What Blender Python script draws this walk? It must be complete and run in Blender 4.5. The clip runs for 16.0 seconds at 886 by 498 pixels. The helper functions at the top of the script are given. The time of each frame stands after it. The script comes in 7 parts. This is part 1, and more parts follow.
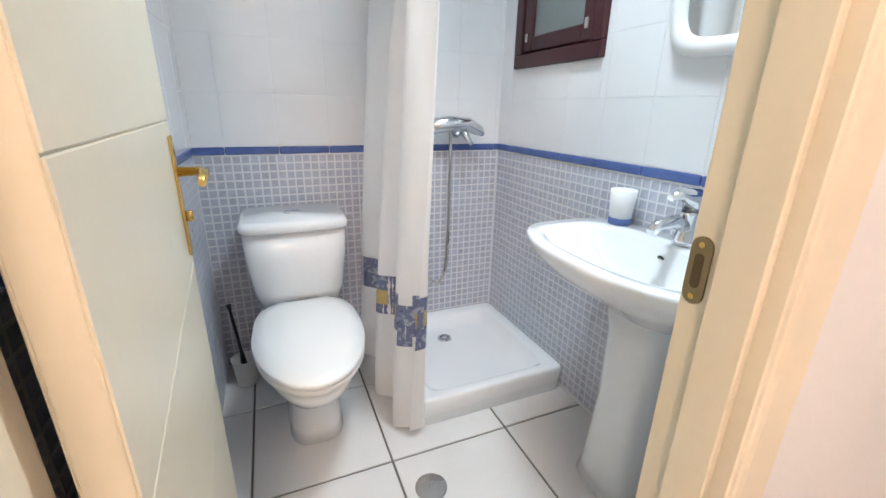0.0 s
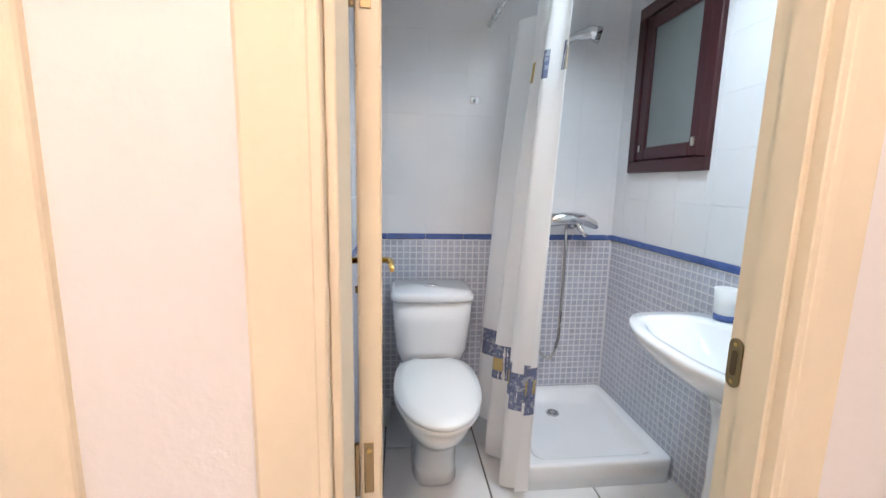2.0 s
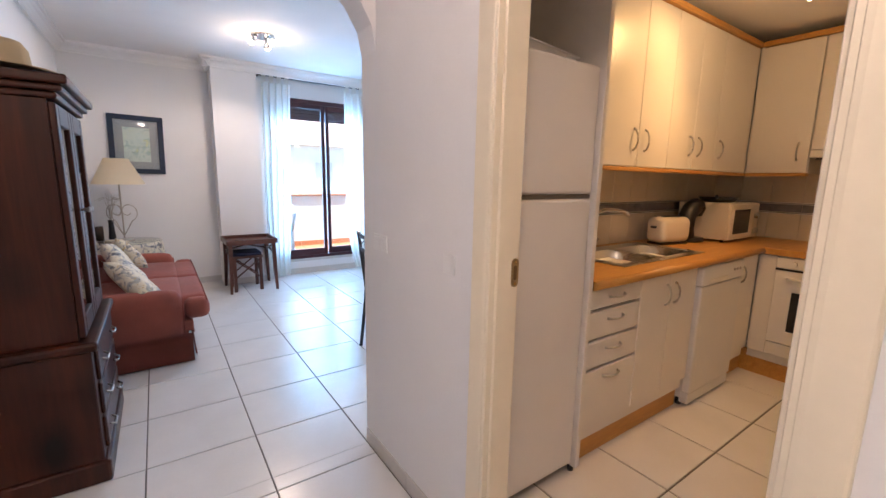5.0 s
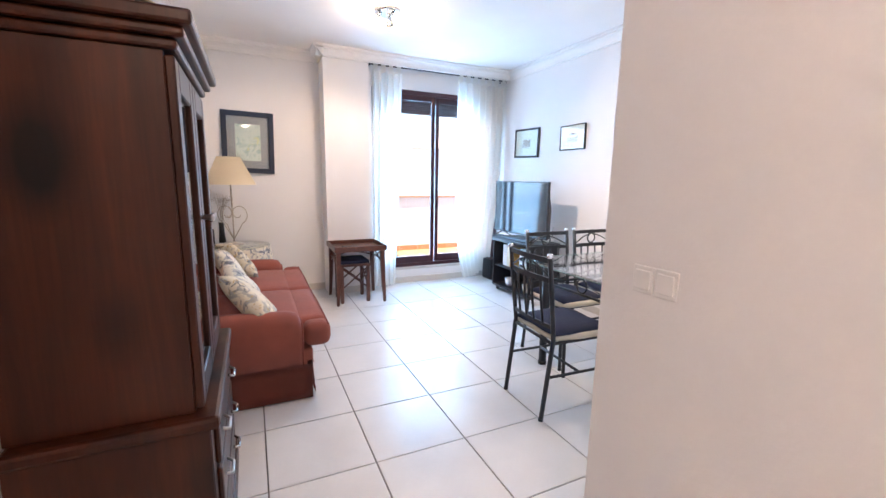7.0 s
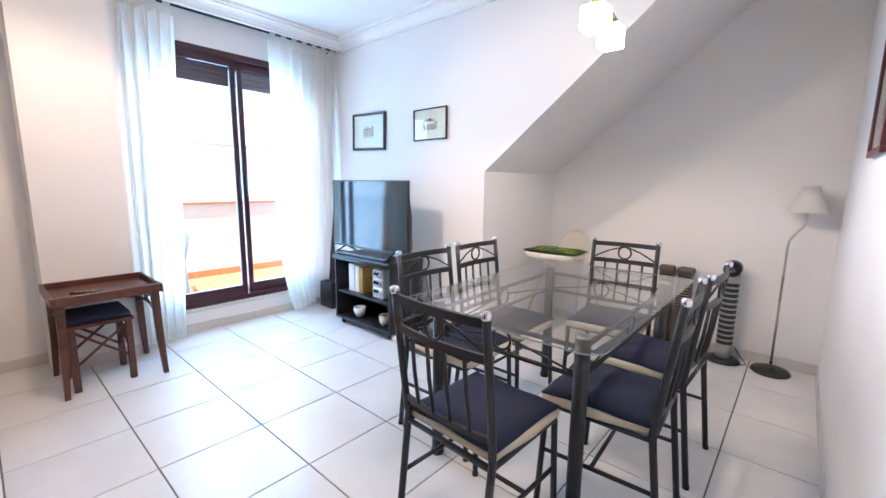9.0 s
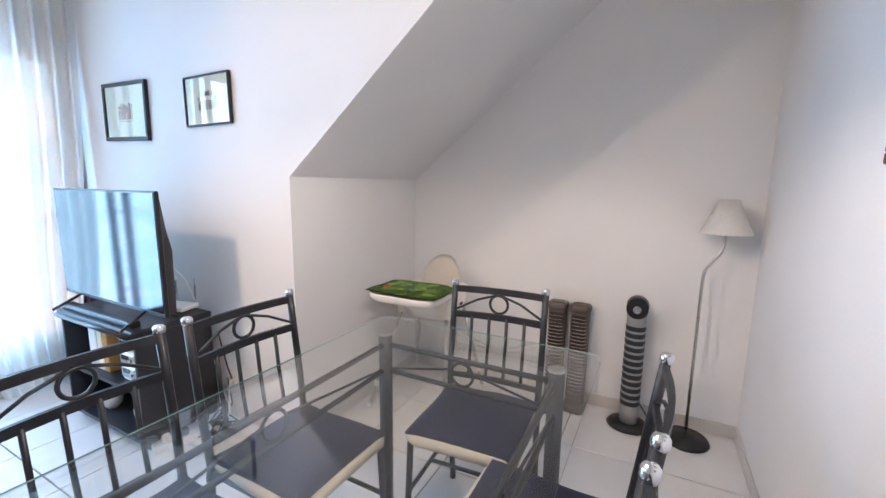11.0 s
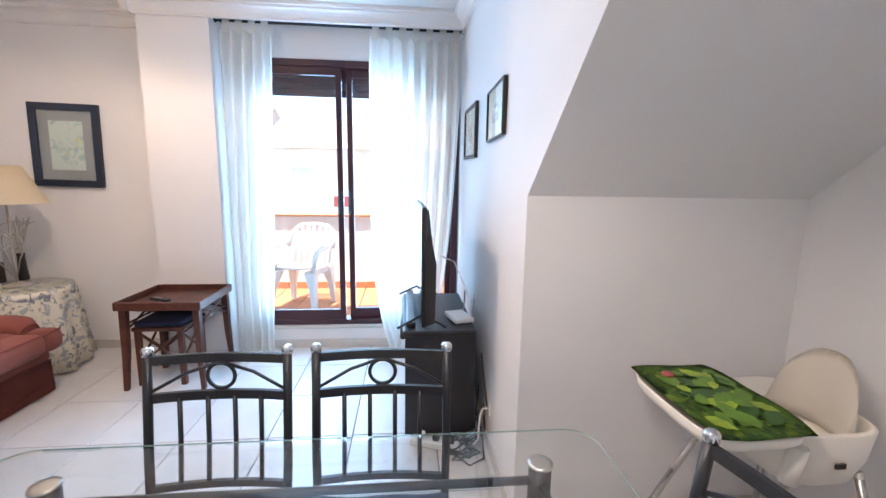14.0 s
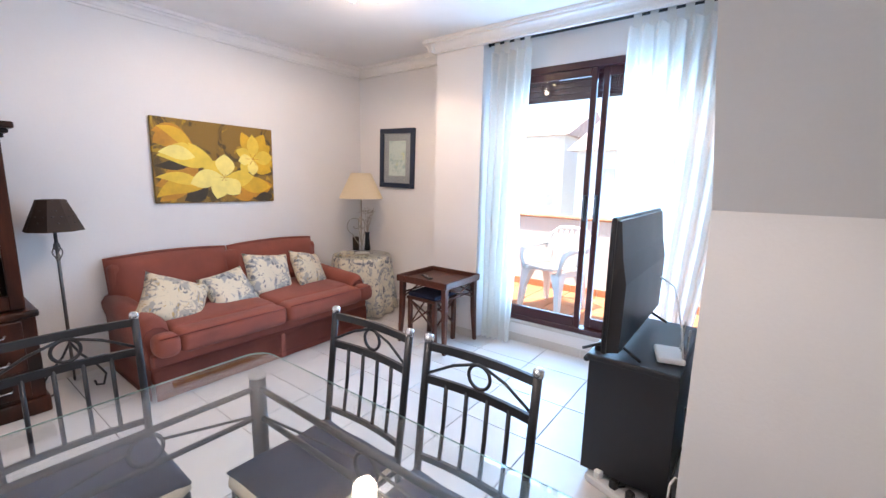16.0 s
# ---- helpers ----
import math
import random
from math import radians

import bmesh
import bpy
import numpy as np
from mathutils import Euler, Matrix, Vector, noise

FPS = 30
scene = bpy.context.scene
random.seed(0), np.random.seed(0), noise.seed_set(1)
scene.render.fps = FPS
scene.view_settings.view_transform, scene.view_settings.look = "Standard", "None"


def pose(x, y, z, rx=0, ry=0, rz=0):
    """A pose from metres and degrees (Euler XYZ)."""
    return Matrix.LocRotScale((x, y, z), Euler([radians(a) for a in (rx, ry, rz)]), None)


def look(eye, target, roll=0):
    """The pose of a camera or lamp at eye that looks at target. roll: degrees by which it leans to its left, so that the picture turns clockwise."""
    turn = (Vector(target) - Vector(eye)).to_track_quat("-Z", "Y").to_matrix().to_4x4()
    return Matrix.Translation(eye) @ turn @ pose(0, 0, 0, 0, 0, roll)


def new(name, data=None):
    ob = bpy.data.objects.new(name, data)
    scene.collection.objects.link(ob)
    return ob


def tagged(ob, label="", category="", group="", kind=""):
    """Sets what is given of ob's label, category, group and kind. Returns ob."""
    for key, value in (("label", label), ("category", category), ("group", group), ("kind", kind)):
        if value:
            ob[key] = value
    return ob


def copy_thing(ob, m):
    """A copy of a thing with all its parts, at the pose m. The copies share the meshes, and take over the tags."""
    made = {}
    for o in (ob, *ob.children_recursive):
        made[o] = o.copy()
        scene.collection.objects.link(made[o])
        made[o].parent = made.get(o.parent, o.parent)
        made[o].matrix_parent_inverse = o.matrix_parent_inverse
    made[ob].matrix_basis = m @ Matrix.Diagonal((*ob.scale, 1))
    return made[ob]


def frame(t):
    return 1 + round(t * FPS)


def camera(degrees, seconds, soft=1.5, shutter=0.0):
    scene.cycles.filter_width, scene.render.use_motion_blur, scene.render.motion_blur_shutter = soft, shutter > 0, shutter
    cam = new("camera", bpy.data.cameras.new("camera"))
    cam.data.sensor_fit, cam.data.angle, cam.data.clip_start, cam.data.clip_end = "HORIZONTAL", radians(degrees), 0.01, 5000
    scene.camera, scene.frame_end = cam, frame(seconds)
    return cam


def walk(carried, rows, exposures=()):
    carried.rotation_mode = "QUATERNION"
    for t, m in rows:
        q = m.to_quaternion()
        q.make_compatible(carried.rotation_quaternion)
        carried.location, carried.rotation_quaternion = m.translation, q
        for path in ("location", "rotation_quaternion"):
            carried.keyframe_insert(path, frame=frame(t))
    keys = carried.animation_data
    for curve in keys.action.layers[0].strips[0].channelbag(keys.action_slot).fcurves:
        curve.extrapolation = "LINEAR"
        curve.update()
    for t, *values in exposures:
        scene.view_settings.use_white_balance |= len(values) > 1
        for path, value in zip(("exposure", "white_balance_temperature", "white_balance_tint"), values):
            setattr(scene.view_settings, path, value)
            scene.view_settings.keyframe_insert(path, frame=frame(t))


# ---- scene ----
cam = camera(94.2, 16.0)
PATH = [
    (0, (0.131, 0.185, 1.164), (0.865, 1.931, 0.524), 1.1),
    (0.5, (0.124, 0.165, 1.186), (0.852, 1.959, 0.684), 1.1),
    (1, (0.119, 0.136, 1.224), (0.778, 1.983, 0.835), 1.1),
    (1.5, (0.083, 0.038, 1.259), (0.55, 1.954, 0.929), 1.1),
    (2, (0.033, -0.105, 1.274), (0.246, 1.859, 0.959), 1.2),
    (2.5, (-0.015, -0.186, 1.298), (-0.128, 1.785, 0.978), 1.4),
    (3, (-0.051, -0.251, 1.295), (-0.523, 1.664, 0.967), 1.4),
    (3.5, (-0.072, -0.308, 1.296), (-0.906, 1.48, 0.965), 1.3),
    (4, (-0.106, -0.345, 1.294), (-1.27, 1.247, 0.963), 1.0),
    (4.5, (-0.148, -0.393, 1.294), (-1.574, 0.969, 0.963), 1.1),
    (5, (-0.217, -0.433, 1.293), (-1.838, 0.691, 0.958), 1.0),
    (5.2, (-0.263, -0.449, 1.29), (-1.94, 0.588, 0.957), 0.9),
    (7.3, (-1.281, -0.57, 1.252), (-3.069, 0.26, 0.918), 0.9),
    (7.5, (-1.390, -0.542, 1.226), (-3.155, 0.341, 0.902), 1.0),
    (8, (-1.654, -0.422, 1.234), (-3.325, 0.628, 0.911), 0.7),
    (8.5, (-1.893, -0.254, 1.230), (-3.388, 1.036, 0.912), 0.8),
    (9, (-2.126, -0.083, 1.232), (-3.425, 1.407, 0.920), 0.7),
    (9.5, (-2.240, 0.150, 1.262), (-3.312, 1.808, 0.944), 0.5),
    (10, (-2.362, 0.408, 1.260), (-3.187, 2.203, 0.957), 0.8),
    (10.2, (-2.386, 0.543, 1.262), (-3.174, 2.355, 0.966), 0.7),
    (12.3, (-2.398, 1.598, 1.373), (-3.87, 2.91, 1.038), 0.5),
    (12.5, (-2.394, 1.657, 1.376), (-3.963, 2.853, 1.044), 0.5),
    (13, (-2.406, 1.75, 1.375), (-4.173, 2.63, 1.05), 0.5),
    (13.5, (-2.446, 1.841, 1.369), (-4.346, 2.376, 1.046), 0.5),
    (14, (-2.452, 1.966, 1.362), (-4.42, 2.148, 1.05), 0.9),
    (14.5, (-2.431, 2.137, 1.371), (-4.397, 1.949, 1.058), 1.0),
    (15, (-2.473, 2.258, 1.361), (-4.37, 1.707, 1.047), 1.2),
    (15.5, (-2.566, 2.361, 1.377), (-4.326, 1.468, 1.057), 1.2),
    (16, (-2.621, 2.483, 1.388), (-4.202, 1.304, 1.058), 1.2),
]
EXPOSURES = [(0, 2.3, 6500, 10), (1.5, 2.2, 6400, 11), (2.2, 2.1, 6350, 13), (3, 2.05, 6400, 17), (4, 1.82, 6150, 14), (4.5, 1.59, 6000, 11), (5, 1.62, 5880, 11), (7.5, 2.1, 6500, 14), (9, 2.0, 6500, 13),
             (10, 1.88, 6400, 11), (12.5, 1.86, 6500, 13), (13.5, 1.8, 6500, 12), (14.5, 1.85, 6500, 14), (16, 1.86, 6500, 14)]
walk(cam, [(t, look(eye, target, roll)) for t, eye, target, roll in PATH], EXPOSURES)

# ---- world, sun, lights ----
world = bpy.data.worlds.new("sky")
scene.world = world
world.use_nodes = True
wn = world.node_tree.nodes
sky = wn.new("ShaderNodeTexSky")
sky.sky_type, sky.sun_disc = "NISHITA", False
sky.sun_elevation, sky.sun_rotation = radians(77), radians(129)
wn["Background"].inputs["Strength"].default_value = 0.15
world.node_tree.links.new(sky.outputs["Color"], wn["Background"].inputs["Color"])


def lamp(name, kind, m, power, color=(1, 1, 1), **more):
    data = bpy.data.lights.new(name, kind)
    data.energy, data.color = power, color
    if "size" in more:
        data.shape, data.size, data.size_y = "RECTANGLE", more["size"][0], more["size"][1]
    if "radius" in more:
        data.shadow_soft_size = more["radius"]
    if "cone" in more:
        data.spot_size, data.spot_blend = radians(more["cone"]), more.get("blend", 0.5)
    if "spread" in more:
        data.spread = radians(more["spread"])
    ob = new(name, data)
    ob.matrix_world = m
    return ob


sun = lamp("sun", "SUN", look((0, 0, 0), (-0.17, 0.14, -0.975)), 4.0, (1.0, 0.96, 0.90))
sun.data.angle = radians(0.5)
COOL = (0.75, 0.895, 1.0)
# daylight in the balcony door's opening
lamp("window_daylight", "AREA", look((-5.93, 1.42, 1.2), (-3, 1.2, 1.0)), 25, (0.31, 0.61, 1.0), size=(1.15, 1.9))
lamp("hall_lamp_light", "POINT", pose(-0.12, -0.60, 2.42), 11, (1.0, 0.73, 0.57), radius=0.09)
lamp("bathroom_lamp_light", "AREA", look((0.72, 1.05, 2.36), (0.66, 1.15, 0.0)), 3.0, COOL, size=(0.30, 0.30), spread=135)
lamp("ceiling_lamp_light", "SPOT", look((-4.46, 0.44, 2.36), (-4.40, -0.10, 0)), 13.5, (1.0, 0.75, 0.57), radius=0.09, cone=170, blend=0.35)
lamp("ceiling_lamp_head_light", "SPOT", look((-4.42, 0.42, 2.38), (-3.0, 3.5, 0.7)), 16, (1.0, 0.80, 0.66), radius=0.035, cone=64, blend=0.8)
lamp("ceiling_lamp_glow", "POINT", pose(-4.46, 0.46, 2.38), 2.6, (1.0, 0.68, 0.42), radius=0.05)
for px, py in ((-2.852, 1.68), (-2.880, 1.93)):
    lamp("pendant_lamp_light", "SPOT", look((px, py, 1.82), (px, py + 0.001, 0)), 5.0, (1.0, 0.83, 0.72), radius=0.05, cone=160, blend=0.35)
lamp("kitchen_spot_light", "SPOT", look((-1.06, 2.02, 2.22), (-1.51, 1.78, 1.78)), 7.0, (1.0, 0.52, 0.17), radius=0.04, cone=92, blend=1.0)
lamp("kitchen_spot_light", "SPOT", look((-1.06, 2.24, 2.22), (-0.95, 1.75, 0.0)), 13, (1.0, 0.50, 0.17), radius=0.04, cone=115, blend=1.0)
lamp("kitchen_spot_light", "POINT", pose(-1.0, 2.1, 2.14), 2.1, (1.0, 0.56, 0.22), radius=0.05)

# ---- materials ----
def mix_color(nt, fac, a, b):
    n = nt.nodes.new("ShaderNodeMix")
    n.data_type = "RGBA"
    nt.links.new(fac, n.inputs[0])
    for value, socket in ((a, n.inputs[6]), (b, n.inputs[7])):
        if isinstance(value, tuple):
            socket.default_value = (*value, 1)
        else:
            nt.links.new(value, socket)
    return n.outputs[2]


def ramp(nt, fac, stops):
    n = nt.nodes.new("ShaderNodeValToRGB")
    els = n.color_ramp.elements
    while len(els) < len(stops):
        els.new(0.5)
    for e, (p, c) in zip(els, stops):
        e.position, e.color = p, (*c, 1) if isinstance(c, tuple) else (c, c, c, 1)
    nt.links.new(fac, n.inputs[0])
    return n.outputs[0]


def noise_tex(nt, scale, detail=4.0, stretch=None, distort=0.0, rough=0.55):
    co = nt.nodes.new("ShaderNodeTexCoord").outputs["Object"]
    if stretch:
        mp = nt.nodes.new("ShaderNodeMapping")
        mp.inputs["Scale"].default_value = stretch
        nt.links.new(co, mp.inputs["Vector"])
        co = mp.outputs[0]
    n = nt.nodes.new("ShaderNodeTexNoise")
    n.inputs["Scale"].default_value, n.inputs["Detail"].default_value = scale, detail
    n.inputs["Distortion"].default_value, n.inputs["Roughness"].default_value = distort, rough
    nt.links.new(co, n.inputs["Vector"])
    return n.outputs["Fac"]


def mat(name, color, rough=0.5, metal=0.0, vary=0.06, grain=180.0, big=2.5, bump=0.03, stretch=None, rand=0.0, coat=0.0, **more):
    """A surface with variation at two scales, fine relief and, for pieces, a tone of their own."""
    m = bpy.data.materials.new(name)
    m.use_nodes = True
    nt = m.node_tree
    p = nt.nodes["Principled BSDF"]
    dark = tuple(c * (1 - vary * 2) for c in color)
    light = tuple(min(1, c * (1 + vary)) for c in color)
    f_big, f_small = noise_tex(nt, big, 3.0), noise_tex(nt, grain, 3.0, stretch)
    base = mix_color(nt, ramp(nt, f_big, [(0.3, 0.0), (0.7, 1.0)]), dark, light)
    base = mix_color(nt, ramp(nt, f_small, [(0.35, 0.0), (0.75, vary * 2.5)]), base, tuple(c * 0.72 for c in color))
    if rand:
        info = nt.nodes.new("ShaderNodeObjectInfo").outputs["Random"]
        base = mix_color(nt, ramp(nt, info, [(0.0, 0.0), (1.0, rand)]), base, tuple(c * 0.6 for c in color))
    nt.links.new(base, p.inputs["Base Color"])
    p.inputs["Metallic"].default_value = metal
    r = nt.nodes.new("ShaderNodeMapRange")
    r.inputs["To Min"].default_value, r.inputs["To Max"].default_value = max(0.02, rough * 0.8), min(1, rough * 1.2)
    nt.links.new(f_big, r.inputs["Value"])
    nt.links.new(r.outputs[0], p.inputs["Roughness"])
    if bump:
        b = nt.nodes.new("ShaderNodeBump")
        b.inputs["Strength"].default_value, b.inputs["Distance"].default_value = min(1, bump * 6), 0.002
        nt.links.new(f_small, b.inputs["Height"])
        nt.links.new(b.outputs[0], p.inputs["Normal"])
    p.inputs["Coat Weight"].default_value = coat
    for key, value in more.items():
        p.inputs[key.replace("_", " ").title()].default_value = value
    return m


def wood(name, dark, light, rough=0.35, scale=1.0, axis="z", knots=False):
    m = bpy.data.materials.new(name)
    m.use_nodes = True
    nt = m.node_tree
    p = nt.nodes["Principled BSDF"]
    k = {"x": (0.12, 1, 1), "y": (1, 0.12, 1), "z": (1, 1, 0.12)}[axis]
    rings = noise_tex(nt, 9 * scale, 5.0, k, 1.2)
    fine = noise_tex(nt, 120 * scale, 4.0, tuple(v if v == 1 else 0.05 for v in k))
    base = mix_color(nt, ramp(nt, rings, [(0.3, 0.0), (0.5, 0.45), (0.72, 1.0)]), dark, light)
    base = mix_color(nt, ramp(nt, fine, [(0.35, 0.0), (0.8, 0.5)]), base, tuple(c * 0.5 for c in dark))
    if knots:
        v = nt.nodes.new("ShaderNodeTexVoronoi")
        mp = nt.nodes.new("ShaderNodeMapping")
        mp.inputs["Scale"].default_value = (2.2, 2.2, 1.1)
        nt.links.new(nt.nodes.new("ShaderNodeTexCoord").outputs["Object"], mp.inputs[0])
        nt.links.new(mp.outputs[0], v.inputs["Vector"])
        v.inputs["Scale"].default_value = 2.2
        base = mix_color(nt, ramp(nt, v.outputs["Distance"], [(0.17, 0.95), (0.40, 0.0)]), base, tuple(c * 0.15 for c in dark))
    nt.links.new(base, p.inputs["Base Color"])
    p.inputs["Roughness"].default_value = rough
    if knots:
        p.inputs["Specular IOR Level"].default_value = 0.32
    b = nt.nodes.new("ShaderNodeBump")
    b.inputs["Strength"].default_value, b.inputs["Distance"].default_value = 0.15, 0.002
    nt.links.new(fine, b.inputs["Height"])
    nt.links.new(b.outputs[0], p.inputs["Normal"])
    return m


def print_fabric(name, ground, inks, scale=14.0):
    """Cream cloth with blotched flower print."""
    m = bpy.data.materials.new(name)
    m.use_nodes = True
    nt = m.node_tree
    p = nt.nodes["Principled BSDF"]
    base = ground
    for i, (ink, cut) in enumerate(inks):
        f = noise_tex(nt, scale * (1 + 0.35 * i), 5.0, (1 + i * 0.1, 1, 1 - i * 0.07), 1.4)
        base = mix_color(nt, ramp(nt, f, [(cut, 0.0), (cut + 0.05, 0.9)]), base, ink)
    fine = noise_tex(nt, 320, 2.0)
    base = mix_color(nt, ramp(nt, fine, [(0.4, 0.0), (0.8, 0.25)]), base, (0.3, 0.28, 0.24))
    nt.links.new(base, p.inputs["Base Color"])
    p.inputs["Roughness"].default_value = 0.9
    b = nt.nodes.new("ShaderNodeBump")
    b.inputs["Strength"].default_value, b.inputs["Distance"].default_value = 0.3, 0.002
    nt.links.new(fine, b.inputs["Height"])
    nt.links.new(b.outputs[0], p.inputs["Normal"])
    return m


def glass(name, tint=(1, 1, 1), rough=0.0, thin=True, gloss=0.5):
    m = bpy.data.materials.new(name)
    m.use_nodes = True
    nt = m.node_tree
    nt.nodes.remove(nt.nodes["Principled BSDF"])
    out = nt.nodes["Material Output"]
    a, g, mx = nt.nodes.new("ShaderNodeBsdfTransparent"), nt.nodes.new("ShaderNodeBsdfGlossy"), nt.nodes.new("ShaderNodeMixShader")
    lw = nt.nodes.new("ShaderNodeLayerWeight")
    lw.inputs["Blend"].default_value = 0.5
    power = nt.nodes.new("ShaderNodeMath")
    power.operation = "POWER"
    power.inputs[1].default_value = 4.0
    rng_ = nt.nodes.new("ShaderNodeMapRange")
    rng_.inputs["To Min"].default_value, rng_.inputs["To Max"].default_value = 0.02 + 0.05 * gloss, 0.9
    nt.links.new(lw.outputs["Facing"], power.inputs[0])
    nt.links.new(power.outputs[0], rng_.inputs["Value"])
    a.inputs["Color"].default_value, g.inputs["Roughness"].default_value = (*tint, 1), rough
    nt.links.new(rng_.outputs[0], mx.inputs[0])
    nt.links.new(a.outputs[0], mx.inputs[1])
    nt.links.new(g.outputs[0], mx.inputs[2])
    nt.links.new(mx.outputs[0], out.inputs["Surface"])
    return m


def sheer(name, color, clear=0.35, through_light=0.55, weave_depth=0.06):
    """Thin woven curtain: partly see-through, lets light glow through."""
    m = bpy.data.materials.new(name)
    m.use_nodes = True
    nt = m.node_tree
    nt.nodes.remove(nt.nodes["Principled BSDF"])
    d, t, c = nt.nodes.new("ShaderNodeBsdfDiffuse"), nt.nodes.new("ShaderNodeBsdfTranslucent"), nt.nodes.new("ShaderNodeBsdfTransparent")
    weave = ramp(nt, noise_tex(nt, 260, 2.0, (1, 1, 0.3)), [(0.3, tuple(v * (1 - weave_depth * 2) for v in color)), (0.8, color)])
    nt.links.new(weave, d.inputs["Color"])
    nt.links.new(weave, t.inputs["Color"])
    m1, m2 = nt.nodes.new("ShaderNodeMixShader"), nt.nodes.new("ShaderNodeMixShader")
    m1.inputs[0].default_value, m2.inputs[0].default_value = through_light, clear
    nt.links.new(d.outputs[0], m1.inputs[1])
    nt.links.new(t.outputs[0], m1.inputs[2])
    nt.links.new(m1.outputs[0], m2.inputs[1])
    nt.links.new(c.outputs[0], m2.inputs[2])
    nt.links.new(m2.outputs[0], nt.nodes["Material Output"].inputs["Surface"])
    return m


def glow(name, color, strength):
    m = bpy.data.materials.new(name)
    m.use_nodes = True
    p = m.node_tree.nodes["Principled BSDF"]
    p.inputs["Base Color"].default_value = (*color, 1)
    p.inputs["Emission Color"].default_value, p.inputs["Emission Strength"].default_value = (*color, 1), strength
    return m


M_WALL = mat("white_wall_paint", (0.79, 0.785, 0.785), 0.75, vary=0.02, grain=90, big=1.2, bump=0.05)
M_CEIL = mat("white_ceiling_paint", (0.84, 0.83, 0.82), 0.8, vary=0.015, grain=70, bump=0.03)
M_PLASTER = mat("white_cornice_plaster", (0.82, 0.81, 0.80), 0.7, vary=0.02, bump=0.02)
M_FLOOR = mat("cream_floor_tile", (0.71, 0.70, 0.69), 0.22, vary=0.03, grain=60, big=3.0, bump=0.012, rand=0.05)
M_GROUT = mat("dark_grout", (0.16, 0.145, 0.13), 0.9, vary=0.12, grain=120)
M_SKIRT = mat("cream_skirting_tile", (0.60, 0.58, 0.55), 0.3, vary=0.04, bump=0.01)
M_CREAM = mat("cream_door_lacquer", (0.80, 0.72, 0.555), 0.32, vary=0.03, grain=50, big=2.0, bump=0.015)
M_BRASS = mat("polished_brass", (0.80, 0.55, 0.20), 0.22, metal=1.0, vary=0.05, bump=0.0)
M_OLDBRASS = mat("aged_brass", (0.42, 0.32, 0.18), 0.4, metal=1.0, vary=0.1, bump=0.02)
M_DARKBRASS = mat("tarnished_brass", (0.20, 0.14, 0.08), 0.5, metal=0.8, vary=0.1, bump=0.02)
M_CHROME = mat("chrome", (0.75, 0.76, 0.78), 0.10, metal=1.0, vary=0.02, bump=0.0)
M_STEEL = mat("brushed_steel", (0.55, 0.54, 0.52), 0.28, metal=1.0, vary=0.05, grain=220, stretch=(0.1, 1, 1), bump=0.02)
M_IRON = mat("charcoal_metal", (0.035, 0.037, 0.042), 0.38, metal=0.35, vary=0.1, grain=260, bump=0.02)
M_BLACK = mat("black_plastic", (0.012, 0.012, 0.014), 0.35, vary=0.1, bump=0.02)
M_BLACKWOOD = mat("black_laminate", (0.018, 0.018, 0.022), 0.42, vary=0.12, grain=160, stretch=(1, 1, 0.1), bump=0.03)
M_SCREEN = mat("dark_screen", (0.010, 0.012, 0.014), 0.08, vary=0.02, bump=0.0)
M_NAVY = mat("navy_cotton", (0.012, 0.016, 0.045), 0.9, vary=0.12, grain=420, big=6, bump=0.08)
M_CREAMPAD = mat("cream_upholstery", (0.62, 0.55, 0.43), 0.85, vary=0.06, grain=300, bump=0.06)
M_SOFA = mat("terracotta_weave", (0.27, 0.073, 0.050), 0.92, vary=0.10, grain=420, big=5, bump=0.10, sheen_weight=0.08)
M_PIPING = mat("dark_terracotta_piping", (0.22, 0.055, 0.04), 0.9, vary=0.08, grain=300, bump=0.05)
M_TOILE = print_fabric("blue_flower_print", (0.68, 0.61, 0.46), [((0.33, 0.33, 0.31), 0.53), ((0.11, 0.125, 0.155), 0.58), ((0.46, 0.31, 0.10), 0.60)], 13)
M_TOILE2 = print_fabric("blue_leaf_print", (0.70, 0.65, 0.52), [((0.32, 0.34, 0.35), 0.53), ((0.11, 0.13, 0.17), 0.575)], 12)
M_DARKWOOD = wood("dark_stained_pine", (0.020, 0.0042, 0.0018), (0.085, 0.021, 0.0075), 0.36, 0.7, "z", knots=True)
M_CHERRY = wood("red_brown_wood", (0.060, 0.018, 0.011), (0.14, 0.045, 0.026), 0.38, 1.2, "x")
M_BEECH = wood("orange_beech", (0.48, 0.225, 0.045), (0.62, 0.33, 0.075), 0.35, 1.4, "y")
M_FRAME = mat("maroon_aluminium", (0.050, 0.010, 0.014), 0.35, vary=0.08, grain=150, bump=0.02)
M_PANE = glass("window_glass", (0.97, 0.99, 0.98), gloss=0.25)
M_TABLEGLASS = glass("table_glass", (0.985, 0.995, 0.99), gloss=0.9)
M_GLASSEDGE = mat("green_glass_edge", (0.30, 0.46, 0.42), 0.1, vary=0.02, bump=0.0)
M_SHEER = sheer("white_voile", (0.94, 0.92, 0.87), 0.10, 0.66)
M_WHITE = mat("white_plastic", (0.80, 0.80, 0.79), 0.35, vary=0.02, bump=0.01)
M_IVORY = mat("ivory_plastic", (0.90, 0.86, 0.78), 0.38, vary=0.02, bump=0.01)
M_CERAMIC = mat("white_ceramic", (0.82, 0.83, 0.84), 0.10, vary=0.01, bump=0.0, coat=0.5)
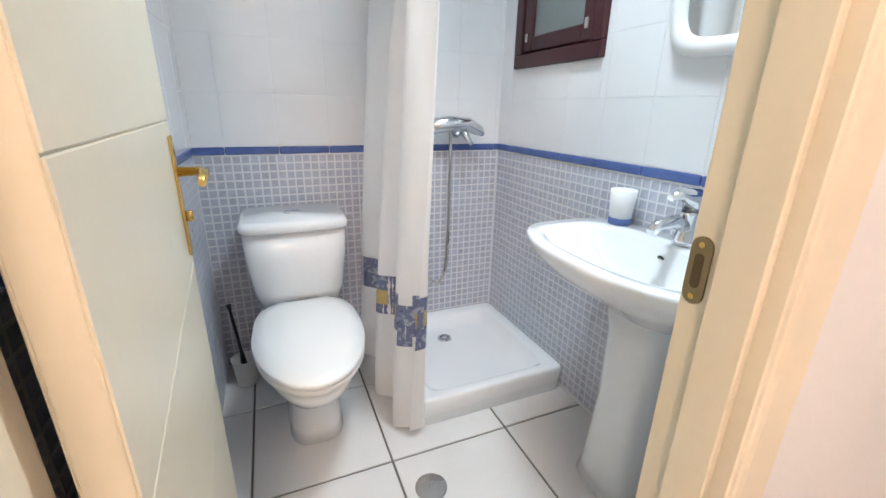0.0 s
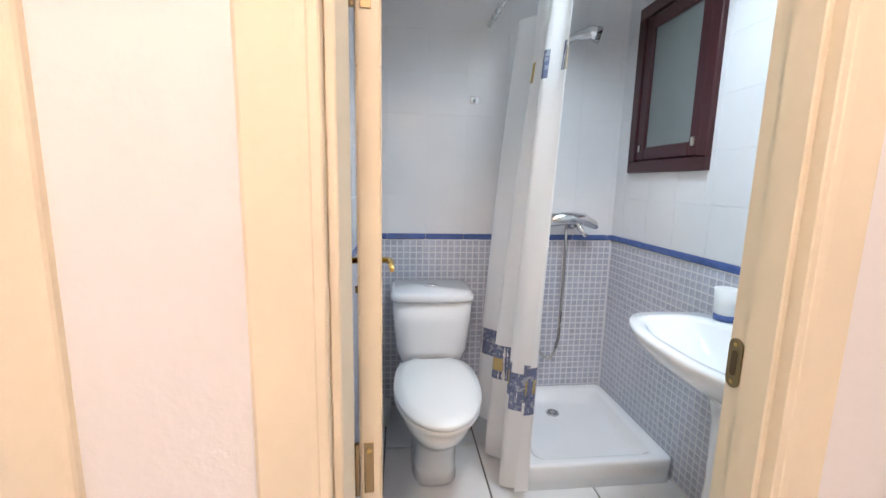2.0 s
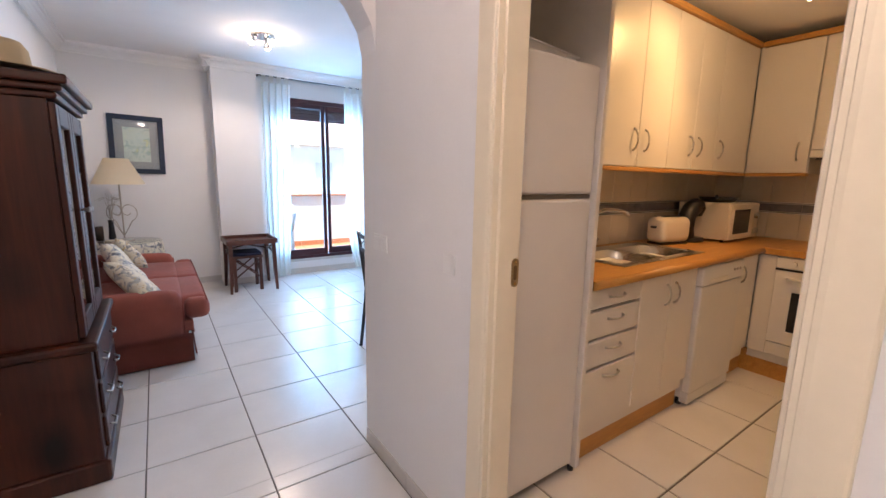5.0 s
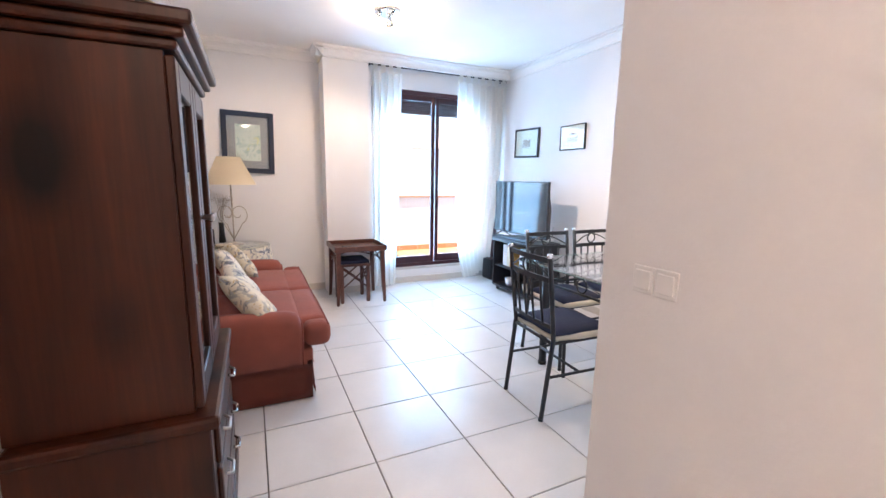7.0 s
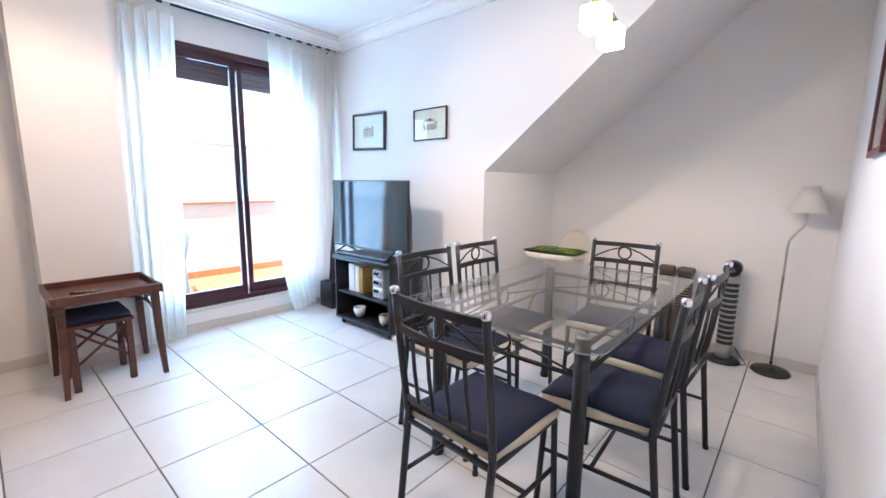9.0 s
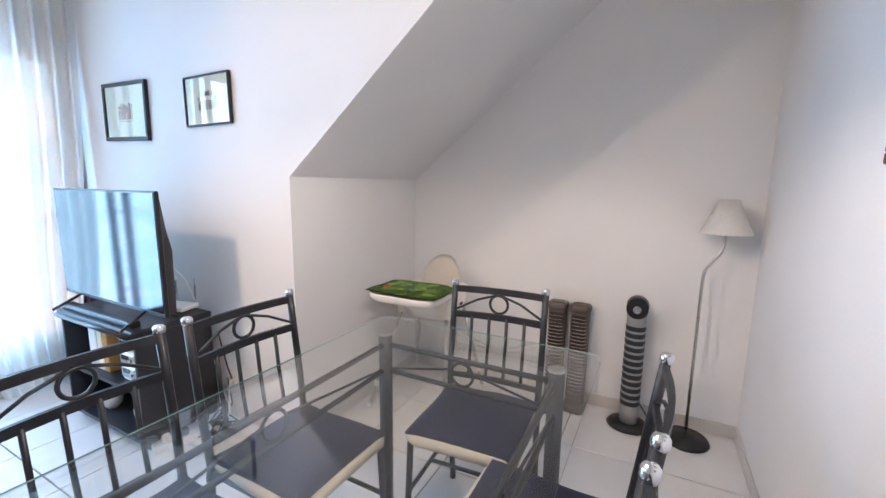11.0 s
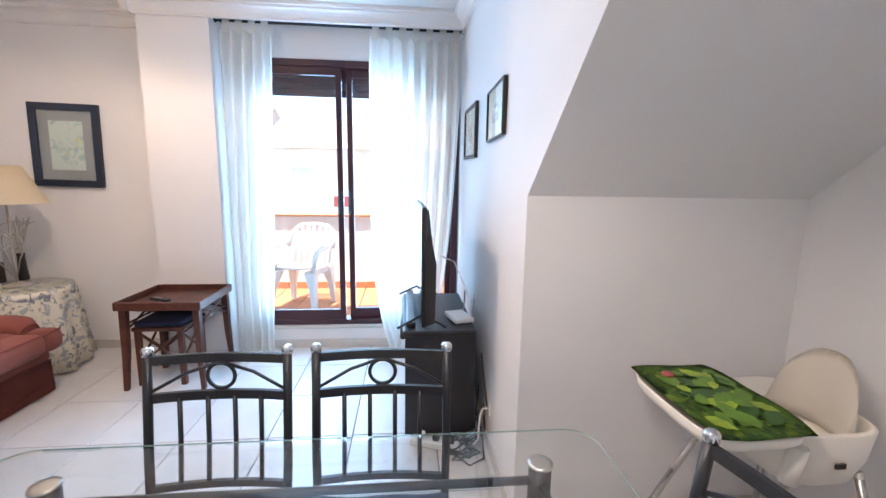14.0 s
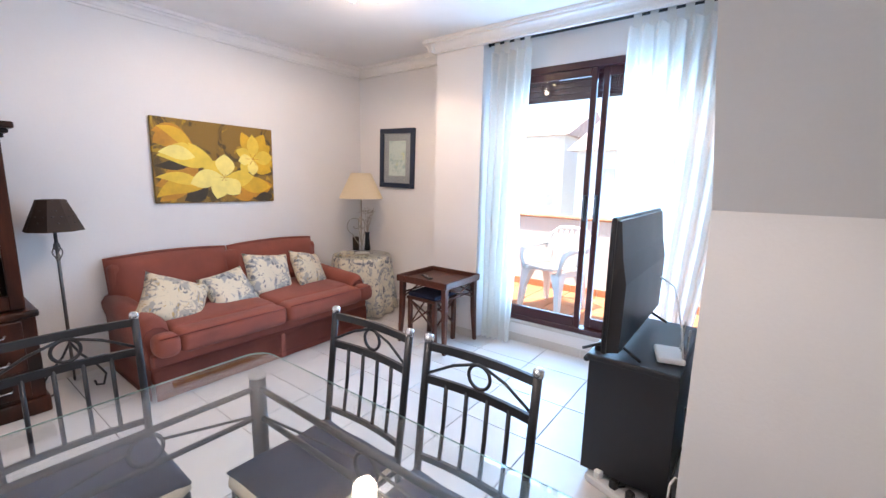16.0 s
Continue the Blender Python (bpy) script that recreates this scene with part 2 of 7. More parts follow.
M_CAB = mat("white_cabinet_laminate", (0.74, 0.71, 0.67), 0.30, vary=0.02, grain=80, bump=0.01)
M_APPL = mat("white_appliance_enamel", (0.72, 0.71, 0.70), 0.42, vary=0.015, grain=240, bump=0.02)
M_SHADE = sheer("cream_lamp_shade", (0.92, 0.82, 0.63), 0.02, 0.45)
M_WHITESHADE = sheer("white_lamp_shade", (0.86, 0.84, 0.80), 0.02, 0.35)
M_DARKSHADE = mat("dark_punched_shade", (0.045, 0.026, 0.018), 0.75, vary=0.2, grain=60, bump=0.06)
M_SAGE = mat("weathered_cream_iron", (0.50, 0.46, 0.40), 0.6, metal=0.2, vary=0.15, grain=80, bump=0.05)
M_PEWTER = mat("pewter_grey_iron", (0.16, 0.155, 0.15), 0.45, metal=0.6, vary=0.12, grain=80, bump=0.05)
M_ORANGE = mat("terracotta_floor_tile", (0.52, 0.22, 0.10), 0.55, vary=0.08, grain=70, bump=0.03, rand=0.12)
M_RENDER = mat("white_outdoor_render", (0.82, 0.80, 0.76), 0.9, vary=0.03, grain=60, bump=0.08)
M_ROOF = mat("clay_roof_tile", (0.62, 0.46, 0.40), 0.8, vary=0.15, grain=40, bump=0.08)
M_RED = mat("red_awning", (0.42, 0.10, 0.09), 0.8, vary=0.08)
M_GREYGROUND = mat("street_ground", (0.22, 0.21, 0.20), 0.9, vary=0.1, grain=20, bump=0.05)

# ---- shape tools ----
def empty_bm():
    return bmesh.new()


def box(bm, x0, x1, y0, y1, z0, z1, bevel=0.0, seg=1, m=None):
    r = bmesh.ops.create_cube(bm, size=1.0, matrix=Matrix.Translation(((x0 + x1) / 2, (y0 + y1) / 2, (z0 + z1) / 2)) @ Matrix.Diagonal((abs(x1 - x0), abs(y1 - y0), abs(z1 - z0), 1)))
    vs = r["verts"]
    if bevel:
        es = list({e for v in vs for e in v.link_edges})
        out = bmesh.ops.bevel(bm, geom=es, offset=min(bevel, 0.49 * min(abs(x1 - x0), abs(y1 - y0), abs(z1 - z0))), segments=seg, affect="EDGES", profile=0.5)
        vs = list({v for v in out["verts"]} | {v for v in vs if v.is_valid})
    if m is not None:
        bmesh.ops.transform(bm, matrix=m, verts=vs)
    return bm


def tube(bm, pts, r, seg=8, closed=False, caps=True):
    """A round bar along a line of points; r is one radius or one a point."""
    pts = [Vector(p) for p in pts]
    n = len(pts)
    rings = []
    up = None
    for i, p in enumerate(pts):
        a = pts[(i - 1) % n] if (i or closed) else p
        b = pts[(i + 1) % n] if (i < n - 1 or closed) else p
        d = (b - a).normalized()
        if up is None:
            up = d.orthogonal().normalized()
        else:
            up = (up - d * up.dot(d)).normalized()
        side = d.cross(up)
        rad = r[i] if isinstance(r, (list, tuple)) else r
        rings.append([bm.verts.new(p + (up * math.cos(2 * math.pi * k / seg) + side * math.sin(2 * math.pi * k / seg)) * rad) for k in range(seg)])
    for i in range(n if closed else n - 1):
        a, b = rings[i], rings[(i + 1) % n]
        for k in range(seg):
            f = bm.faces.new((a[k], a[(k + 1) % seg], b[(k + 1) % seg], b[k]))
            f.smooth = True
    if caps and not closed:
        bm.faces.new(list(reversed(rings[0])))
        bm.faces.new(rings[-1])
    return bm


def lathe(bm, profile, seg=24, at=(0, 0, 0), sx=1.0, sy=1.0, caps=True):
    """A turned shape from (radius, height) pairs, bottom to top."""
    rings = []
    for r, z in profile:
        rings.append([bm.verts.new((at[0] + sx * r * math.cos(2 * math.pi * k / seg), at[1] + sy * r * math.sin(2 * math.pi * k / seg), at[2] + z)) for k in range(seg)])
    for a, b in zip(rings, rings[1:]):
        for k in range(seg):
            f = bm.faces.new((a[k], a[(k + 1) % seg], b[(k + 1) % seg], b[k]))
            f.smooth = True
    if caps:
        if profile[0][0] > 1e-4:
            bm.faces.new(list(reversed(rings[0])))
        if profile[-1][0] > 1e-4:
            bm.faces.new(rings[-1])
    return bm


def prism(bm, pts, a, b, axis="z"):
    """A flat outline (list of pairs) pulled from a to b along an axis."""
    def at(p, v):
        return {"z": (p[0], p[1], v), "y": (p[0], v, p[1]), "x": (v, p[0], p[1])}[axis]
    lo = [bm.verts.new(at(p, a)) for p in pts]
    hi = [bm.verts.new(at(p, b)) for p in pts]
    n = len(pts)
    bm.faces.new(lo)
    bm.faces.new(list(reversed(hi)))
    for i in range(n):
        bm.faces.new((lo[i], hi[i], hi[(i + 1) % n], lo[(i + 1) % n]))
    bmesh.ops.recalc_face_normals(bm, faces=bm.faces)
    return bm


def loft(bm, rings, caps=True, smooth=True):
    """Skin over rings of points, all with the same number of points."""
    vs = [[bm.verts.new(p) for p in ring] for ring in rings]
    n = len(vs[0])
    for a, b in zip(vs, vs[1:]):
        for k in range(n):
            f = bm.faces.new((a[k], a[(k + 1) % n], b[(k + 1) % n], b[k]))
            f.smooth = smooth
    if caps:
        bm.faces.new(list(reversed(vs[0])))
        bm.faces.new(vs[-1])
    bmesh.ops.recalc_face_normals(bm, faces=bm.faces)
    return bm


def sheet(bm, fn, nu, nv, thick=0.0):
    """A surface over a grid of (u, v) in 0..1."""
    g = [[bm.verts.new(fn(i / nu, j / nv)) for j in range(nv + 1)] for i in range(nu + 1)]
    for i in range(nu):
        for j in range(nv):
            f = bm.faces.new((g[i][j], g[i + 1][j], g[i + 1][j + 1], g[i][j + 1]))
            f.smooth = True
    if thick:
        bmesh.ops.solidify(bm, geom=bm.faces[:], thickness=thick)
    return bm


def mesh_of(bm, name, material):
    me = bpy.data.meshes.new(name)
    bm.to_mesh(me)
    bm.free()
    for m in material if isinstance(material, (list, tuple)) else [material]:
        me.materials.append(m)
    return me


def part(name, bm, material, parent, label="", smooth=False):
    me = mesh_of(bm, name, material)
    if smooth:
        me.shade_smooth()
    ob = new(name, me)
    ob.parent = parent
    return tagged(ob, label)


def thing(name, label, category, m=None, group="", kind=""):
    ob = new(name)
    ob.empty_display_size = 0.1
    if m is not None:
        ob.matrix_basis = m
    return tagged(ob, label, category, group, kind)


def single(name, bm, material, label, category, m=None, group="", kind="", smooth=False):
    me = mesh_of(bm, name, material)
    if smooth:
        me.shade_smooth()
    ob = new(name, me)
    if m is not None:
        ob.matrix_basis = m
    return tagged(ob, label, category, group, kind)


def setting(name, bm, material, label="", category=""):
    return single(name, bm, material, label, category, kind="structure")


def B(*a, **k):
    return box(empty_bm(), *a, **k)


def shared(name, me, parent, loc=(0, 0, 0), rz=0.0, scale=None):
    ob = new(name, me)
    ob.parent = parent
    ob.location = loc
    ob.rotation_euler = (0, 0, rz)
    if scale:
        ob.scale = scale
    return ob

# ---- structure ----
CEIL, KCEIL, BCEIL = 2.555, 2.34, 2.40
HY0, HY1 = 0.34, 0.50            # wall between the hall and the two small rooms
KD, BD = (-1.103, -0.37), (-0.066, 0.62)   # kitchen and bathroom door openings
HEAD = 2.04
KY1 = 0.425                       # kitchen face of the thin wall beside the fridge
TY = 2.40                         # living room face of the television wall
CY0, CY1 = 0.155, 0.625           # column beside the balcony door


def wall(name, boxes, material=M_WALL, label="white painted plaster wall", bevel=0.0):
    bm = empty_bm()
    for b in boxes:
        box(bm, *b, bevel=bevel)
    return setting(name, bm, material, label, "wall")


wall("wall_hall_north", [(-1.97, KD[0], HY0, KY1, 0, 2.7), (KD[0], KD[1], HY0, HY1, HEAD, 2.7), (KD[1], BD[0], HY0, HY1, 0, 2.7),
                         (BD[0], BD[1], HY0, HY1, HEAD, 2.7), (BD[1], 1.40, HY0 + 0.07, HY1, 0, 2.7)])
wall("wall_living_east", [(-1.94, -1.83, KY1, 3.65, 0, 2.7)])
wall("wall_sofa", [(-6.05, 1.55, -1.29, -1.14, 0, 2.7)])
wall("wall_hall_east", [(1.40, 1.55, -1.14, 0.50, 0, 2.7)])
wall("wall_picture", [(-6.05, -5.88, -1.14, CY0, 0, 2.7)])
wall("column", [(-6.05, -5.60, CY0, CY1, 0, 2.7)], label="white plastered column beside the balcony door")
WY0, WY1, WTOP, WSILL = 0.71, 2.39, 2.27, 0.20
wall("wall_window", [(-6.05, -5.80, CY1, WY0, 0, 2.7), (-6.05, -5.80, WY0, WY1, WTOP, 2.7), (-6.05, -5.80, WY0, WY1, 0, WSILL - 0.035), (-6.05, -5.80, WY1, TY, 0, 2.7)])
wall("wall_tv", [(-6.05, -3.90, TY, 3.65, 0, 2.7)])
wall("wall_alcove_back", [(-3.90, -1.94, 3.50, 3.65, 0, 2.7)])
wall("wall_kitchen_far", [(-1.83, -0.22, 3.50, 3.65, 0, 2.7)])
wall("wall_kitchen_bath", [(-0.28, -0.155, HY1, 3.65, 0, 2.7)])
wall("wall_bath_back", [(-0.155, 1.40, 2.095, 2.25, 0, 2.7)])
BWY0, BWY1, BWZ0, BWZ1 = 1.40, 1.955, 1.345, 2.13
wall("wall_bath_window", [(1.235, 1.40, HY1, BWY0, 0, 2.7), (1.235, 1.40, BWY1, 2.095, 0, 2.7), (1.235, 1.40, BWY0, BWY1, 0, BWZ0), (1.235, 1.40, BWY0, BWY1, BWZ1, 2.7)])

# stair soffit over the alcove
bm = prism(empty_bm(), [(-3.90, 1.325), (-2.366, CEIL + 0.02), (-3.90, CEIL + 0.02)], TY, 3.50, "y")
setting("stair_soffit", bm, M_WALL, "grey-white sloping underside of a staircase", "soffit")

# arch between hall and living room
bm = empty_bm()
pts = [(0.34, 1.80)]
for i in range(15):
    a = math.pi * i / 14
    pts.append((-0.40 + 0.74 * math.cos(a), 1.80 + 0.42 * math.sin(a)))
pts += [(-1.14, 0.0), (-1.14, 2.62), (0.34, 2.62)]
pts.pop(0)
lo = [bm.verts.new((-1.97, y, z)) for y, z in pts]
hi = [bm.verts.new((-1.83, y, z)) for y, z in pts]
n = len(pts)
for i in range(n):
    bm.faces.new((lo[i], lo[(i + 1) % n], hi[(i + 1) % n], hi[i]))
top = [(y, 2.62) for y, z in pts[:15]]
tl, th = [bm.verts.new((-1.97, y, 2.62)) for y, z in top], [bm.verts.new((-1.83, y, 2.62)) for y, z in top]
for i in range(14):
    bm.faces.new((lo[i], tl[i], tl[i + 1], lo[i + 1]))
    bm.faces.new((hi[i], hi[i + 1], th[i + 1], th[i]))
bmesh.ops.recalc_face_normals(bm, faces=bm.faces)
setting("arch", bm, M_WALL, "white plastered archway between hall and living room", "arch")

bm = empty_bm()
box(bm, -6.05, 1.55, -1.29, 0.42, CEIL, 2.68)
box(bm, -6.05, -1.90, 0.42, 3.65, CEIL, 2.68)
setting("ceiling", bm, M_CEIL, "flat white painted ceiling", "ceiling")
setting("ceiling_kitchen", B(-1.83, -0.28, KY1, 3.5, KCEIL, KCEIL + 0.06), M_CEIL, "lowered white kitchen ceiling", "ceiling")
setting("ceiling_bathroom", B(-0.155, 1.235, HY1, 2.095, BCEIL, BCEIL + 0.06), M_CEIL, "white bathroom ceiling", "ceiling")


def cornice(name, x0, y0, x1, y1, nx, ny, h=0.100, d=0.100):
    """Moulded plaster cove between two points of a wall; (nx, ny) points into the room."""
    prof = [(0, 0), (0.024, 0), (0.024, 0.014), (0.032, 0.020), (0.040, 0.036), (0.058, 0.054), (0.080, 0.064), (0.080, 0.076), (d, 0.078), (d, h), (0, h)]
    bm = empty_bm()
    rings = []
    for px, py, e in ((x0, y0, 1), (x1, y1, -1)):
        rings.append([(px + nx * a, py + ny * a, CEIL - h + b) for a, b in prof])
    loft(bm, rings, smooth=False)
    setting(name, bm, M_PLASTER, "moulded white plaster cornice", "cornice")


cornice("cornice_sofa", -5.88, -1.14, -1.94, -1.14, 0, 1)
cornice("cornice_picture", -5.88, -1.14, -5.88, CY0, 1, 0)
cornice("cornice_column_side", -5.88, CY0, -5.52, CY0, 0, -1)
cornice("cornice_column", -5.60, CY0 - 0.07, -5.60, TY, 1, 0)
setting("pelmet", B(-5.80, -5.60, CY1, TY, CEIL - 0.045, CEIL, bevel=0.002), M_PLASTER, "plaster soffit over the curtain rod", "soffit")
cornice("cornice_tv", -5.80, TY, -2.385, TY, 0, -1)
cornice("cornice_east", -1.94, KY1 + 0.002, -1.94, 3.50, -1, 0)
cornice("cornice_arch", -1.97, -1.14, -1.97, KY1, -1, 0)


def skirting(x0, y0, x1, y1, nx, ny):
    n_pieces = max(1, round(math.hypot(x1 - x0, y1 - y0) / 0.45))
    base = thing("baseboard", "cream glazed tile skirting", "skirting", kind="structure")
    for i in range(n_pieces):
        a, b = i / n_pieces, (i + 1) / n_pieces
        xa, ya, xb, yb = x0 + (x1 - x0) * a, y0 + (y1 - y0) * a, x0 + (x1 - x0) * b, y0 + (y1 - y0) * b
        g = 0.0012
        if nx:
            bm = B(min(xa, xa + nx * 0.009), max(xa, xa + nx * 0.009), min(ya, yb) + g, max(ya, yb) - g, 0.0, 0.072, bevel=0.002)
        else:
            bm = B(min(xa, xb) + g, max(xa, xb) - g, min(ya, ya + ny * 0.009), max(ya, ya + ny * 0.009), 0.0, 0.072, bevel=0.002)
        part("tile", bm, M_SKIRT, base)


skirting(-5.88, -1.14, -1.94, -1.14, 0, 1)
skirting(-5.88, -1.131, -5.88, CY0, 1, 0)
skirting(-5.60, CY0, -5.60, CY1, 1, 0)
skirting(-5.80, CY1, -5.80, TY, 1, 0)
skirting(-5.79, TY, -3.90, TY, 0, -1)
skirting(-3.90, TY, -3.90, 3.50, 1, 0)
skirting(-3.89, 3.50, -1.94, 3.50, 0, -1)
skirting(-1.94, KY1 + 0.002, -1.94, 3.49, -1, 0)
skirting(-1.96, 0.34, -1.16, 0.34, 0, -1)
skirting(-0.29, 0.34, -0.13, 0.34, 0, -1)
skirting(0.71, 0.41, 1.40, 0.41, 0, -1)
skirting(-1.83, -1.14, 1.40, -1.14, 0, 1)


# door frames: lining, stops and moulded casing
def door_frame(name, x0, x1, step, thin=None):
    fr = thing(name, "cream lacquered wooden door frame with moulded casing", "door frame", kind="structure")
    y0, y1 = HY0 - 0.012, HY1 + 0.012
    for a, b, s in ((x0, x0 + 0.022, 1), (x1 - 0.022, x1, -1)):
        ye = thin if thin and s > 0 else y1
        part("jamb", B(a, b, y0 + (step if s < 0 else 0), ye, 0, HEAD, bevel=0.002), M_CREAM, fr)
        xi = b if s > 0 else a
        part("stop", B(min(xi, xi + s * 0.012), max(xi, xi + s * 0.012), y0 + 0.02 + (step if s < 0 else 0), ye - (0.0 if ye == thin else 0.042), 0, HEAD - 0.02, bevel=0.002), M_CREAM, fr)
    part("lintel", B(x0, x1, y0, y1, HEAD - 0.022, HEAD), M_CREAM, fr)
    for s, yy in ((-1, HY0), (1, HY1)):
        for xa, sx in ((x0 + 0.012, -1), (x1 - 0.012, 1)):
            if thin and s > 0 and sx < 0:
                continue
            prof = [(0, 0), (0.0, 0.011), (0.003, 0.014), (0.012, 0.0155), (0.058, 0.0150), (0.066, 0.0145), (0.070, 0.012), (0.072, 0.008), (0.072, 0)]
            bm = empty_bm()
            ys = yy + (step if sx > 0 and s < 0 else 0)
            rings = [[(xa + sx * p, ys + s * q, z) for p, q in prof] for z in (0, HEAD + 0.05)]
            loft(bm, rings, smooth=False)
            part("casing", bm, M_CREAM, fr)
        part("head_casing", B(x0 - 0.06, x1 + 0.06, min(yy, yy + s * 0.016), max(yy, yy + s * 0.016), HEAD - 0.012, HEAD + 0.06, bevel=0.003), M_CREAM, fr)
    return fr


kf = door_frame("door_frame_kitchen", *KD, 0.0, KY1 + 0.006)
bf = door_frame("door_frame_bathroom", *BD, 0.07)


def strike(parent, x, y, z, s):
    """Long plate with rounded ends, round a slot for the bolt."""
    def outline(w, h):
        pts = []
        for cz, a0 in ((h - w, 0), (w - h, 180)):
            pts += [(y + w * math.cos(radians(a0 + 180 * k / 8)), z + cz + w * math.sin(radians(a0 + 180 * k / 8))) for k in range(9)]
        return pts
    st = part("strike_plate", prism(empty_bm(), outline(0.0135, 0.043), x, x + s * 0.003, "x"), M_OLDBRASS, parent, "aged brass strike plate")
    part("keyhole", prism(empty_bm(), outline(0.006, 0.022), x + s * 0.003, x + s * 0.0036, "x"), M_DARKBRASS, st)
    for dz in (-0.033, 0.033):
        part("screw", tube(empty_bm(), [(x + s * 0.003, y, z + dz), (x + s * 0.0042, y, z + dz)], 0.004, 8), M_BRASS, st)


strike(bf, BD[1] - 0.022, 0.495, 0.985, -1)
strike(kf, KD[0] + 0.034, 0.415, 1.025, 1)


# bathroom door: grooved leaf, opened inwards
def door_leaf():
    d = thing("door_1", "open cream bathroom door with horizontal grooves and brass handle", "door", pose(0.008, HY1 + 0.005, 0.008, 0, 0, 94.7))
    W, T, Hh = 0.685, 0.036, 2.00
    part("leaf", B(0.0, W, 0.0025, T - 0.0025, 0, Hh, bevel=0.001), M_CREAM, d)
    zs = [0.0, 0.235, 0.532, 0.829, 1.126, 1.423, 1.72, Hh]
    for z0, z1 in zip(zs, zs[1:]):
        for ya, yb in ((0.0, 0.003), (T - 0.003, T)):
            part("panel", B(0.0, W, ya, yb, z0 + 0.0008, z1 - 0.0008, bevel=0.0022), M_CREAM, d)
    for yy, s in ((0.0, -1), (T, 1)):
        hp = part("handle_plate", B(W - 0.062, W - 0.024, min(yy, yy + s * 0.006), max(yy, yy + s * 0.006), 0.86, 1.10, bevel=0.005, seg=2), M_BRASS, d, "polished brass backplate")
        bm = tube(empty_bm(), [(W - 0.043, yy, 1.03), (W - 0.043, yy + s * 0.045, 1.03), (W - 0.063, yy + s * 0.052, 1.03), (W - 0.153, yy + s * 0.050, 1.022)], [0.010, 0.009, 0.010, 0.007], 10)
        part("lever", bm, M_BRASS, hp)
        part("lock_knob", lathe(empty_bm(), [(0.0, -0.01), (0.008, -0.01), (0.008, 0.01), (0, 0.01)], 12, (W - 0.043, yy + s * 0.012, 0.94)), M_BRASS, hp)
    for z in (0.292, 0.812, 1.542):
        hg = part("hinge_plate", B(-0.002, 0.0, 0.014, 0.029, z - 0.045, z + 0.045, bevel=0.0009), M_OLDBRASS, d, "aged brass hinge plate")
        part("screw", tube(empty_bm(), [(-0.002, 0.021, z + 0.03), (-0.003, 0.021, z + 0.03)], 0.004, 10), M_BRASS, hg)
        part("hinge", lathe(empty_bm(), [(0.0045, -0.045), (0.0045, 0.045)], 10, (-0.003, T + 0.0045, z)), M_OLDBRASS, d, "aged brass hinge pin")
    return d


door_leaf()

# balcony door: maroon sliding aluminium frame with half-lowered shutter
bd = thing("window_1", "maroon aluminium sliding balcony door, one leaf ajar", "balcony door", kind="structure")
FX = -5.84
for y0, y1 in ((WY0, WY0 + 0.05), (WY1 - 0.05, WY1)):
    part("frame", B(FX - 0.06, FX + 0.05, y0, y1, WSILL, WTOP, bevel=0.003), M_FRAME, bd)
for z0, z1 in ((WSILL, WSILL + 0.04), (WTOP - 0.05, WTOP)):
    part("frame", B(FX - 0.06, FX + 0.05, WY0 + 0.05, WY1 - 0.05, z0, z1, bevel=0.003), M_FRAME, bd)
for k, (y0, y1, x) in enumerate(((WY0 + 0.05, 1.478, FX + 0.012), (1.508, WY1 - 0.05, FX - 0.028))):
    sash = part("sash", B(x, x + 0.032, y0, y0 + 0.045, WSILL + 0.04, WTOP - 0.05, bevel=0.004), M_FRAME, bd)
    part("stile", B(x, x + 0.032, y1 - 0.045, y1, WSILL + 0.04, WTOP - 0.05, bevel=0.004), M_FRAME, sash)
    part("rail", B(x, x + 0.032, y0 + 0.045, y1 - 0.045, WSILL + 0.04, WSILL + 0.125, bevel=0.004), M_FRAME, sash)
    part("rail", B(x, x + 0.032, y0 + 0.045, y1 - 0.045, WTOP - 0.11, WTOP - 0.05, bevel=0.004), M_FRAME, sash)
    g = part("pane", B(x + 0.013, x + 0.019, y0 + 0.04, y1 - 0.04, WSILL + 0.12, WTOP - 0.105), M_PANE, sash)
    g.visible_shadow = False
    part("latch", B(x + 0.032, x + 0.044, (y1 - 0.033) if k == 0 else (y0 + 0.012), (y1 - 0.012) if k == 0 else (y0 + 0.033), 1.10, 1.30, bevel=0.006), M_BLACK, sash)
sh = part("shutter", B(FX - 0.057, FX - 0.050, WY0 + 0.05, WY1 - 0.05, 2.02, WTOP - 0.05), M_FRAME, bd, "maroon roller shutter, mostly raised")
for i in range(5):
    part("slat", B(FX - 0.060, FX - 0.046, WY0 + 0.05, WY1 - 0.05, 2.03 + i * 0.042, 2.068 + i * 0.042, bevel=0.004), M_FRAME, sh)
setting("threshold", B(-5.98, -5.785, WY0, WY1, WSILL - 0.035, WSILL - 0.002, bevel=0.006), M_SKIRT, "cream stone threshold under the balcony door", "sill")

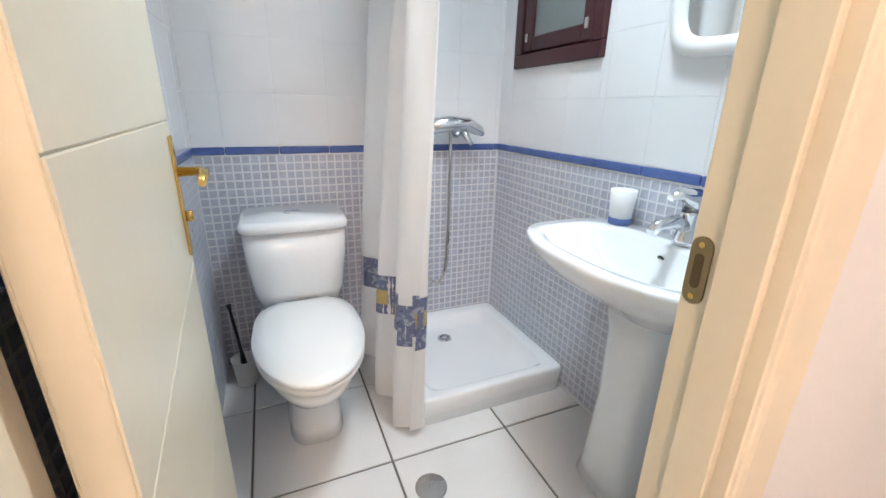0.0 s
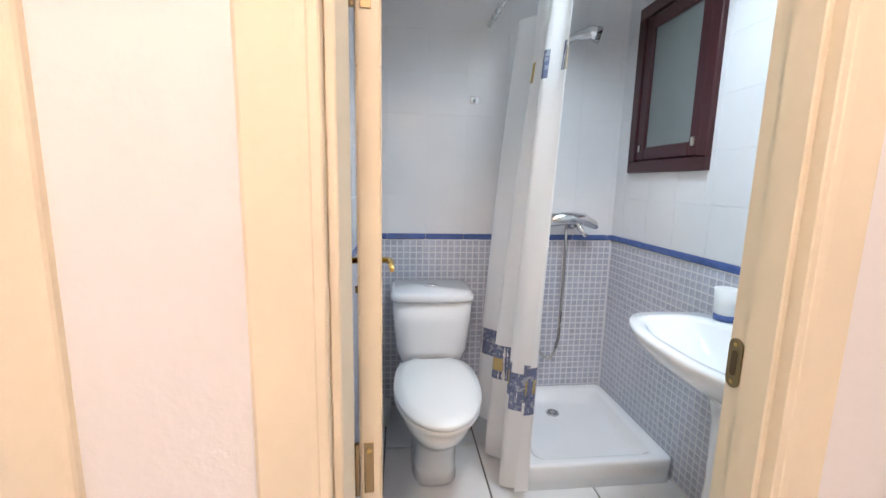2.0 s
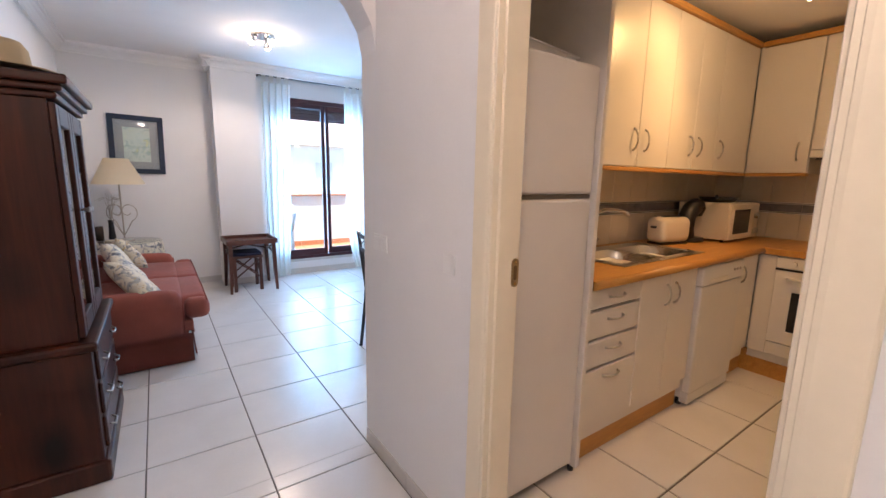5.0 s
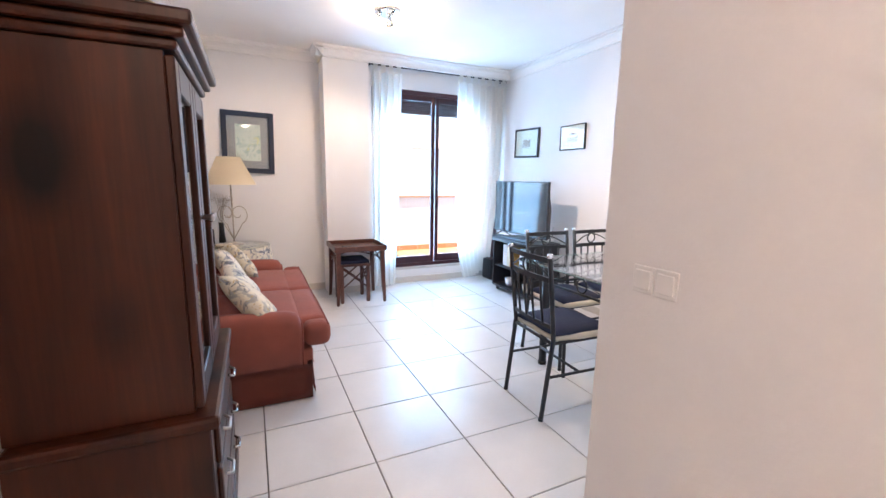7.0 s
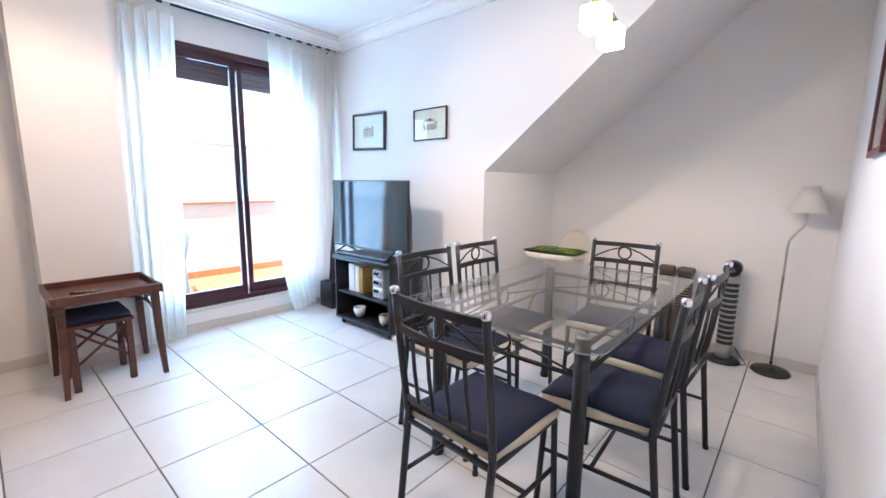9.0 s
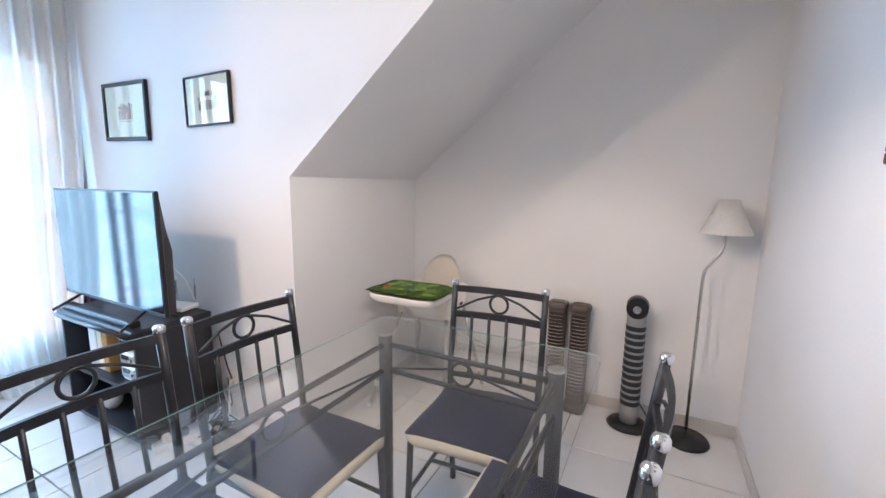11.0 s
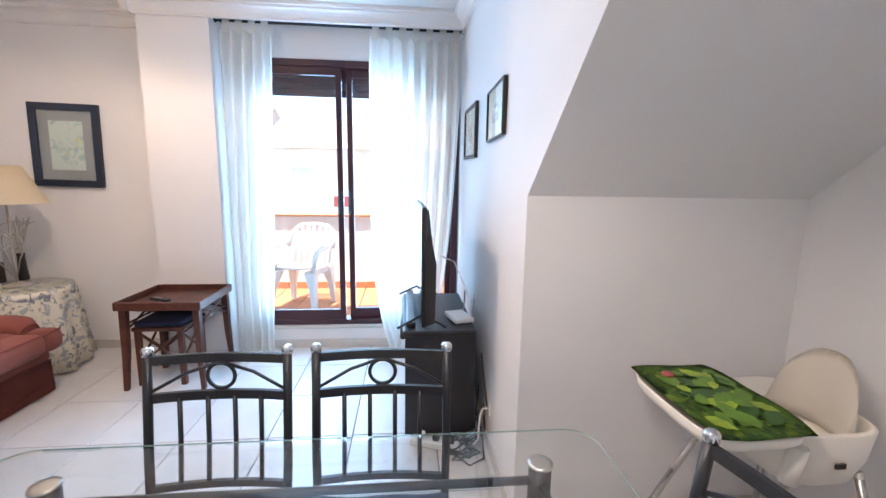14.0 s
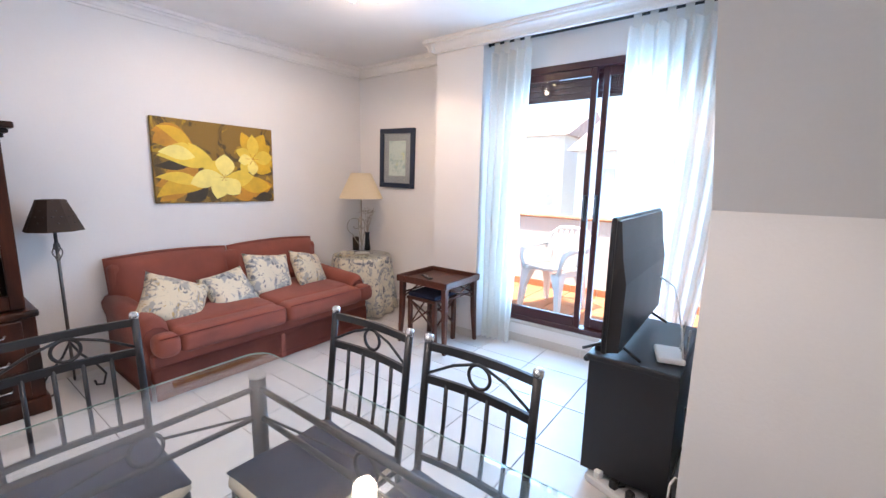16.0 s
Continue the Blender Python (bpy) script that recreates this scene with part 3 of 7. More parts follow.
# ---- balcony and street ----
M_OUTPANE = mat("pale_lowered_shutter", (0.62, 0.60, 0.57), 0.6, vary=0.05)
setting("balcony_slab", B(-7.35, -6.05, -0.6, 4.2, -0.10, 0.135), M_GROUT, "balcony floor slab", "balcony")
bal = thing("balcony_floor", "terracotta tiled balcony floor", "floor", kind="structure")
tile_me = mesh_of(B(-0.146, 0.146, -0.146, 0.146, 0, 0.012, bevel=0.002), "tile", M_ORANGE)
for i in range(4):
    for j in range(16):
        shared("tile", tile_me, bal, (-6.21 - i * 0.30, -0.44 + j * 0.30, 0.135))
bm = empty_bm()
box(bm, -7.35, -7.21, -0.6, 4.2, 0.13, 0.98)
box(bm, -7.21, -6.05, -0.75, -0.6, 0.13, 2.7)
box(bm, -7.21, -6.05, 4.2, 4.35, 0.13, 2.7)
setting("balcony_parapet", bm, M_RENDER, "white rendered balcony parapet", "parapet")
cop = thing("parapet_coping", "terracotta coping tiles on the parapet", "coping", kind="structure")
for j in range(16):
    part("tile", B(-7.38, -7.18, -0.59 + j * 0.30, -0.295 + j * 0.30, 0.98, 1.003, bevel=0.004), M_ORANGE, cop)
sk = thing("balcony_skirting", "terracotta skirting tiles on the balcony", "skirting", kind="structure")
for j in range(16):
    part("tile", B(-7.21, -7.20, -0.59 + j * 0.30, -0.295 + j * 0.30, 0.147, 0.225, bevel=0.002), M_ORANGE, sk)
setting("ground", B(-400, 300, -300, 300, -6.2, -6.0), M_GREYGROUND, "pale street ground below the balcony", "ground")


def house(x, y, w, dpt, h, floors, cols, with_awning=False):
    b = thing("apartment_building", "white rendered apartment building with clay roof", "building", pose(x, y, -6.0), group="white buildings across the street")
    part("facade", B(-dpt, 0, -w / 2, w / 2, 0, h), M_RENDER, b)
    bm = empty_bm()
    prism(bm, [(0.5, h), (-dpt - 0.5, h), (-dpt / 2, h + dpt * 0.22)], -w / 2 - 0.4, w / 2 + 0.4, "y")
    part("roof", bm, M_ROOF, b)
    for f in range(floors):
        for c in range(cols):
            yy = -w / 2 + w * (c + 0.5) / cols
            zz = 1.0 + f * 2.9
            win = part("window", B(0.0, 0.05, yy - 0.6, yy + 0.6, zz, zz + 1.4, bevel=0.01), M_RENDER, b)
            part("pane", B(0.05, 0.06, yy - 0.5, yy + 0.5, zz + 0.1, zz + 1.3), M_OUTPANE, win)
        part("balcony", B(0.0, 1.0, -w / 2 + 0.6, w / 2 - 0.6, f * 2.9 + 0.1, f * 2.9 + 0.85, bevel=0.02), M_RENDER, b)
    if with_awning:
        part("awning", B(1.02, 1.08, -5.5, -4.75, h - 2.8, h - 2.3), M_RED, b, "red cloth awning")
    return b


house(-24, 4, 18, 10, 9.0, 3, 5, True)
house(-30, -16, 16, 10, 10.5, 3, 4)
house(-27, 24, 16, 10, 9.6, 3, 4)

# ---- dining table and chairs ----
def dining_table():
    x0, x1, y0, y1, zt = -3.40, -2.52, 1.06, 2.44, 0.745
    t = thing("dining_table", "rectangular glass dining table on charcoal metal legs", "table", pose((x0 + x1) / 2, (y0 + y1) / 2, 0))
    w, l = (x1 - x0) / 2, (y1 - y0) / 2
    bm = empty_bm()
    c = 0.07
    out = []
    for sx, sy, a0 in ((1, 1, 0), (-1, 1, 90), (-1, -1, 180), (1, -1, 270)):
        for k in range(6):
            a = radians(a0 + 90 * k / 5)
            out.append((sx * (w - c) + c * math.cos(a), sy * (l - c) + c * math.sin(a)))
    inner = [(p[0] * (1 - 0.022 / w), p[1] * (1 - 0.022 / l)) for p in out]
    rings = [[(x, y, zt - 0.010) for x, y in inner], [(x, y, zt - 0.008) for x, y in out], [(x, y, zt - 0.004) for x, y in out], [(x, y, zt) for x, y in inner]]
    loft(bm, rings, caps=True, smooth=False)
    for f in bm.faces:
        f.material_index = 1 if len(f.verts) > 4 or abs(f.normal.z) > 0.05 else 0
    me = mesh_of(bm, "glass_top", [M_GLASSEDGE, M_TABLEGLASS])
    g = new("glass_top", me)
    g.parent = t
    tagged(g, "clear glass top with bevelled edge")
    lx, ly = w - 0.115, l - 0.165
    for sx in (-1, 1):
        for sy in (-1, 1):
            leg = part("leg", lathe(empty_bm(), [(0.026, 0.02), (0.026, zt - 0.018)], 16, (sx * lx, sy * ly, 0)), M_IRON, t)
            part("foot", lathe(empty_bm(), [(0.029, 0.0), (0.030, 0.02), (0.027, 0.024)], 16, (sx * lx, sy * ly, 0)), M_BLACK, leg)
            part("cap", lathe(empty_bm(), [(0.026, zt - 0.018), (0.029, zt - 0.016), (0.029, zt - 0.011), (0.02, zt - 0.0105)], 16, (sx * lx, sy * ly, 0)), M_STEEL, leg)
    for z, r in ((zt - 0.055, 0.010), (zt - 0.16, 0.009)):
        for s in (-1, 1):
            part("rail", tube(empty_bm(), [(-lx, s * ly, z), (lx, s * ly, z)], r, 8), M_IRON, t)
            part("rail", tube(empty_bm(), [(s * lx, -ly, z), (s * lx, ly, z)], r, 8), M_IRON, t)
    zc, r = zt - 0.1075, 0.042
    for s in (-1, 1):
        ring = [(r * math.cos(a), s * ly, zc + r * math.sin(a)) for a in [2 * math.pi * k / 20 for k in range(20)]]
        orn = part("ornament", tube(empty_bm(), ring, 0.0055, 6, closed=True), M_IRON, t)
        for q in (-1, 1):
            part("brace", tube(empty_bm(), [(q * r, s * ly, zc + 0.012), (q * lx * 0.95, s * ly, zc - 0.045)], 0.0045, 6), M_IRON, orn)
        ring = [(s * lx, r * math.cos(a), zc + r * math.sin(a)) for a in [2 * math.pi * k / 20 for k in range(20)]]
        orn = part("ornament", tube(empty_bm(), ring, 0.0055, 6, closed=True), M_IRON, t)
        for q in (-1, 1):
            part("brace", tube(empty_bm(), [(s * lx, q * r, zc + 0.012), (s * lx, q * ly * 0.95, zc - 0.045)], 0.0045, 6), M_IRON, orn)
    return t


dining_table()


def dining_chair(m, label):
    """Faces +y; its back stands at y = 0 (at the top rail)."""
    c = thing("dining_chair", label, "chair", m, "chairs round the glass table")
    hw, top, seat = 0.182, 0.90, 0.445

    def back(z):   # y of the back line at height z
        return 0.055 - 0.055 * max(0.0, (z - seat)) / (top - seat) if z > seat else 0.055 - 0.05 * (seat - z) / seat

    for s in (-1, 1):
        zs = [0.012, 0.15, 0.30, 0.445, 0.60, 0.75, top - 0.012]
        post = part("back_post", tube(empty_bm(), [(s * (hw + (0.004 if z > 0.5 else 0)), back(z), z) for z in zs], 0.0125, 10), M_IRON, c)
        part("finial", lathe(empty_bm(), [(0.0135, top - 0.016), (0.0155, top - 0.010), (0.0155, top + 0.002), (0.011, top + 0.008), (0.0, top + 0.010)], 12, (s * (hw + 0.004), back(top), 0)), M_CHROME, post, "chrome finial")
        part("foot", lathe(empty_bm(), [(0.014, 0), (0.014, 0.014)], 10, (s * hw, back(0), 0)), M_BLACK, post)
        leg = part("front_leg", tube(empty_bm(), [(s * 0.185, 0.435, 0.012), (s * 0.178, 0.415, seat - 0.02)], 0.0115, 10), M_IRON, c)
        part("foot", lathe(empty_bm(), [(0.0135, 0), (0.0135, 0.014)], 10, (s * 0.185, 0.435, 0)), M_BLACK, leg)
        part("stretcher", tube(empty_bm(), [(s * hw, back(0.24), 0.24), (s * 0.182, 0.424, 0.24)], 0.008, 8), M_IRON, c)
        part("seat_rail", tube(empty_bm(), [(s * hw, back(0.425), 0.425), (s * 0.178, 0.415, 0.425)], 0.009, 8), M_IRON, c)
    part("stretcher", tube(empty_bm(), [(-0.182, 0.24, 0.24), (0.182, 0.24, 0.24)], 0.008, 8), M_IRON, c)
    part("seat_rail", tube(empty_bm(), [(-0.178, 0.415, 0.425), (0.178, 0.415, 0.425)], 0.009, 8), M_IRON, c)
    part("seat_rail", tube(empty_bm(), [(-hw, back(0.425), 0.425), (hw, back(0.425), 0.425)], 0.009, 8), M_IRON, c)

    def rail(name, z, h, bow):
        pts = []
        for k in range(9):
            u = k / 8 * 2 - 1
            pts.append((u * hw, back(z) - bow * (1 - u * u), z))
        bm = empty_bm()
        rings = [[(x, y - 0.006, zz - h / 2), (x, y + 0.006, zz - h / 2), (x, y + 0.006, zz + h / 2), (x, y - 0.006, zz + h / 2)] for x, y, zz in pts]
        loft(bm, rings, smooth=False)
        return part(name, bm, M_IRON, c)
    rail("top_rail", 0.872, 0.026, 0.018)
    rail("mid_rail", 0.768, 0.026, 0.018)
    rail("low_rail", 0.515, 0.020, 0.016)
    zc, r = 0.820, 0.037
    yb = back(zc) - 0.018
    orn = part("ring", tube(empty_bm(), [(r * math.cos(2 * math.pi * k / 24), yb, zc + r * math.sin(2 * math.pi * k / 24)) for k in range(24)], 0.0055, 7, closed=True), M_IRON, c)
    for s in (-1, 1):
        part("brace", tube(empty_bm(), [(s * 0.012, yb, zc + r), (s * 0.09, yb + 0.006, zc + 0.012), (s * 0.178, back(0.785), 0.786)], 0.0048, 6), M_IRON, orn)
    for u in (-0.6, -0.2, 0.2, 0.6):
        bow = 0.017 * (1 - u * u)
        part("spindle", tube(empty_bm(), [(u * hw, back(0.515) - bow, 0.515), (u * hw, back(0.64) - bow - 0.004, 0.64), (u * hw, back(0.768) - bow, 0.765)], 0.0068, 7), M_IRON, c)
    # padded cream seat with a navy tie-on cushion
    bm = empty_bm()
    prof = [(0.96, 0.432), (1.0, 0.440), (1.0, 0.458), (0.95, 0.468)]
    out = [(-0.178, 0.06), (-0.195, 0.25), (-0.190, 0.425), (-0.16, 0.445), (0.16, 0.445), (0.190, 0.425), (0.195, 0.25), (0.178, 0.06)]
    loft(bm, [[(x * k, 0.25 + (y - 0.25) * k, z) for x, y in out] for k, z in prof])
    part("seat", bm, M_CREAMPAD, c, "cream upholstered seat pad")
    bm = empty_bm()

    def pad(u, v):
        a, b = u * 2 - 1, v * 2 - 1
        e = (1 - abs(a) ** 5) * (1 - abs(b) ** 5)
        return (a * (0.190 - 0.006 * (1 - b * b)), 0.245 + b * (0.190 - 0.006 * (1 - a * a)), 0.472 + 0.030 * e ** 0.6 + 0.0025 * math.sin(a * 6 + b * 4))
    sheet(bm, pad, 12, 12)
    bound = [e for e in bm.edges if e.is_boundary]
    ext = bmesh.ops.extrude_edge_only(bm, edges=bound)
    for v in [g for g in ext["geom"] if isinstance(g, bmesh.types.BMVert)]:
        v.co.z -= 0.006
        v.co.x *= 0.985
    cu = part("cushion", bm, M_NAVY, c, "navy blue seat cushion")
    for s in (-1, 1):
        part("tie", tube(empty_bm(), [(s * 0.17, 0.07, 0.47), (s * 0.185, 0.045, 0.455), (s * 0.19, 0.04, 0.40), (s * 0.183, 0.045, 0.345)], 0.003, 5), M_NAVY, cu)
    return c


ch = dining_chair(pose(-2.90, 0.775, 0, 0, 0, -3), "charcoal metal dining chair with navy cushion, at the table's end")
for x, y, r in ((-3.585, 1.45, -90), (-3.585, 1.90, -91), (-2.935, 2.56, 180 + 4), (-2.365, 1.46, 90 + 3), (-2.355, 1.92, 90 - 2)):
    copy_thing(ch, pose(x, y, 0, 0, 0, r))["label"] = "charcoal metal dining chair with navy cushion and cream seat"


# ---- sofa ----
def rounded(bm, x0, x1, y0, y1, z0, z1, r=0.04, puff=0.0, nu=10):
    box(bm, x0, x1, y0, y1, z0, z1, bevel=r, seg=4)
    if puff:
        cx, cy, cz = (x0 + x1) / 2, (y0 + y1) / 2, (z0 + z1) / 2
        bmesh.ops.subdivide_edges(bm, edges=[e for e in bm.edges if e.calc_length() > 0.2], cuts=6, use_grid_fill=True)
        for v in bm.verts:
            a, b = (v.co.x - cx) / (x1 - x0) * 2, (v.co.y - cy) / (y1 - y0) * 2
            v.co.z += puff * (1 - a * a) * (1 - b * b) * (1 if v.co.z > cz else -0.2)
    return bm


def sofa():
    s = thing("sofa", "terracotta woven two-seat sofa with rolled arms", "sofa", pose(-4.305, -0.685, 0))
    L = 0.875     # half length
    part("base", rounded(empty_bm(), -L + 0.02, L - 0.02, -0.40, 0.36, 0.10, 0.30, 0.02), M_SOFA, s)
    bm = empty_bm()
    n = 60
    for yy, sgn in ((0.385, 1),):
        def skirt(u, v):
            x = (-L + 0.02) + u * (2 * L - 0.04)
            return (x, yy + 0.012 * (1 - v) + 0.003 * math.sin(u * 40), 0.012 + v * 0.20)
        sheet(bm, skirt, n, 4, 0.006)
    sk = part("skirt", bm, M_SOFA, s)
    for z in (0.055, 0.216):
        part("piping", tube(empty_bm(), [(-L + 0.02, 0.398 - 0.03 * z, z), (0, 0.400 - 0.03 * z, z), (L - 0.02, 0.398 - 0.03 * z, z)], 0.004, 6), M_PIPING, sk)
    part("pleat", B(-0.020, 0.020, 0.392, 0.4005, 0.012, 0.205, bevel=0.003), M_SOFA, sk)
    part("front_band", rounded(empty_bm(), -L + 0.02, L - 0.02, 0.33, 0.392, 0.222, 0.298, 0.012), M_SOFA, s)
    for sg in (-1, 1):
        bm = sheet(empty_bm(), lambda u, v: (sg * (L - 0.008 + 0.008 * (1 - v)), -0.40 + u * 0.78, 0.012 + v * 0.20), 16, 4, 0.006)
        part("skirt", bm, M_SOFA, s)
        # arm: rolled top over a flat side
        bm = empty_bm()
        prof = [(-0.055, 0.14), (0.065, 0.14), (0.07, 0.365), (0.085, 0.42), (0.088, 0.465), (0.065, 0.507), (0.02, 0.525), (-0.03, 0.517), (-0.065, 0.485), (-0.07, 0.44), (-0.058, 0.40)]
        rings = []
        for y, k, dz in ((-0.40, 1, 0.03), (-0.1, 1, 0.012), (0.15, 1, 0), (0.26, 1, -0.005), (0.31, 0.97, -0.012), (0.335, 0.86, -0.03)):
            rings.append([(sg * (L - 0.075 + p * k), y, 0.14 + (z - 0.14) * (1 + (k - 1) * 0.6) + (dz if z > 0.3 else 0)) for p, z in prof])
        loft(bm, rings)
        arm = part("arm", bm, M_SOFA, s)
        pip = tube(empty_bm(), [(sg * (L - 0.075 + p * 0.86), 0.337, 0.14 + (z - 0.14) * 0.916 - (0.03 if z > 0.3 else 0)) for p, z in prof[1:-1]], 0.005, 6)
        part("piping", pip, M_PIPING, arm)
        # seat and back cushions
        x0, x1 = (0.004, L - 0.145) if sg > 0 else (-L + 0.145, -0.004)
        ext = 0.13 if sg > 0 else 0.13
        bm = empty_bm()
        rounded(bm, x0, x1, -0.30, 0.36, 0.30, 0.445, 0.045, 0.025)
        box(bm, (x0 if sg < 0 else x1 - 0.01) - (0.0 if sg > 0 else ext), (x1 if sg > 0 else x0 + 0.01) + (ext if sg > 0 else 0), 0.345, 0.50, 0.30, 0.44, bevel=0.05, seg=4)
        box(bm, x0, x1, 0.30, 0.50, 0.30, 0.44, bevel=0.05, seg=4)
        cu = part("seat_cushion", bm, M_SOFA, s, smooth=True)
        part("piping", tube(empty_bm(), [(x0 + 0.02 - (ext if sg < 0 else 0), 0.484, 0.428), ((x0 + x1) / 2, 0.488, 0.430), (x1 - 0.02 + (ext if sg > 0 else 0), 0.484, 0.428)], 0.005, 6), M_PIPING, cu)
        bm = empty_bm()

        def backc(u, v):
            a, b = u * 2 - 1, v * 2 - 1
            e = (1 - abs(a) ** 6) * (1 - abs(b) ** 6)
            xx = (x0 + x1) / 2 + a * (x1 - x0 + 0.12) / 2 + sg * 0.06
            return (xx, -0.335 + 0.10 * e ** 0.5 + 0.02 * e - (b + 1) * 0.045, 0.40 + (b + 1) / 2 * 0.395 + 0.022 * (1 - a * a) * (b + 1) / 2)
        sheet(bm, backc, 18, 14)
        bk = part("back_cushion", bm, M_SOFA, s, smooth=True)
        part("piping", tube(empty_bm(), [backc(0.02 + 0.96 * q / 16, 0.985) for q in range(17)], 0.005, 6), M_PIPING, bk)
    part("back", rounded(empty_bm(), -L + 0.03, L - 0.03, -0.435, -0.32, 0.10, 0.765, 0.05), M_SOFA, s)
    return s


sofa()


def throw_pillow(m, size, material, label):
    bm = empty_bm()
    h = size / 2
    for sg in (1, -1):
        def f(u, v):
            a, b = u * 2 - 1, v * 2 - 1
            pull = 1 - 0.10 * (a * a * (1 - b * b) * 0.6 + b * b * (1 - a * a) * 0.6) * 0 - 0.07 * ((1 - a * a) * abs(b) ** 2 + (1 - b * b) * abs(a) ** 2)
            e = max(0.0, (1 - a ** 4) * (1 - b ** 4)) ** 0.55
            return (a * h * pull, b * h * 0.92 * pull, sg * (0.002 + 0.062 * e + 0.004 * math.sin(5 * a + 3 * b) * e))
        sheet(bm, f, 14, 14)
    bmesh.ops.remove_doubles(bm, verts=bm.verts[:], dist=0.0045)
    bmesh.ops.recalc_face_normals(bm, faces=bm.faces)
    return single("throw_pillow", bm, material, label, "pillow", m, group="pillows on the sofa", smooth=True)


throw_pillow(pose(-3.70, -0.60, 0.535, 46, 22, 165), 0.41, M_TOILE, "cream and blue flower print pillow leaning on the sofa")
throw_pillow(pose(-4.10, -0.65, 0.52, 52, -8, 186), 0.36, M_TOILE2, "small cream and blue print pillow on the sofa")
throw_pillow(pose(-4.47, -0.73, 0.568, 62, 8, 180), 0.41, M_TOILE2, "pale pillow with blue leaf print on the sofa")
throw_pillow(pose(-4.84, -0.70, 0.560, 58, 14, 196), 0.38, M_TOILE, "crumpled flower print pillow in the sofa's corner")


# ---- tray table and stool ----
def cross_side(parent, mat_, xa, xb, y, z0, z1, along="x"):
    for p, q in (((xa, z0), (xb, z1)), ((xa, z1), (xb, z0))):
        a, b = ((p[0], y, p[1]), (q[0], y, q[1])) if along == "x" else ((y, p[0], p[1]), (y, q[0], q[1]))
        part("cross_bar", tube(empty_bm(), [a, b], 0.008, 6), mat_, parent)


def tray_table():
    t = thing("tray_table", "dark red-brown wooden tray table with crossed side bars", "table", pose(-5.36, 0.40, 0))
    w, l, h = 0.235, 0.25, 0.595
    part("tray_bottom", B(-w + 0.012, w - 0.012, -l + 0.012, l - 0.012, h - 0.05, h - 0.036), M_CHERRY, t)
    for x0, x1, y0, y1 in ((-w - 0.012, w + 0.012, -l - 0.012, -l + 0.006), (-w - 0.012, w + 0.012, l - 0.006, l + 0.012), (-w - 0.012, -w + 0.006, -l + 0.006, l - 0.006), (w - 0.006, w + 0.012, -l + 0.006, l - 0.006)):
        part("tray_rim", B(x0, x1, y0, y1, h - 0.055, h, bevel=0.004), M_CHERRY, t)
    for sx in (-1, 1):
        for sy in (-1, 1):
            bm = empty_bm()
            x, y = sx * (w - 0.028), sy * (l - 0.028)
            loft(bm, [[(x + a * k + sx * o, y + b * k + sy * o, z) for a, b in ((-1, -1), (1, -1), (1, 1), (-1, 1))] for z, k, o in ((0, 0.013, 0.018), (0.25, 0.018, 0.006), (h - 0.05, 0.021, 0))], smooth=False)
            part("leg", bm, M_CHERRY, t)
    for s in (-1, 1):
        cross_side(t, M_CHERRY, -w + 0.04, w - 0.04, s * (l - 0.028), 0.40, h - 0.06, "x")
        part("bar", tube(empty_bm(), [(-w + 0.04, s * (l - 0.028), 0.44), (w - 0.04, s * (l - 0.028), 0.44)], 0.007, 6), M_CHERRY, t)
        cross_side(t, M_CHERRY, -l + 0.04, l - 0.04, s * (w - 0.028), 0.43, h - 0.06, "y") if s < 0 else None
    return t


tray_table()


def stool():
    t = thing("stool", "small red-brown wooden stool with navy seat pad", "stool", pose(-5.34, 0.35, 0))
    w, h = 0.15, 0.415
    part("seat", B(-w - 0.01, w + 0.01, -w - 0.01, w + 0.01, h - 0.035, h - 0.01, bevel=0.004), M_CHERRY, t)
    part("seat_pad", rounded(empty_bm(), -w, w, -w, w, h - 0.01, h + 0.025, 0.014, 0.012), M_NAVY, t, "navy fabric seat pad", smooth=True)
    for sx in (-1, 1):
        for sy in (-1, 1):
            part("leg", B(sx * (w - 0.016) - 0.017, sx * (w - 0.016) + 0.017, sy * (w - 0.016) - 0.017, sy * (w - 0.016) + 0.017, 0, h - 0.035, bevel=0.003), M_CHERRY, t)
    for s in (-1, 1):
        cross_side(t, M_CHERRY, -w + 0.03, w - 0.03, s * (w - 0.016), 0.16, h - 0.06, "x")
        cross_side(t, M_CHERRY, -w + 0.03, w - 0.03, s * (w - 0.016), 0.16, h - 0.06, "y")
    return t


stool()
rc = thing("remote_control", "black remote control on the tray table", "remote control", pose(-5.30, 0.32, 0.559, 0, 0, 62))
part("body", B(-0.08, 0.08, -0.022, 0.022, 0, 0.016, bevel=0.006, seg=2), M_BLACK, rc)
for i in range(4):
    for j in range(3):
        part("button", B(-0.055 + i * 0.025, -0.043 + i * 0.025, -0.014 + j * 0.010, -0.008 + j * 0.010, 0.015, 0.018), M_STEEL, rc)


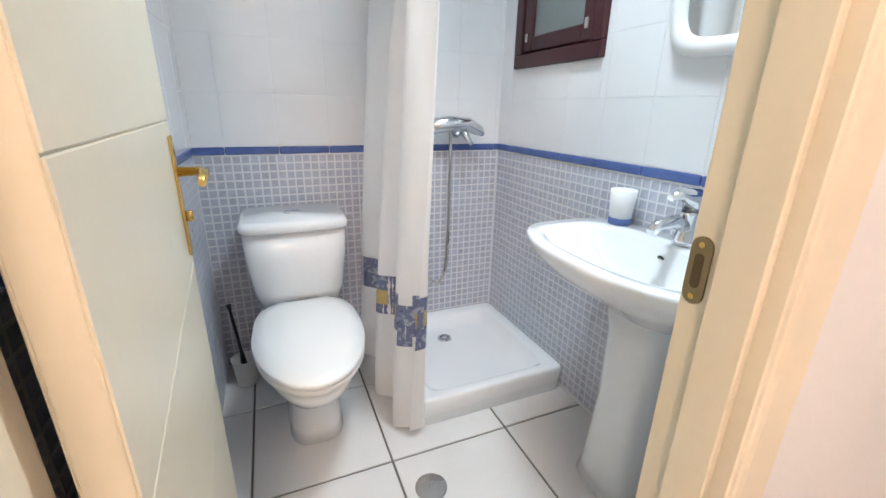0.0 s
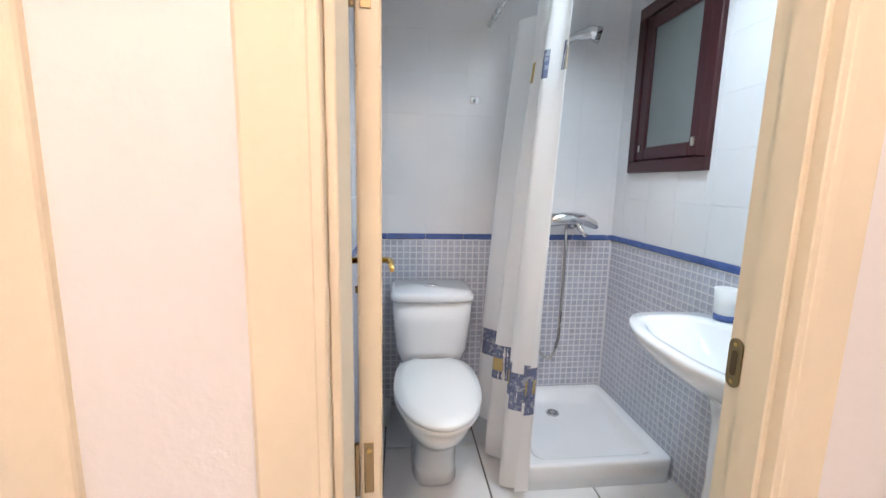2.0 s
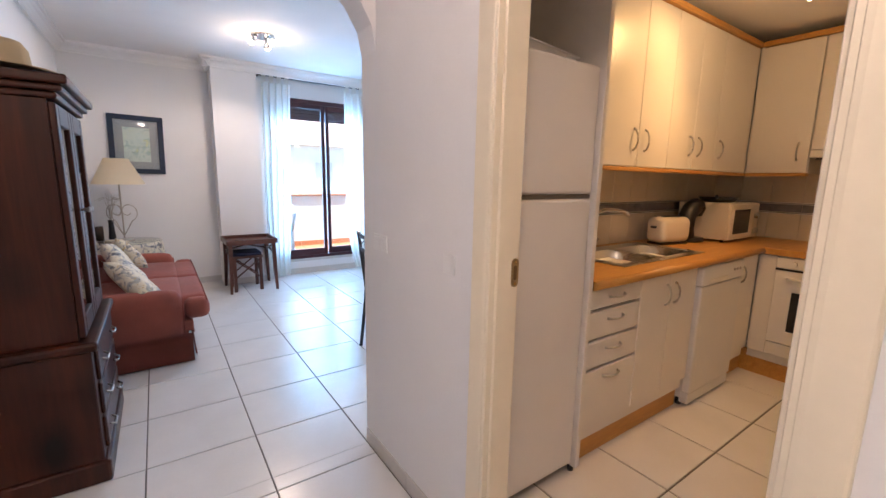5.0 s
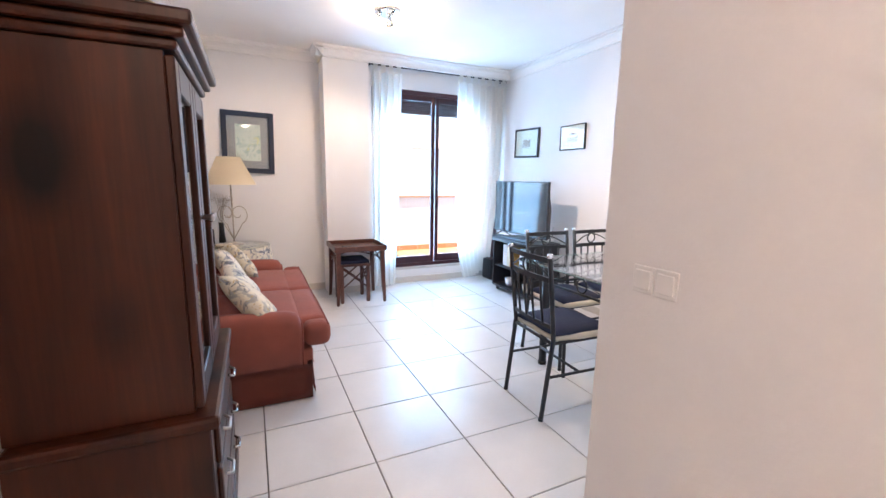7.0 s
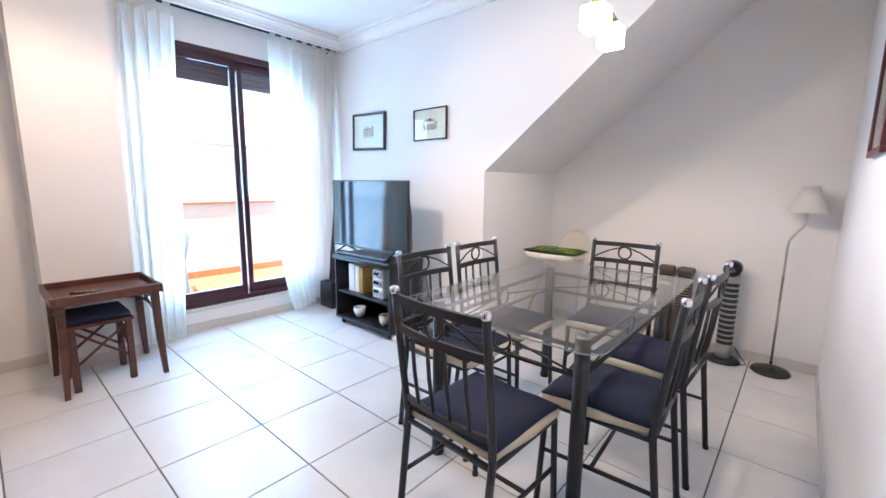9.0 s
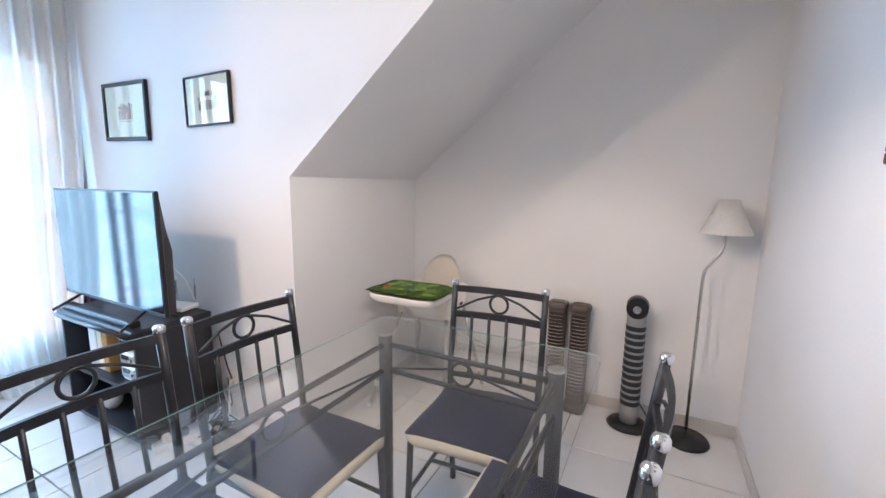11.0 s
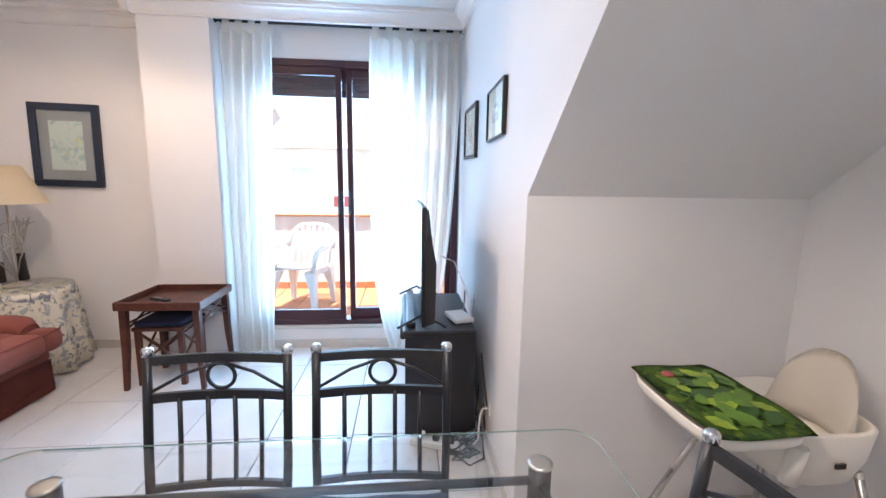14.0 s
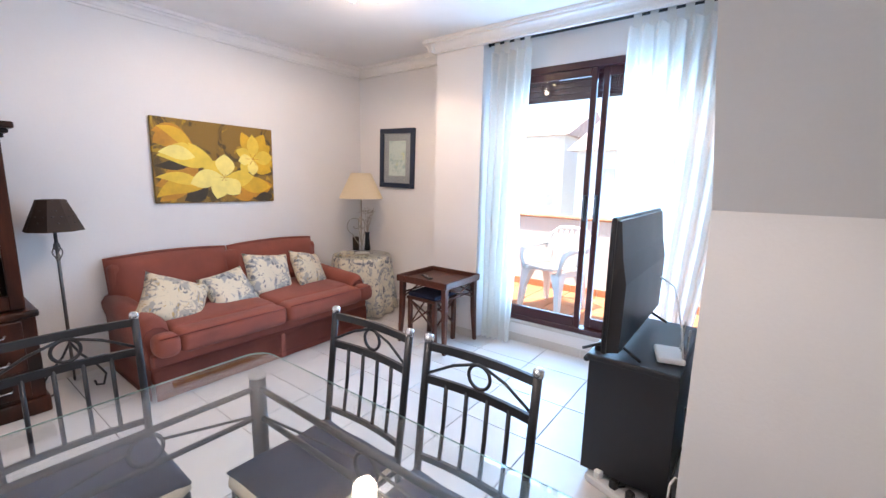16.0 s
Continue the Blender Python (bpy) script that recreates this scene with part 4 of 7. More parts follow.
# ---- corner table with cloth, lamp, vase ----
def cloth_table():
    cx, cy, r, h = -5.50, -0.72, 0.30, 0.605
    t = thing("side_table", "round corner table under a blue flower print cloth", "table", pose(cx, cy, 0))
    bm = empty_bm()
    rings = []
    for z, k, wv in ((0.03, 1.16, 0.030), (0.2, 1.10, 0.024), (0.4, 1.05, 0.015), (h - 0.03, 1.01, 0.004), (h, 0.985, 0.0)):
        ring = []
        for i in range(72):
            a = 2 * math.pi * i / 72
            rr = r * k + wv * math.sin(a * 11 + 0.6 * math.sin(a * 3)) + wv * 0.4 * math.sin(a * 5 + 1)
            ring.append((rr * math.cos(a), rr * math.sin(a), z))
        rings.append(ring)
    loft(bm, rings)
    part("tablecloth", bm, M_TOILE2, t, "floor-length cream cloth with blue print", smooth=True)
    part("leg", lathe(empty_bm(), [(0.14, 0), (0.14, 0.02), (0.03, 0.04), (0.03, 0.5)], 16), M_CHERRY, t)
    part("cover", lathe(empty_bm(), [(r * 0.96, h), (r * 0.97, h + 0.003), (r * 0.95, h + 0.006), (0, h + 0.006)], 40), M_PANE, t, "round glass cover")
    return t


cloth_table()


def spiral(c, r0, r1, a0, a1, plane, n=24):
    pts = []
    for i in range(n + 1):
        k = i / n
        a, r = radians(a0 + (a1 - a0) * k), r0 + (r1 - r0) * k
        u, v = r * math.cos(a), r * math.sin(a)
        pts.append((c[0] + u * plane[0], c[1] + u * plane[1], c[2] + v))
    return pts


def table_lamp():
    t = thing("table_lamp", "table lamp with pale scrolled iron stem and cream shade", "lamp", pose(-5.52, -0.74, 0.612))
    part("base", lathe(empty_bm(), [(0.085, 0), (0.085, 0.008), (0.03, 0.02), (0.012, 0.03)], 24), M_SAGE, t)
    part("stem", tube(empty_bm(), [(0, 0, 0.02), (0.01, 0.004, 0.25), (0, 0, 0.42), (0, 0, 0.60)], 0.007, 8), M_SAGE, t)
    for s, pl in ((1, (0.5, 0.87)), (-1, (0.5, 0.87)), (1, (0.87, -0.5))):
        part("scroll", tube(empty_bm(), [(0, 0, 0.05)] + spiral((s * 0.06 * pl[0], s * 0.06 * pl[1], 0.30), 0.10, 0.025, -70 if s > 0 else 250, 330 if s > 0 else -150, pl), 0.004, 6), M_SAGE, t)
    bm = lathe(empty_bm(), [(0.222, 0.575), (0.220, 0.578), (0.100, 0.828), (0.098, 0.826), (0.218, 0.577)], 40, caps=False)
    part("shade", bm, M_SHADE, t, "cream fabric cone shade")
    return t


table_lamp()
v = thing("vase", "slim dark vase with dry pale twigs", "vase", pose(-5.70, -0.85, 0.612))
part("body", lathe(empty_bm(), [(0.030, 0), (0.033, 0.01), (0.026, 0.09), (0.022, 0.17), (0.026, 0.20), (0.020, 0.20), (0.018, 0.15), (0, 0.14)], 20), M_BLACK, v)
rng = random.Random(4)
for i in range(11):
    a = rng.uniform(0, 6.28)
    d = rng.uniform(0.03, 0.13)
    pts = [(0, 0, 0.14)]
    for k in range(1, 7):
        pts.append((d * (k / 6) ** 1.5 * math.cos(a + k * 0.15) + rng.uniform(-.008, .008), d * (k / 6) ** 1.5 * math.sin(a + k * 0.15) + rng.uniform(-.008, .008), 0.14 + 0.055 * k + rng.uniform(-.008, .008)))
    tw = part("twig", tube(empty_bm(), pts, [0.003] + [0.0022] * 4 + [0.0016, 0.001], 5), M_SAGE, v)
    e = pts[-2]
    part("side_twig", tube(empty_bm(), [e, (e[0] + rng.uniform(-.05, .05), e[1] + rng.uniform(-.05, .05), e[2] + 0.02), (e[0] + rng.uniform(-.08, .08), e[1] + rng.uniform(-.08, .08), e[2] - 0.01)], 0.0015, 5), M_SAGE, tw)
single("candle", lathe(empty_bm(), [(0.034, 0), (0.034, 0.14), (0.030, 0.145), (0.01, 0.138), (0, 0.138)], 24), M_DARKSHADE, "dark brown pillar candle on the corner table", "candle", pose(-5.62, -0.945, 0.612))
bm = empty_bm()
for i in range(5):
    box(bm, -0.10 + 0.004 * i, 0.10 + 0.003 * i, -0.06, 0.07, 0.006 * i, 0.006 * i + 0.005, bevel=0.001)
single("papers", bm, M_TOILE, "small pile of pale leaflets on the corner table", "papers", pose(-5.34, -0.80, 0.612, 0, 0, 25))


# ---- floor lamp with dark shade ----
fl = thing("floor_lamp", "wrought iron floor lamp with dark punched shade", "lamp", pose(-3.20, -0.92, 0))
fl.scale = (1, 1, 1.045)
for k in range(3):
    a = radians(20 + 120 * k)
    pl = (math.cos(a), math.sin(a))
    pts = [(0, 0, 0.30), (0.05 * pl[0], 0.05 * pl[1], 0.22), (0.13 * pl[0], 0.13 * pl[1], 0.15), (0.18 * pl[0], 0.18 * pl[1], 0.08), (0.16 * pl[0], 0.16 * pl[1], 0.012), (0.12 * pl[0], 0.12 * pl[1], 0.010), (0.11 * pl[0], 0.11 * pl[1], 0.04)]
    part("leg", tube(empty_bm(), pts, 0.007, 6), M_IRON, fl)
part("stem", tube(empty_bm(), [(0, 0, 0.18), (0, 0, 1.04)], 0.009, 8), M_PEWTER, fl)
for k in range(4):
    pts = [(0.024 * math.cos(a * 3.2 + k * 1.57) * math.sin(a * 3.14), 0.024 * math.sin(a * 3.2 + k * 1.57) * math.sin(a * 3.14), 0.80 + 0.13 * a) for a in [i / 12 for i in range(13)]]
    part("twist", tube(empty_bm(), pts, 0.0035, 5), M_PEWTER, fl)
bm = empty_bm()
loft(bm, [[(r * math.cos(math.pi / 4 * k + 0.39), r * math.sin(math.pi / 4 * k + 0.39), z) for k in range(8)] for r, z in ((0.146, 0.99), (0.072, 1.17), (0.069, 1.168), (0.142, 0.992))], caps=False, smooth=False)
shd = part("shade", bm, M_DARKSHADE, fl, "dark brown octagonal shade")
for k in range(8):
    a = math.pi / 4 * (k + 0.5) + 0.39
    for z, u in ((1.04, 0.0), (1.075, 0.02), (1.075, -0.02), (1.11, 0.0)):
        r = 0.146 - (z - 0.99) / 0.18 * 0.074
        rr = r * math.cos(math.pi / 8) + 0.001
        part("stud", lathe(empty_bm(), [(0.006, -0.002), (0.006, 0.002), (0, 0.003)], 6, (rr * math.cos(a) - u * math.sin(a), rr * math.sin(a) + u * math.cos(a), z)), M_BLACK, shd)


# ---- wardrobe dresser ----
def dresser():
    x0, x1, y0, y1 = -3.005, -2.34, -1.135, -0.738
    t = thing("dresser", "tall dark-stained pine cabinet with glazed doors and drawers", "cabinet", pose((x0 + x1) / 2, 0, 0))
    w = (x1 - x0) / 2
    W = 0.60   # waist
    part("lower_body", B(-w - 0.03, w + 0.03, y0, y1 + 0.035, 0.09, W - 0.02, bevel=0.004), M_DARKWOOD, t)
    part("plinth", B(-w - 0.045, w + 0.045, y0, y1 + 0.055, 0.0, 0.10, bevel=0.012, seg=2), M_DARKWOOD, t)
    part("waist_moulding", B(-w - 0.045, w + 0.045, y0, y1 + 0.06, W - 0.02, W + 0.02, bevel=0.012, seg=2), M_DARKWOOD, t)
    for i, (z0, z1) in enumerate(((0.12, 0.26), (0.275, 0.415), (0.43, 0.57))):
        d = part("drawer", B(-w + 0.03, w - 0.03, y1 + 0.033, y1 + 0.05, z0, z1, bevel=0.008, seg=2), M_DARKWOOD, t)
        for s in (-1, 1):
            part("pull", tube(empty_bm(), [(s * 0.19 - 0.04, y1 + 0.05, (z0 + z1) / 2), (s * 0.19 - 0.03, y1 + 0.07, (z0 + z1) / 2 - 0.01), (s * 0.19 + 0.03, y1 + 0.07, (z0 + z1) / 2 - 0.01), (s * 0.19 + 0.04, y1 + 0.05, (z0 + z1) / 2)], 0.005, 6), M_STEEL, d, "pale metal drawer pull")
    for s in (-1, 1):
        part("side_panel", B(min(s * w, s * (w - 0.022)), max(s * w, s * (w - 0.022)), y0, y1, W + 0.02, 1.56, bevel=0.003), M_DARKWOOD, t)
    part("back_panel", B(-w + 0.022, w - 0.022, y0, y0 + 0.015, W + 0.02, 1.56), M_DARKWOOD, t)
    for z in (0.90, 1.22):
        part("shelf", B(-w + 0.022, w - 0.022, y0 + 0.015, y1 - 0.04, z, z + 0.018), M_DARKWOOD, t)
    for s in (-1, 1):
        xa, xb = (0.002, w - 0.004) if s > 0 else (-w + 0.004, -0.002)
        d = part("door", B(xa, xa + 0.06, y1, y1 + 0.022, W + 0.03, 1.55, bevel=0.004), M_DARKWOOD, t)
        part("stile", B(xb - 0.06, xb, y1, y1 + 0.022, W + 0.03, 1.55, bevel=0.004), M_DARKWOOD, d)
        for z0, z1 in ((W + 0.03, W + 0.11), (1.47, 1.55)):
            part("rail", B(xa + 0.06, xb - 0.06, y1, y1 + 0.022, z0, z1, bevel=0.004), M_DARKWOOD, d)
        part("pane", B(xa + 0.058, xb - 0.058, y1 + 0.008, y1 + 0.012, W + 0.108, 1.472), M_PANE, d)
        part("knob", lathe(empty_bm(), [(0.005, 0), (0.005, 0.02), (0.014, 0.026), (0.012, 0.036), (0, 0.038)], 12), M_STEEL, d, "pale metal knob").matrix_basis = pose((xa + 0.03) if s > 0 else (xb - 0.03), y1 + 0.022, 1.13, -90)
    for k, (o, z0, z1) in enumerate(((0.012, 1.56, 1.585), (0.03, 1.585, 1.61), (0.05, 1.61, 1.645))):
        part("cornice", B(-w - o, w + o, y0, y1 + 0.02 + o, z0, z1, bevel=0.008, seg=2), M_DARKWOOD, t)
    return t


dresser()
bm = lathe(empty_bm(), [(0.185, 0.022), (0.187, 0.026), (0.11, 0.006), (0.096, 0.02), (0.088, 0.10), (0.068, 0.128), (0, 0.134)], 40, sx=1.0, sy=0.88)
single("straw_hat", bm, mat("straw", (0.62, 0.47, 0.26), 0.85, vary=0.12, grain=140, stretch=(1, 1, 4), bump=0.12), "wide-brimmed straw hat lying on the cabinet", "hat", pose(-2.50, -0.87, 1.645))

# ---- television corner ----
def tv_stand():
    x0, x1, y0, y1, h = -5.17, -4.45, 1.965, 2.33, 0.625
    t = thing("tv_stand", "black laminate television stand on castors, open front", "tv stand", pose((x0 + x1) / 2, (y0 + y1) / 2, 0))
    w, d = (x1 - x0) / 2, (y1 - y0) / 2
    part("top", B(-w - 0.01, w + 0.01, -d - 0.012, d, h - 0.03, h, bevel=0.008, seg=2), M_BLACKWOOD, t)
    part("nosing", tube(empty_bm(), [(-w, -d - 0.012, h - 0.03), (w, -d - 0.012, h - 0.03)], 0.014, 10), M_BLACK, t)
    for s in (-1, 1):
        part("side_panel", B(min(s * w, s * (w - 0.018)), max(s * w, s * (w - 0.018)), -d, d, 0.055, h - 0.03, bevel=0.002), M_BLACKWOOD, t)
    part("back_panel", B(-w + 0.018, w - 0.018, d - 0.008, d, 0.055, h - 0.03), M_BLACKWOOD, t)
    part("bottom", B(-w + 0.018, w - 0.018, -d, d - 0.008, 0.055, 0.075), M_BLACKWOOD, t)
    part("shelf", B(-w + 0.018, w - 0.018, -d + 0.02, d - 0.008, 0.285, 0.303), M_BLACKWOOD, t)
    for sx in (-1, 1):
        for sy in (-1, 1):
            c = part("castor", lathe(empty_bm(), [(0.01, 0.04), (0.01, 0.055)], 10, (sx * (w - 0.05), sy * (d - 0.05), 0)), M_BLACK, t)
            part("wheel", tube(empty_bm(), [(sx * (w - 0.05) - 0.01, sy * (d - 0.05), 0.022), (sx * (w - 0.05) + 0.01, sy * (d - 0.05), 0.022)], 0.022, 14), M_BLACK, c)
    return t


tv_stand()


def television():
    x0, x1, y, z0, z1 = -5.285, -4.325, 2.055, 0.685, 1.255
    t = thing("television", "large black flat-screen television, switched off", "television", pose((x0 + x1) / 2, y, 0))
    w = (x1 - x0) / 2
    part("bezel", B(-w, w, -0.012, 0.008, z0, z1, bevel=0.004), M_BLACK, t)
    part("screen", B(-w + 0.010, w - 0.010, -0.0145, -0.0125, z0 + 0.020, z1 - 0.010), M_SCREEN, t, "dark glossy screen")
    bm = empty_bm()
    loft(bm, [[(-w + 0.01, 0.008, a), (w - 0.01, 0.008, a), (w - 0.03, 0.008 + b, a + c), (-w + 0.03, 0.008 + b, a + c)] for a, b, c in ((z0 + 0.005, 0.045, 0.004), (z0 + 0.30, 0.05, 0.0), (z0 + 0.40, 0.030, 0.0), (z1 - 0.01, 0.012, -0.004))], smooth=False)
    part("back_shell", bm, M_BLACK, t)
    for s in (-1, 1):
        x = s * (w - 0.17)
        part("stand_leg", tube(empty_bm(), [(x, 0.0, z0 + 0.012), (x + s * 0.02, -0.13, 0.631)], 0.007, 6), M_BLACK, t)
        part("stand_leg", tube(empty_bm(), [(x, 0.0, z0 + 0.012), (x + s * 0.02, 0.12, 0.631)], 0.007, 6), M_BLACK, t)
    return t


television()
sb = thing("sound_bar", "slim black sound bar in front of the television", "sound bar", pose(-4.82, 1.985, 0.625))
part("body", B(-0.33, 0.33, -0.012, 0.035, 0, 0.03, bevel=0.008, seg=2), M_BLACK, sb)
rt = thing("router", "white wireless router with two aerials", "router", pose(-4.62, 2.26, 0.625, 0, 0, 15))
part("body", B(-0.085, 0.085, -0.055, 0.055, 0.004, 0.030, bevel=0.008, seg=2), M_WHITE, rt)
for x in (-0.06, 0.06):
    part("aerial", tube(empty_bm(), [(x, 0.05, 0.02), (x, 0.058, 0.08), (x, 0.06, 0.16)], [0.006, 0.005, 0.0045], 8), M_STEEL, rt)
hf = thing("stereo", "silver mini hi-fi stack in the television stand", "stereo", pose(-4.67, 2.12, 0.303))
part("body", B(-0.065, 0.065, -0.09, 0.10, 0, 0.235, bevel=0.006), M_WHITE, hf)
for i, z in enumerate((0.02, 0.09, 0.165)):
    part("deck", B(-0.062, 0.062, -0.096, -0.088, z, z + 0.058, bevel=0.004), M_STEEL, hf)
    part("display", B(-0.045, 0.02, -0.0985, -0.095, z + 0.025, z + 0.05), M_SCREEN, hf)
    part("knob", tube(empty_bm(), [(0.042, -0.096, z + 0.03), (0.042, -0.108, z + 0.03)], 0.011, 12), M_CHROME, hf)
for i, (x, tk, mm) in enumerate(((-5.02, 0.075, M_WHITE), (-4.945, 0.05, M_CREAM), (-4.89, 0.05, M_BEECH))):
    b = thing("book", "pale upright folder in the television stand", "book", pose(x, 2.13, 0.303), group="folders in the television stand")
    part("cover", B(-tk / 2, tk / 2, -0.10, 0.11, 0, 0.24 - 0.01 * i, bevel=0.003), mm, b)
    part("pages", B(-tk / 2 + 0.004, tk / 2 - 0.004, -0.094, 0.112, 0.004, 0.236 - 0.01 * i), M_WHITE, b)
for x, r in ((-4.95, 0.055), (-4.62, 0.05)):
    single("bowl", lathe(empty_bm(), [(r * 0.5, 0), (r * 0.85, 0.03), (r, 0.09), (r * 0.94, 0.09), (r * 0.78, 0.03), (0, 0.015)], 24), M_CERAMIC if x < -4.8 else M_CREAMPAD, "small round pot on the stand's lower shelf", "pot", pose(x, 2.06, 0.075))
sp = thing("speaker", "black subwoofer box on the floor by the curtain", "speaker", pose(-5.60, 2.26, 0))
part("cabinet", B(-0.10, 0.10, -0.12, 0.12, 0.008, 0.27, bevel=0.006), M_BLACKWOOD, sp)
part("grille", tube(empty_bm(), [(0, -0.12, 0.13), (0, -0.126, 0.13)], 0.075, 24), M_BLACK, sp)
for k, pts in enumerate((
        [(-4.45, 2.36, 0.50), (-4.42, 2.38, 0.30), (-4.40, 2.388, 0.23)],
        [(-4.50, 2.36, 0.30), (-4.44, 2.33, 0.08), (-4.40, 2.22, 0.008), (-4.44, 2.10, 0.008), (-4.50, 2.16, 0.008)],
        [(-4.55, 2.36, 0.12), (-4.45, 2.38, 0.012), (-4.30, 2.36, 0.008), (-4.25, 2.28, 0.008), (-4.36, 2.20, 0.008), (-4.48, 2.25, 0.008)],
        [(-4.80, 2.17, 0.95), (-4.72, 2.24, 0.93), (-4.60, 2.30, 0.78), (-4.56, 2.32, 0.66)])):
    single("cable", tube(empty_bm(), pts, 0.004, 6), M_BLACK if k != 3 else M_WHITE, "loose thin cable behind the television stand", "cable")
crg = random.Random(5)
for k in range(6):
    x0, y0 = -4.40 + crg.uniform(-0.03, 0.03), 2.30 + crg.uniform(-0.02, 0.05)
    pts = [(x0 - 0.02, y0 + 0.04, 0.24 - 0.03 * k), (x0 - 0.01, y0 + 0.05, 0.09)]
    a = crg.uniform(0, 6.28)
    for q in range(14):
        a += crg.uniform(0.2, 0.75)
        r = crg.uniform(0.03, 0.075)
        pts.append((-4.36 + r * math.cos(a) + crg.uniform(-0.02, 0.02), 2.26 + r * math.sin(a) + crg.uniform(-0.03, 0.03), 0.008 + 0.004 * k + crg.uniform(0, 0.008)))
    single("cable", tube(empty_bm(), pts, 0.0035, 6), M_BLACK, "tangled thin cable on the floor by the television stand", "cable")
single("cable", tube(empty_bm(), [(-4.385, 2.385, 0.225), (-4.37, 2.36, 0.235), (-4.365, 2.345, 0.20), (-4.37, 2.34, 0.06), (-4.38, 2.31, 0.02)], 0.005, 6), M_WHITE, "white plugged mains cable under the wall socket", "cable")
ex = thing("power_strip", "white power strip lying on the floor", "power strip", pose(-4.42, 2.12, 0, 0, 0, 70))
part("body", B(-0.13, 0.13, -0.028, 0.028, 0, 0.038, bevel=0.006), M_WHITE, ex)
for i in range(3):
    part("plug", B(-0.09 + i * 0.08, -0.055 + i * 0.08, -0.016, 0.016, 0.036, 0.075, bevel=0.006), M_BLACK if i else M_WHITE, ex)


def wall_plate(name, label, m, n, toggle=True):
    t = thing(name, label, "socket" if not toggle else "switch", m)
    for i in range(n):
        part("plate", B(i * 0.064 - 0.031, i * 0.064 + 0.031, -0.007, 0, -0.036, 0.036, bevel=0.003, seg=2), M_WHITE, t)
        if toggle:
            part("rocker", B(i * 0.064 - 0.022, i * 0.064 + 0.022, -0.0095, -0.006, -0.025, 0.025, bevel=0.0015), M_WHITE, t)
        else:
            part("hole", tube(empty_bm(), [(i * 0.064, -0.0085, 0), (i * 0.064, -0.0068, 0)], 0.019, 16), M_SKIRT, t)
    return t


wall_plate("light_switch", "double white light switch on the hall wall", pose(-1.83, 0.34, 1.02), 2)
wall_plate("light_switch", "single white light switch beside the kitchen door", pose(-1.29, 0.34, 1.02), 1)
wall_plate("socket", "white wall socket behind the television stand", pose(-4.41, TY, 0.22), 1, False)


# ---- curtains ----
def curtain(label, ytl, ytr, ybl, ybr, z0, folds, x=-5.67, tabs=5, bend=(1.0, 1.0), lift=0.0):
    t = thing("curtain", label, "curtain", pose(x, 0, 0))
    ztop = 2.40
    bm = empty_bm()

    def f(u, v):
        k = 1 - v
        ya, yb = ytl + (ybl - ytl) * k ** bend[0], ytr + (ybr - ytr) * k ** bend[1]
        y = ya + (yb - ya) * u
        a = 0.024 + 0.014 * math.sin(u * 3.1)
        w = a * math.sin(u * folds * 2 * math.pi + 0.8 * math.sin(u * 5 + v * 1.5)) + 0.006 * math.sin(u * folds * 5.3 + v * 2) + 0.01 * k * math.sin(u * 7)
        zb = z0 + lift * u ** 2.5
        return (w, y + 0.006 * math.sin(v * 9 + u * 4) * k, zb + (ztop - zb) * v)
    sheet(bm, f, folds * 14, 18)
    part("drape", bm, M_SHEER, t, smooth=True)
    for i in range(tabs):
        y = ytl + (ytr - ytl) * (i + 0.5) / tabs
        loop = [(-0.014, y, ztop - 0.01), (-0.016, y, 2.462), (-0.008, y, 2.478), (0.008, y, 2.478), (0.016, y, 2.462), (0.014, y, ztop - 0.01)]
        bm = empty_bm()
        vs = [[bm.verts.new((p[0], p[1] + s * 0.024, p[2])) for s in (-1, 1)] for p in loop]
        for a, b in zip(vs, vs[1:]):
            bm.faces.new((a[0], a[1], b[1], b[0]))
        part("tab", bm, M_SHEER, t)
    return t


curtain("sheer white tab-top curtain hanging to the floor", 0.672, 1.02, 0.665, 0.935, 0.02, 5, tabs=4)
curtain("sheer white tab-top curtain pulled in at its foot", 1.70, 2.385, 1.84, 2.24, 0.03, 8, tabs=7, bend=(6.0, 1.7), lift=0.22)
rod = thing("curtain_rod", "dark metal curtain rod under the cornice", "curtain rod", pose(-5.67, 0, 2.468))
part("rod", tube(empty_bm(), [(0, 0.645, 0), (0, 2.385, 0)], 0.009, 10), M_IRON, rod)
for y in (0.668, 2.365):
    part("bracket", tube(empty_bm(), [(0, y, 0), (-0.07, y, 0.005), (-0.129, y, 0.005)], 0.007, 8), M_IRON, rod)
for y in (0.640, 2.388):
    part("finial", tube(empty_bm(), [(0, y - 0.004, 0), (0, y + 0.004, 0)], 0.016, 12), M_IRON, rod)


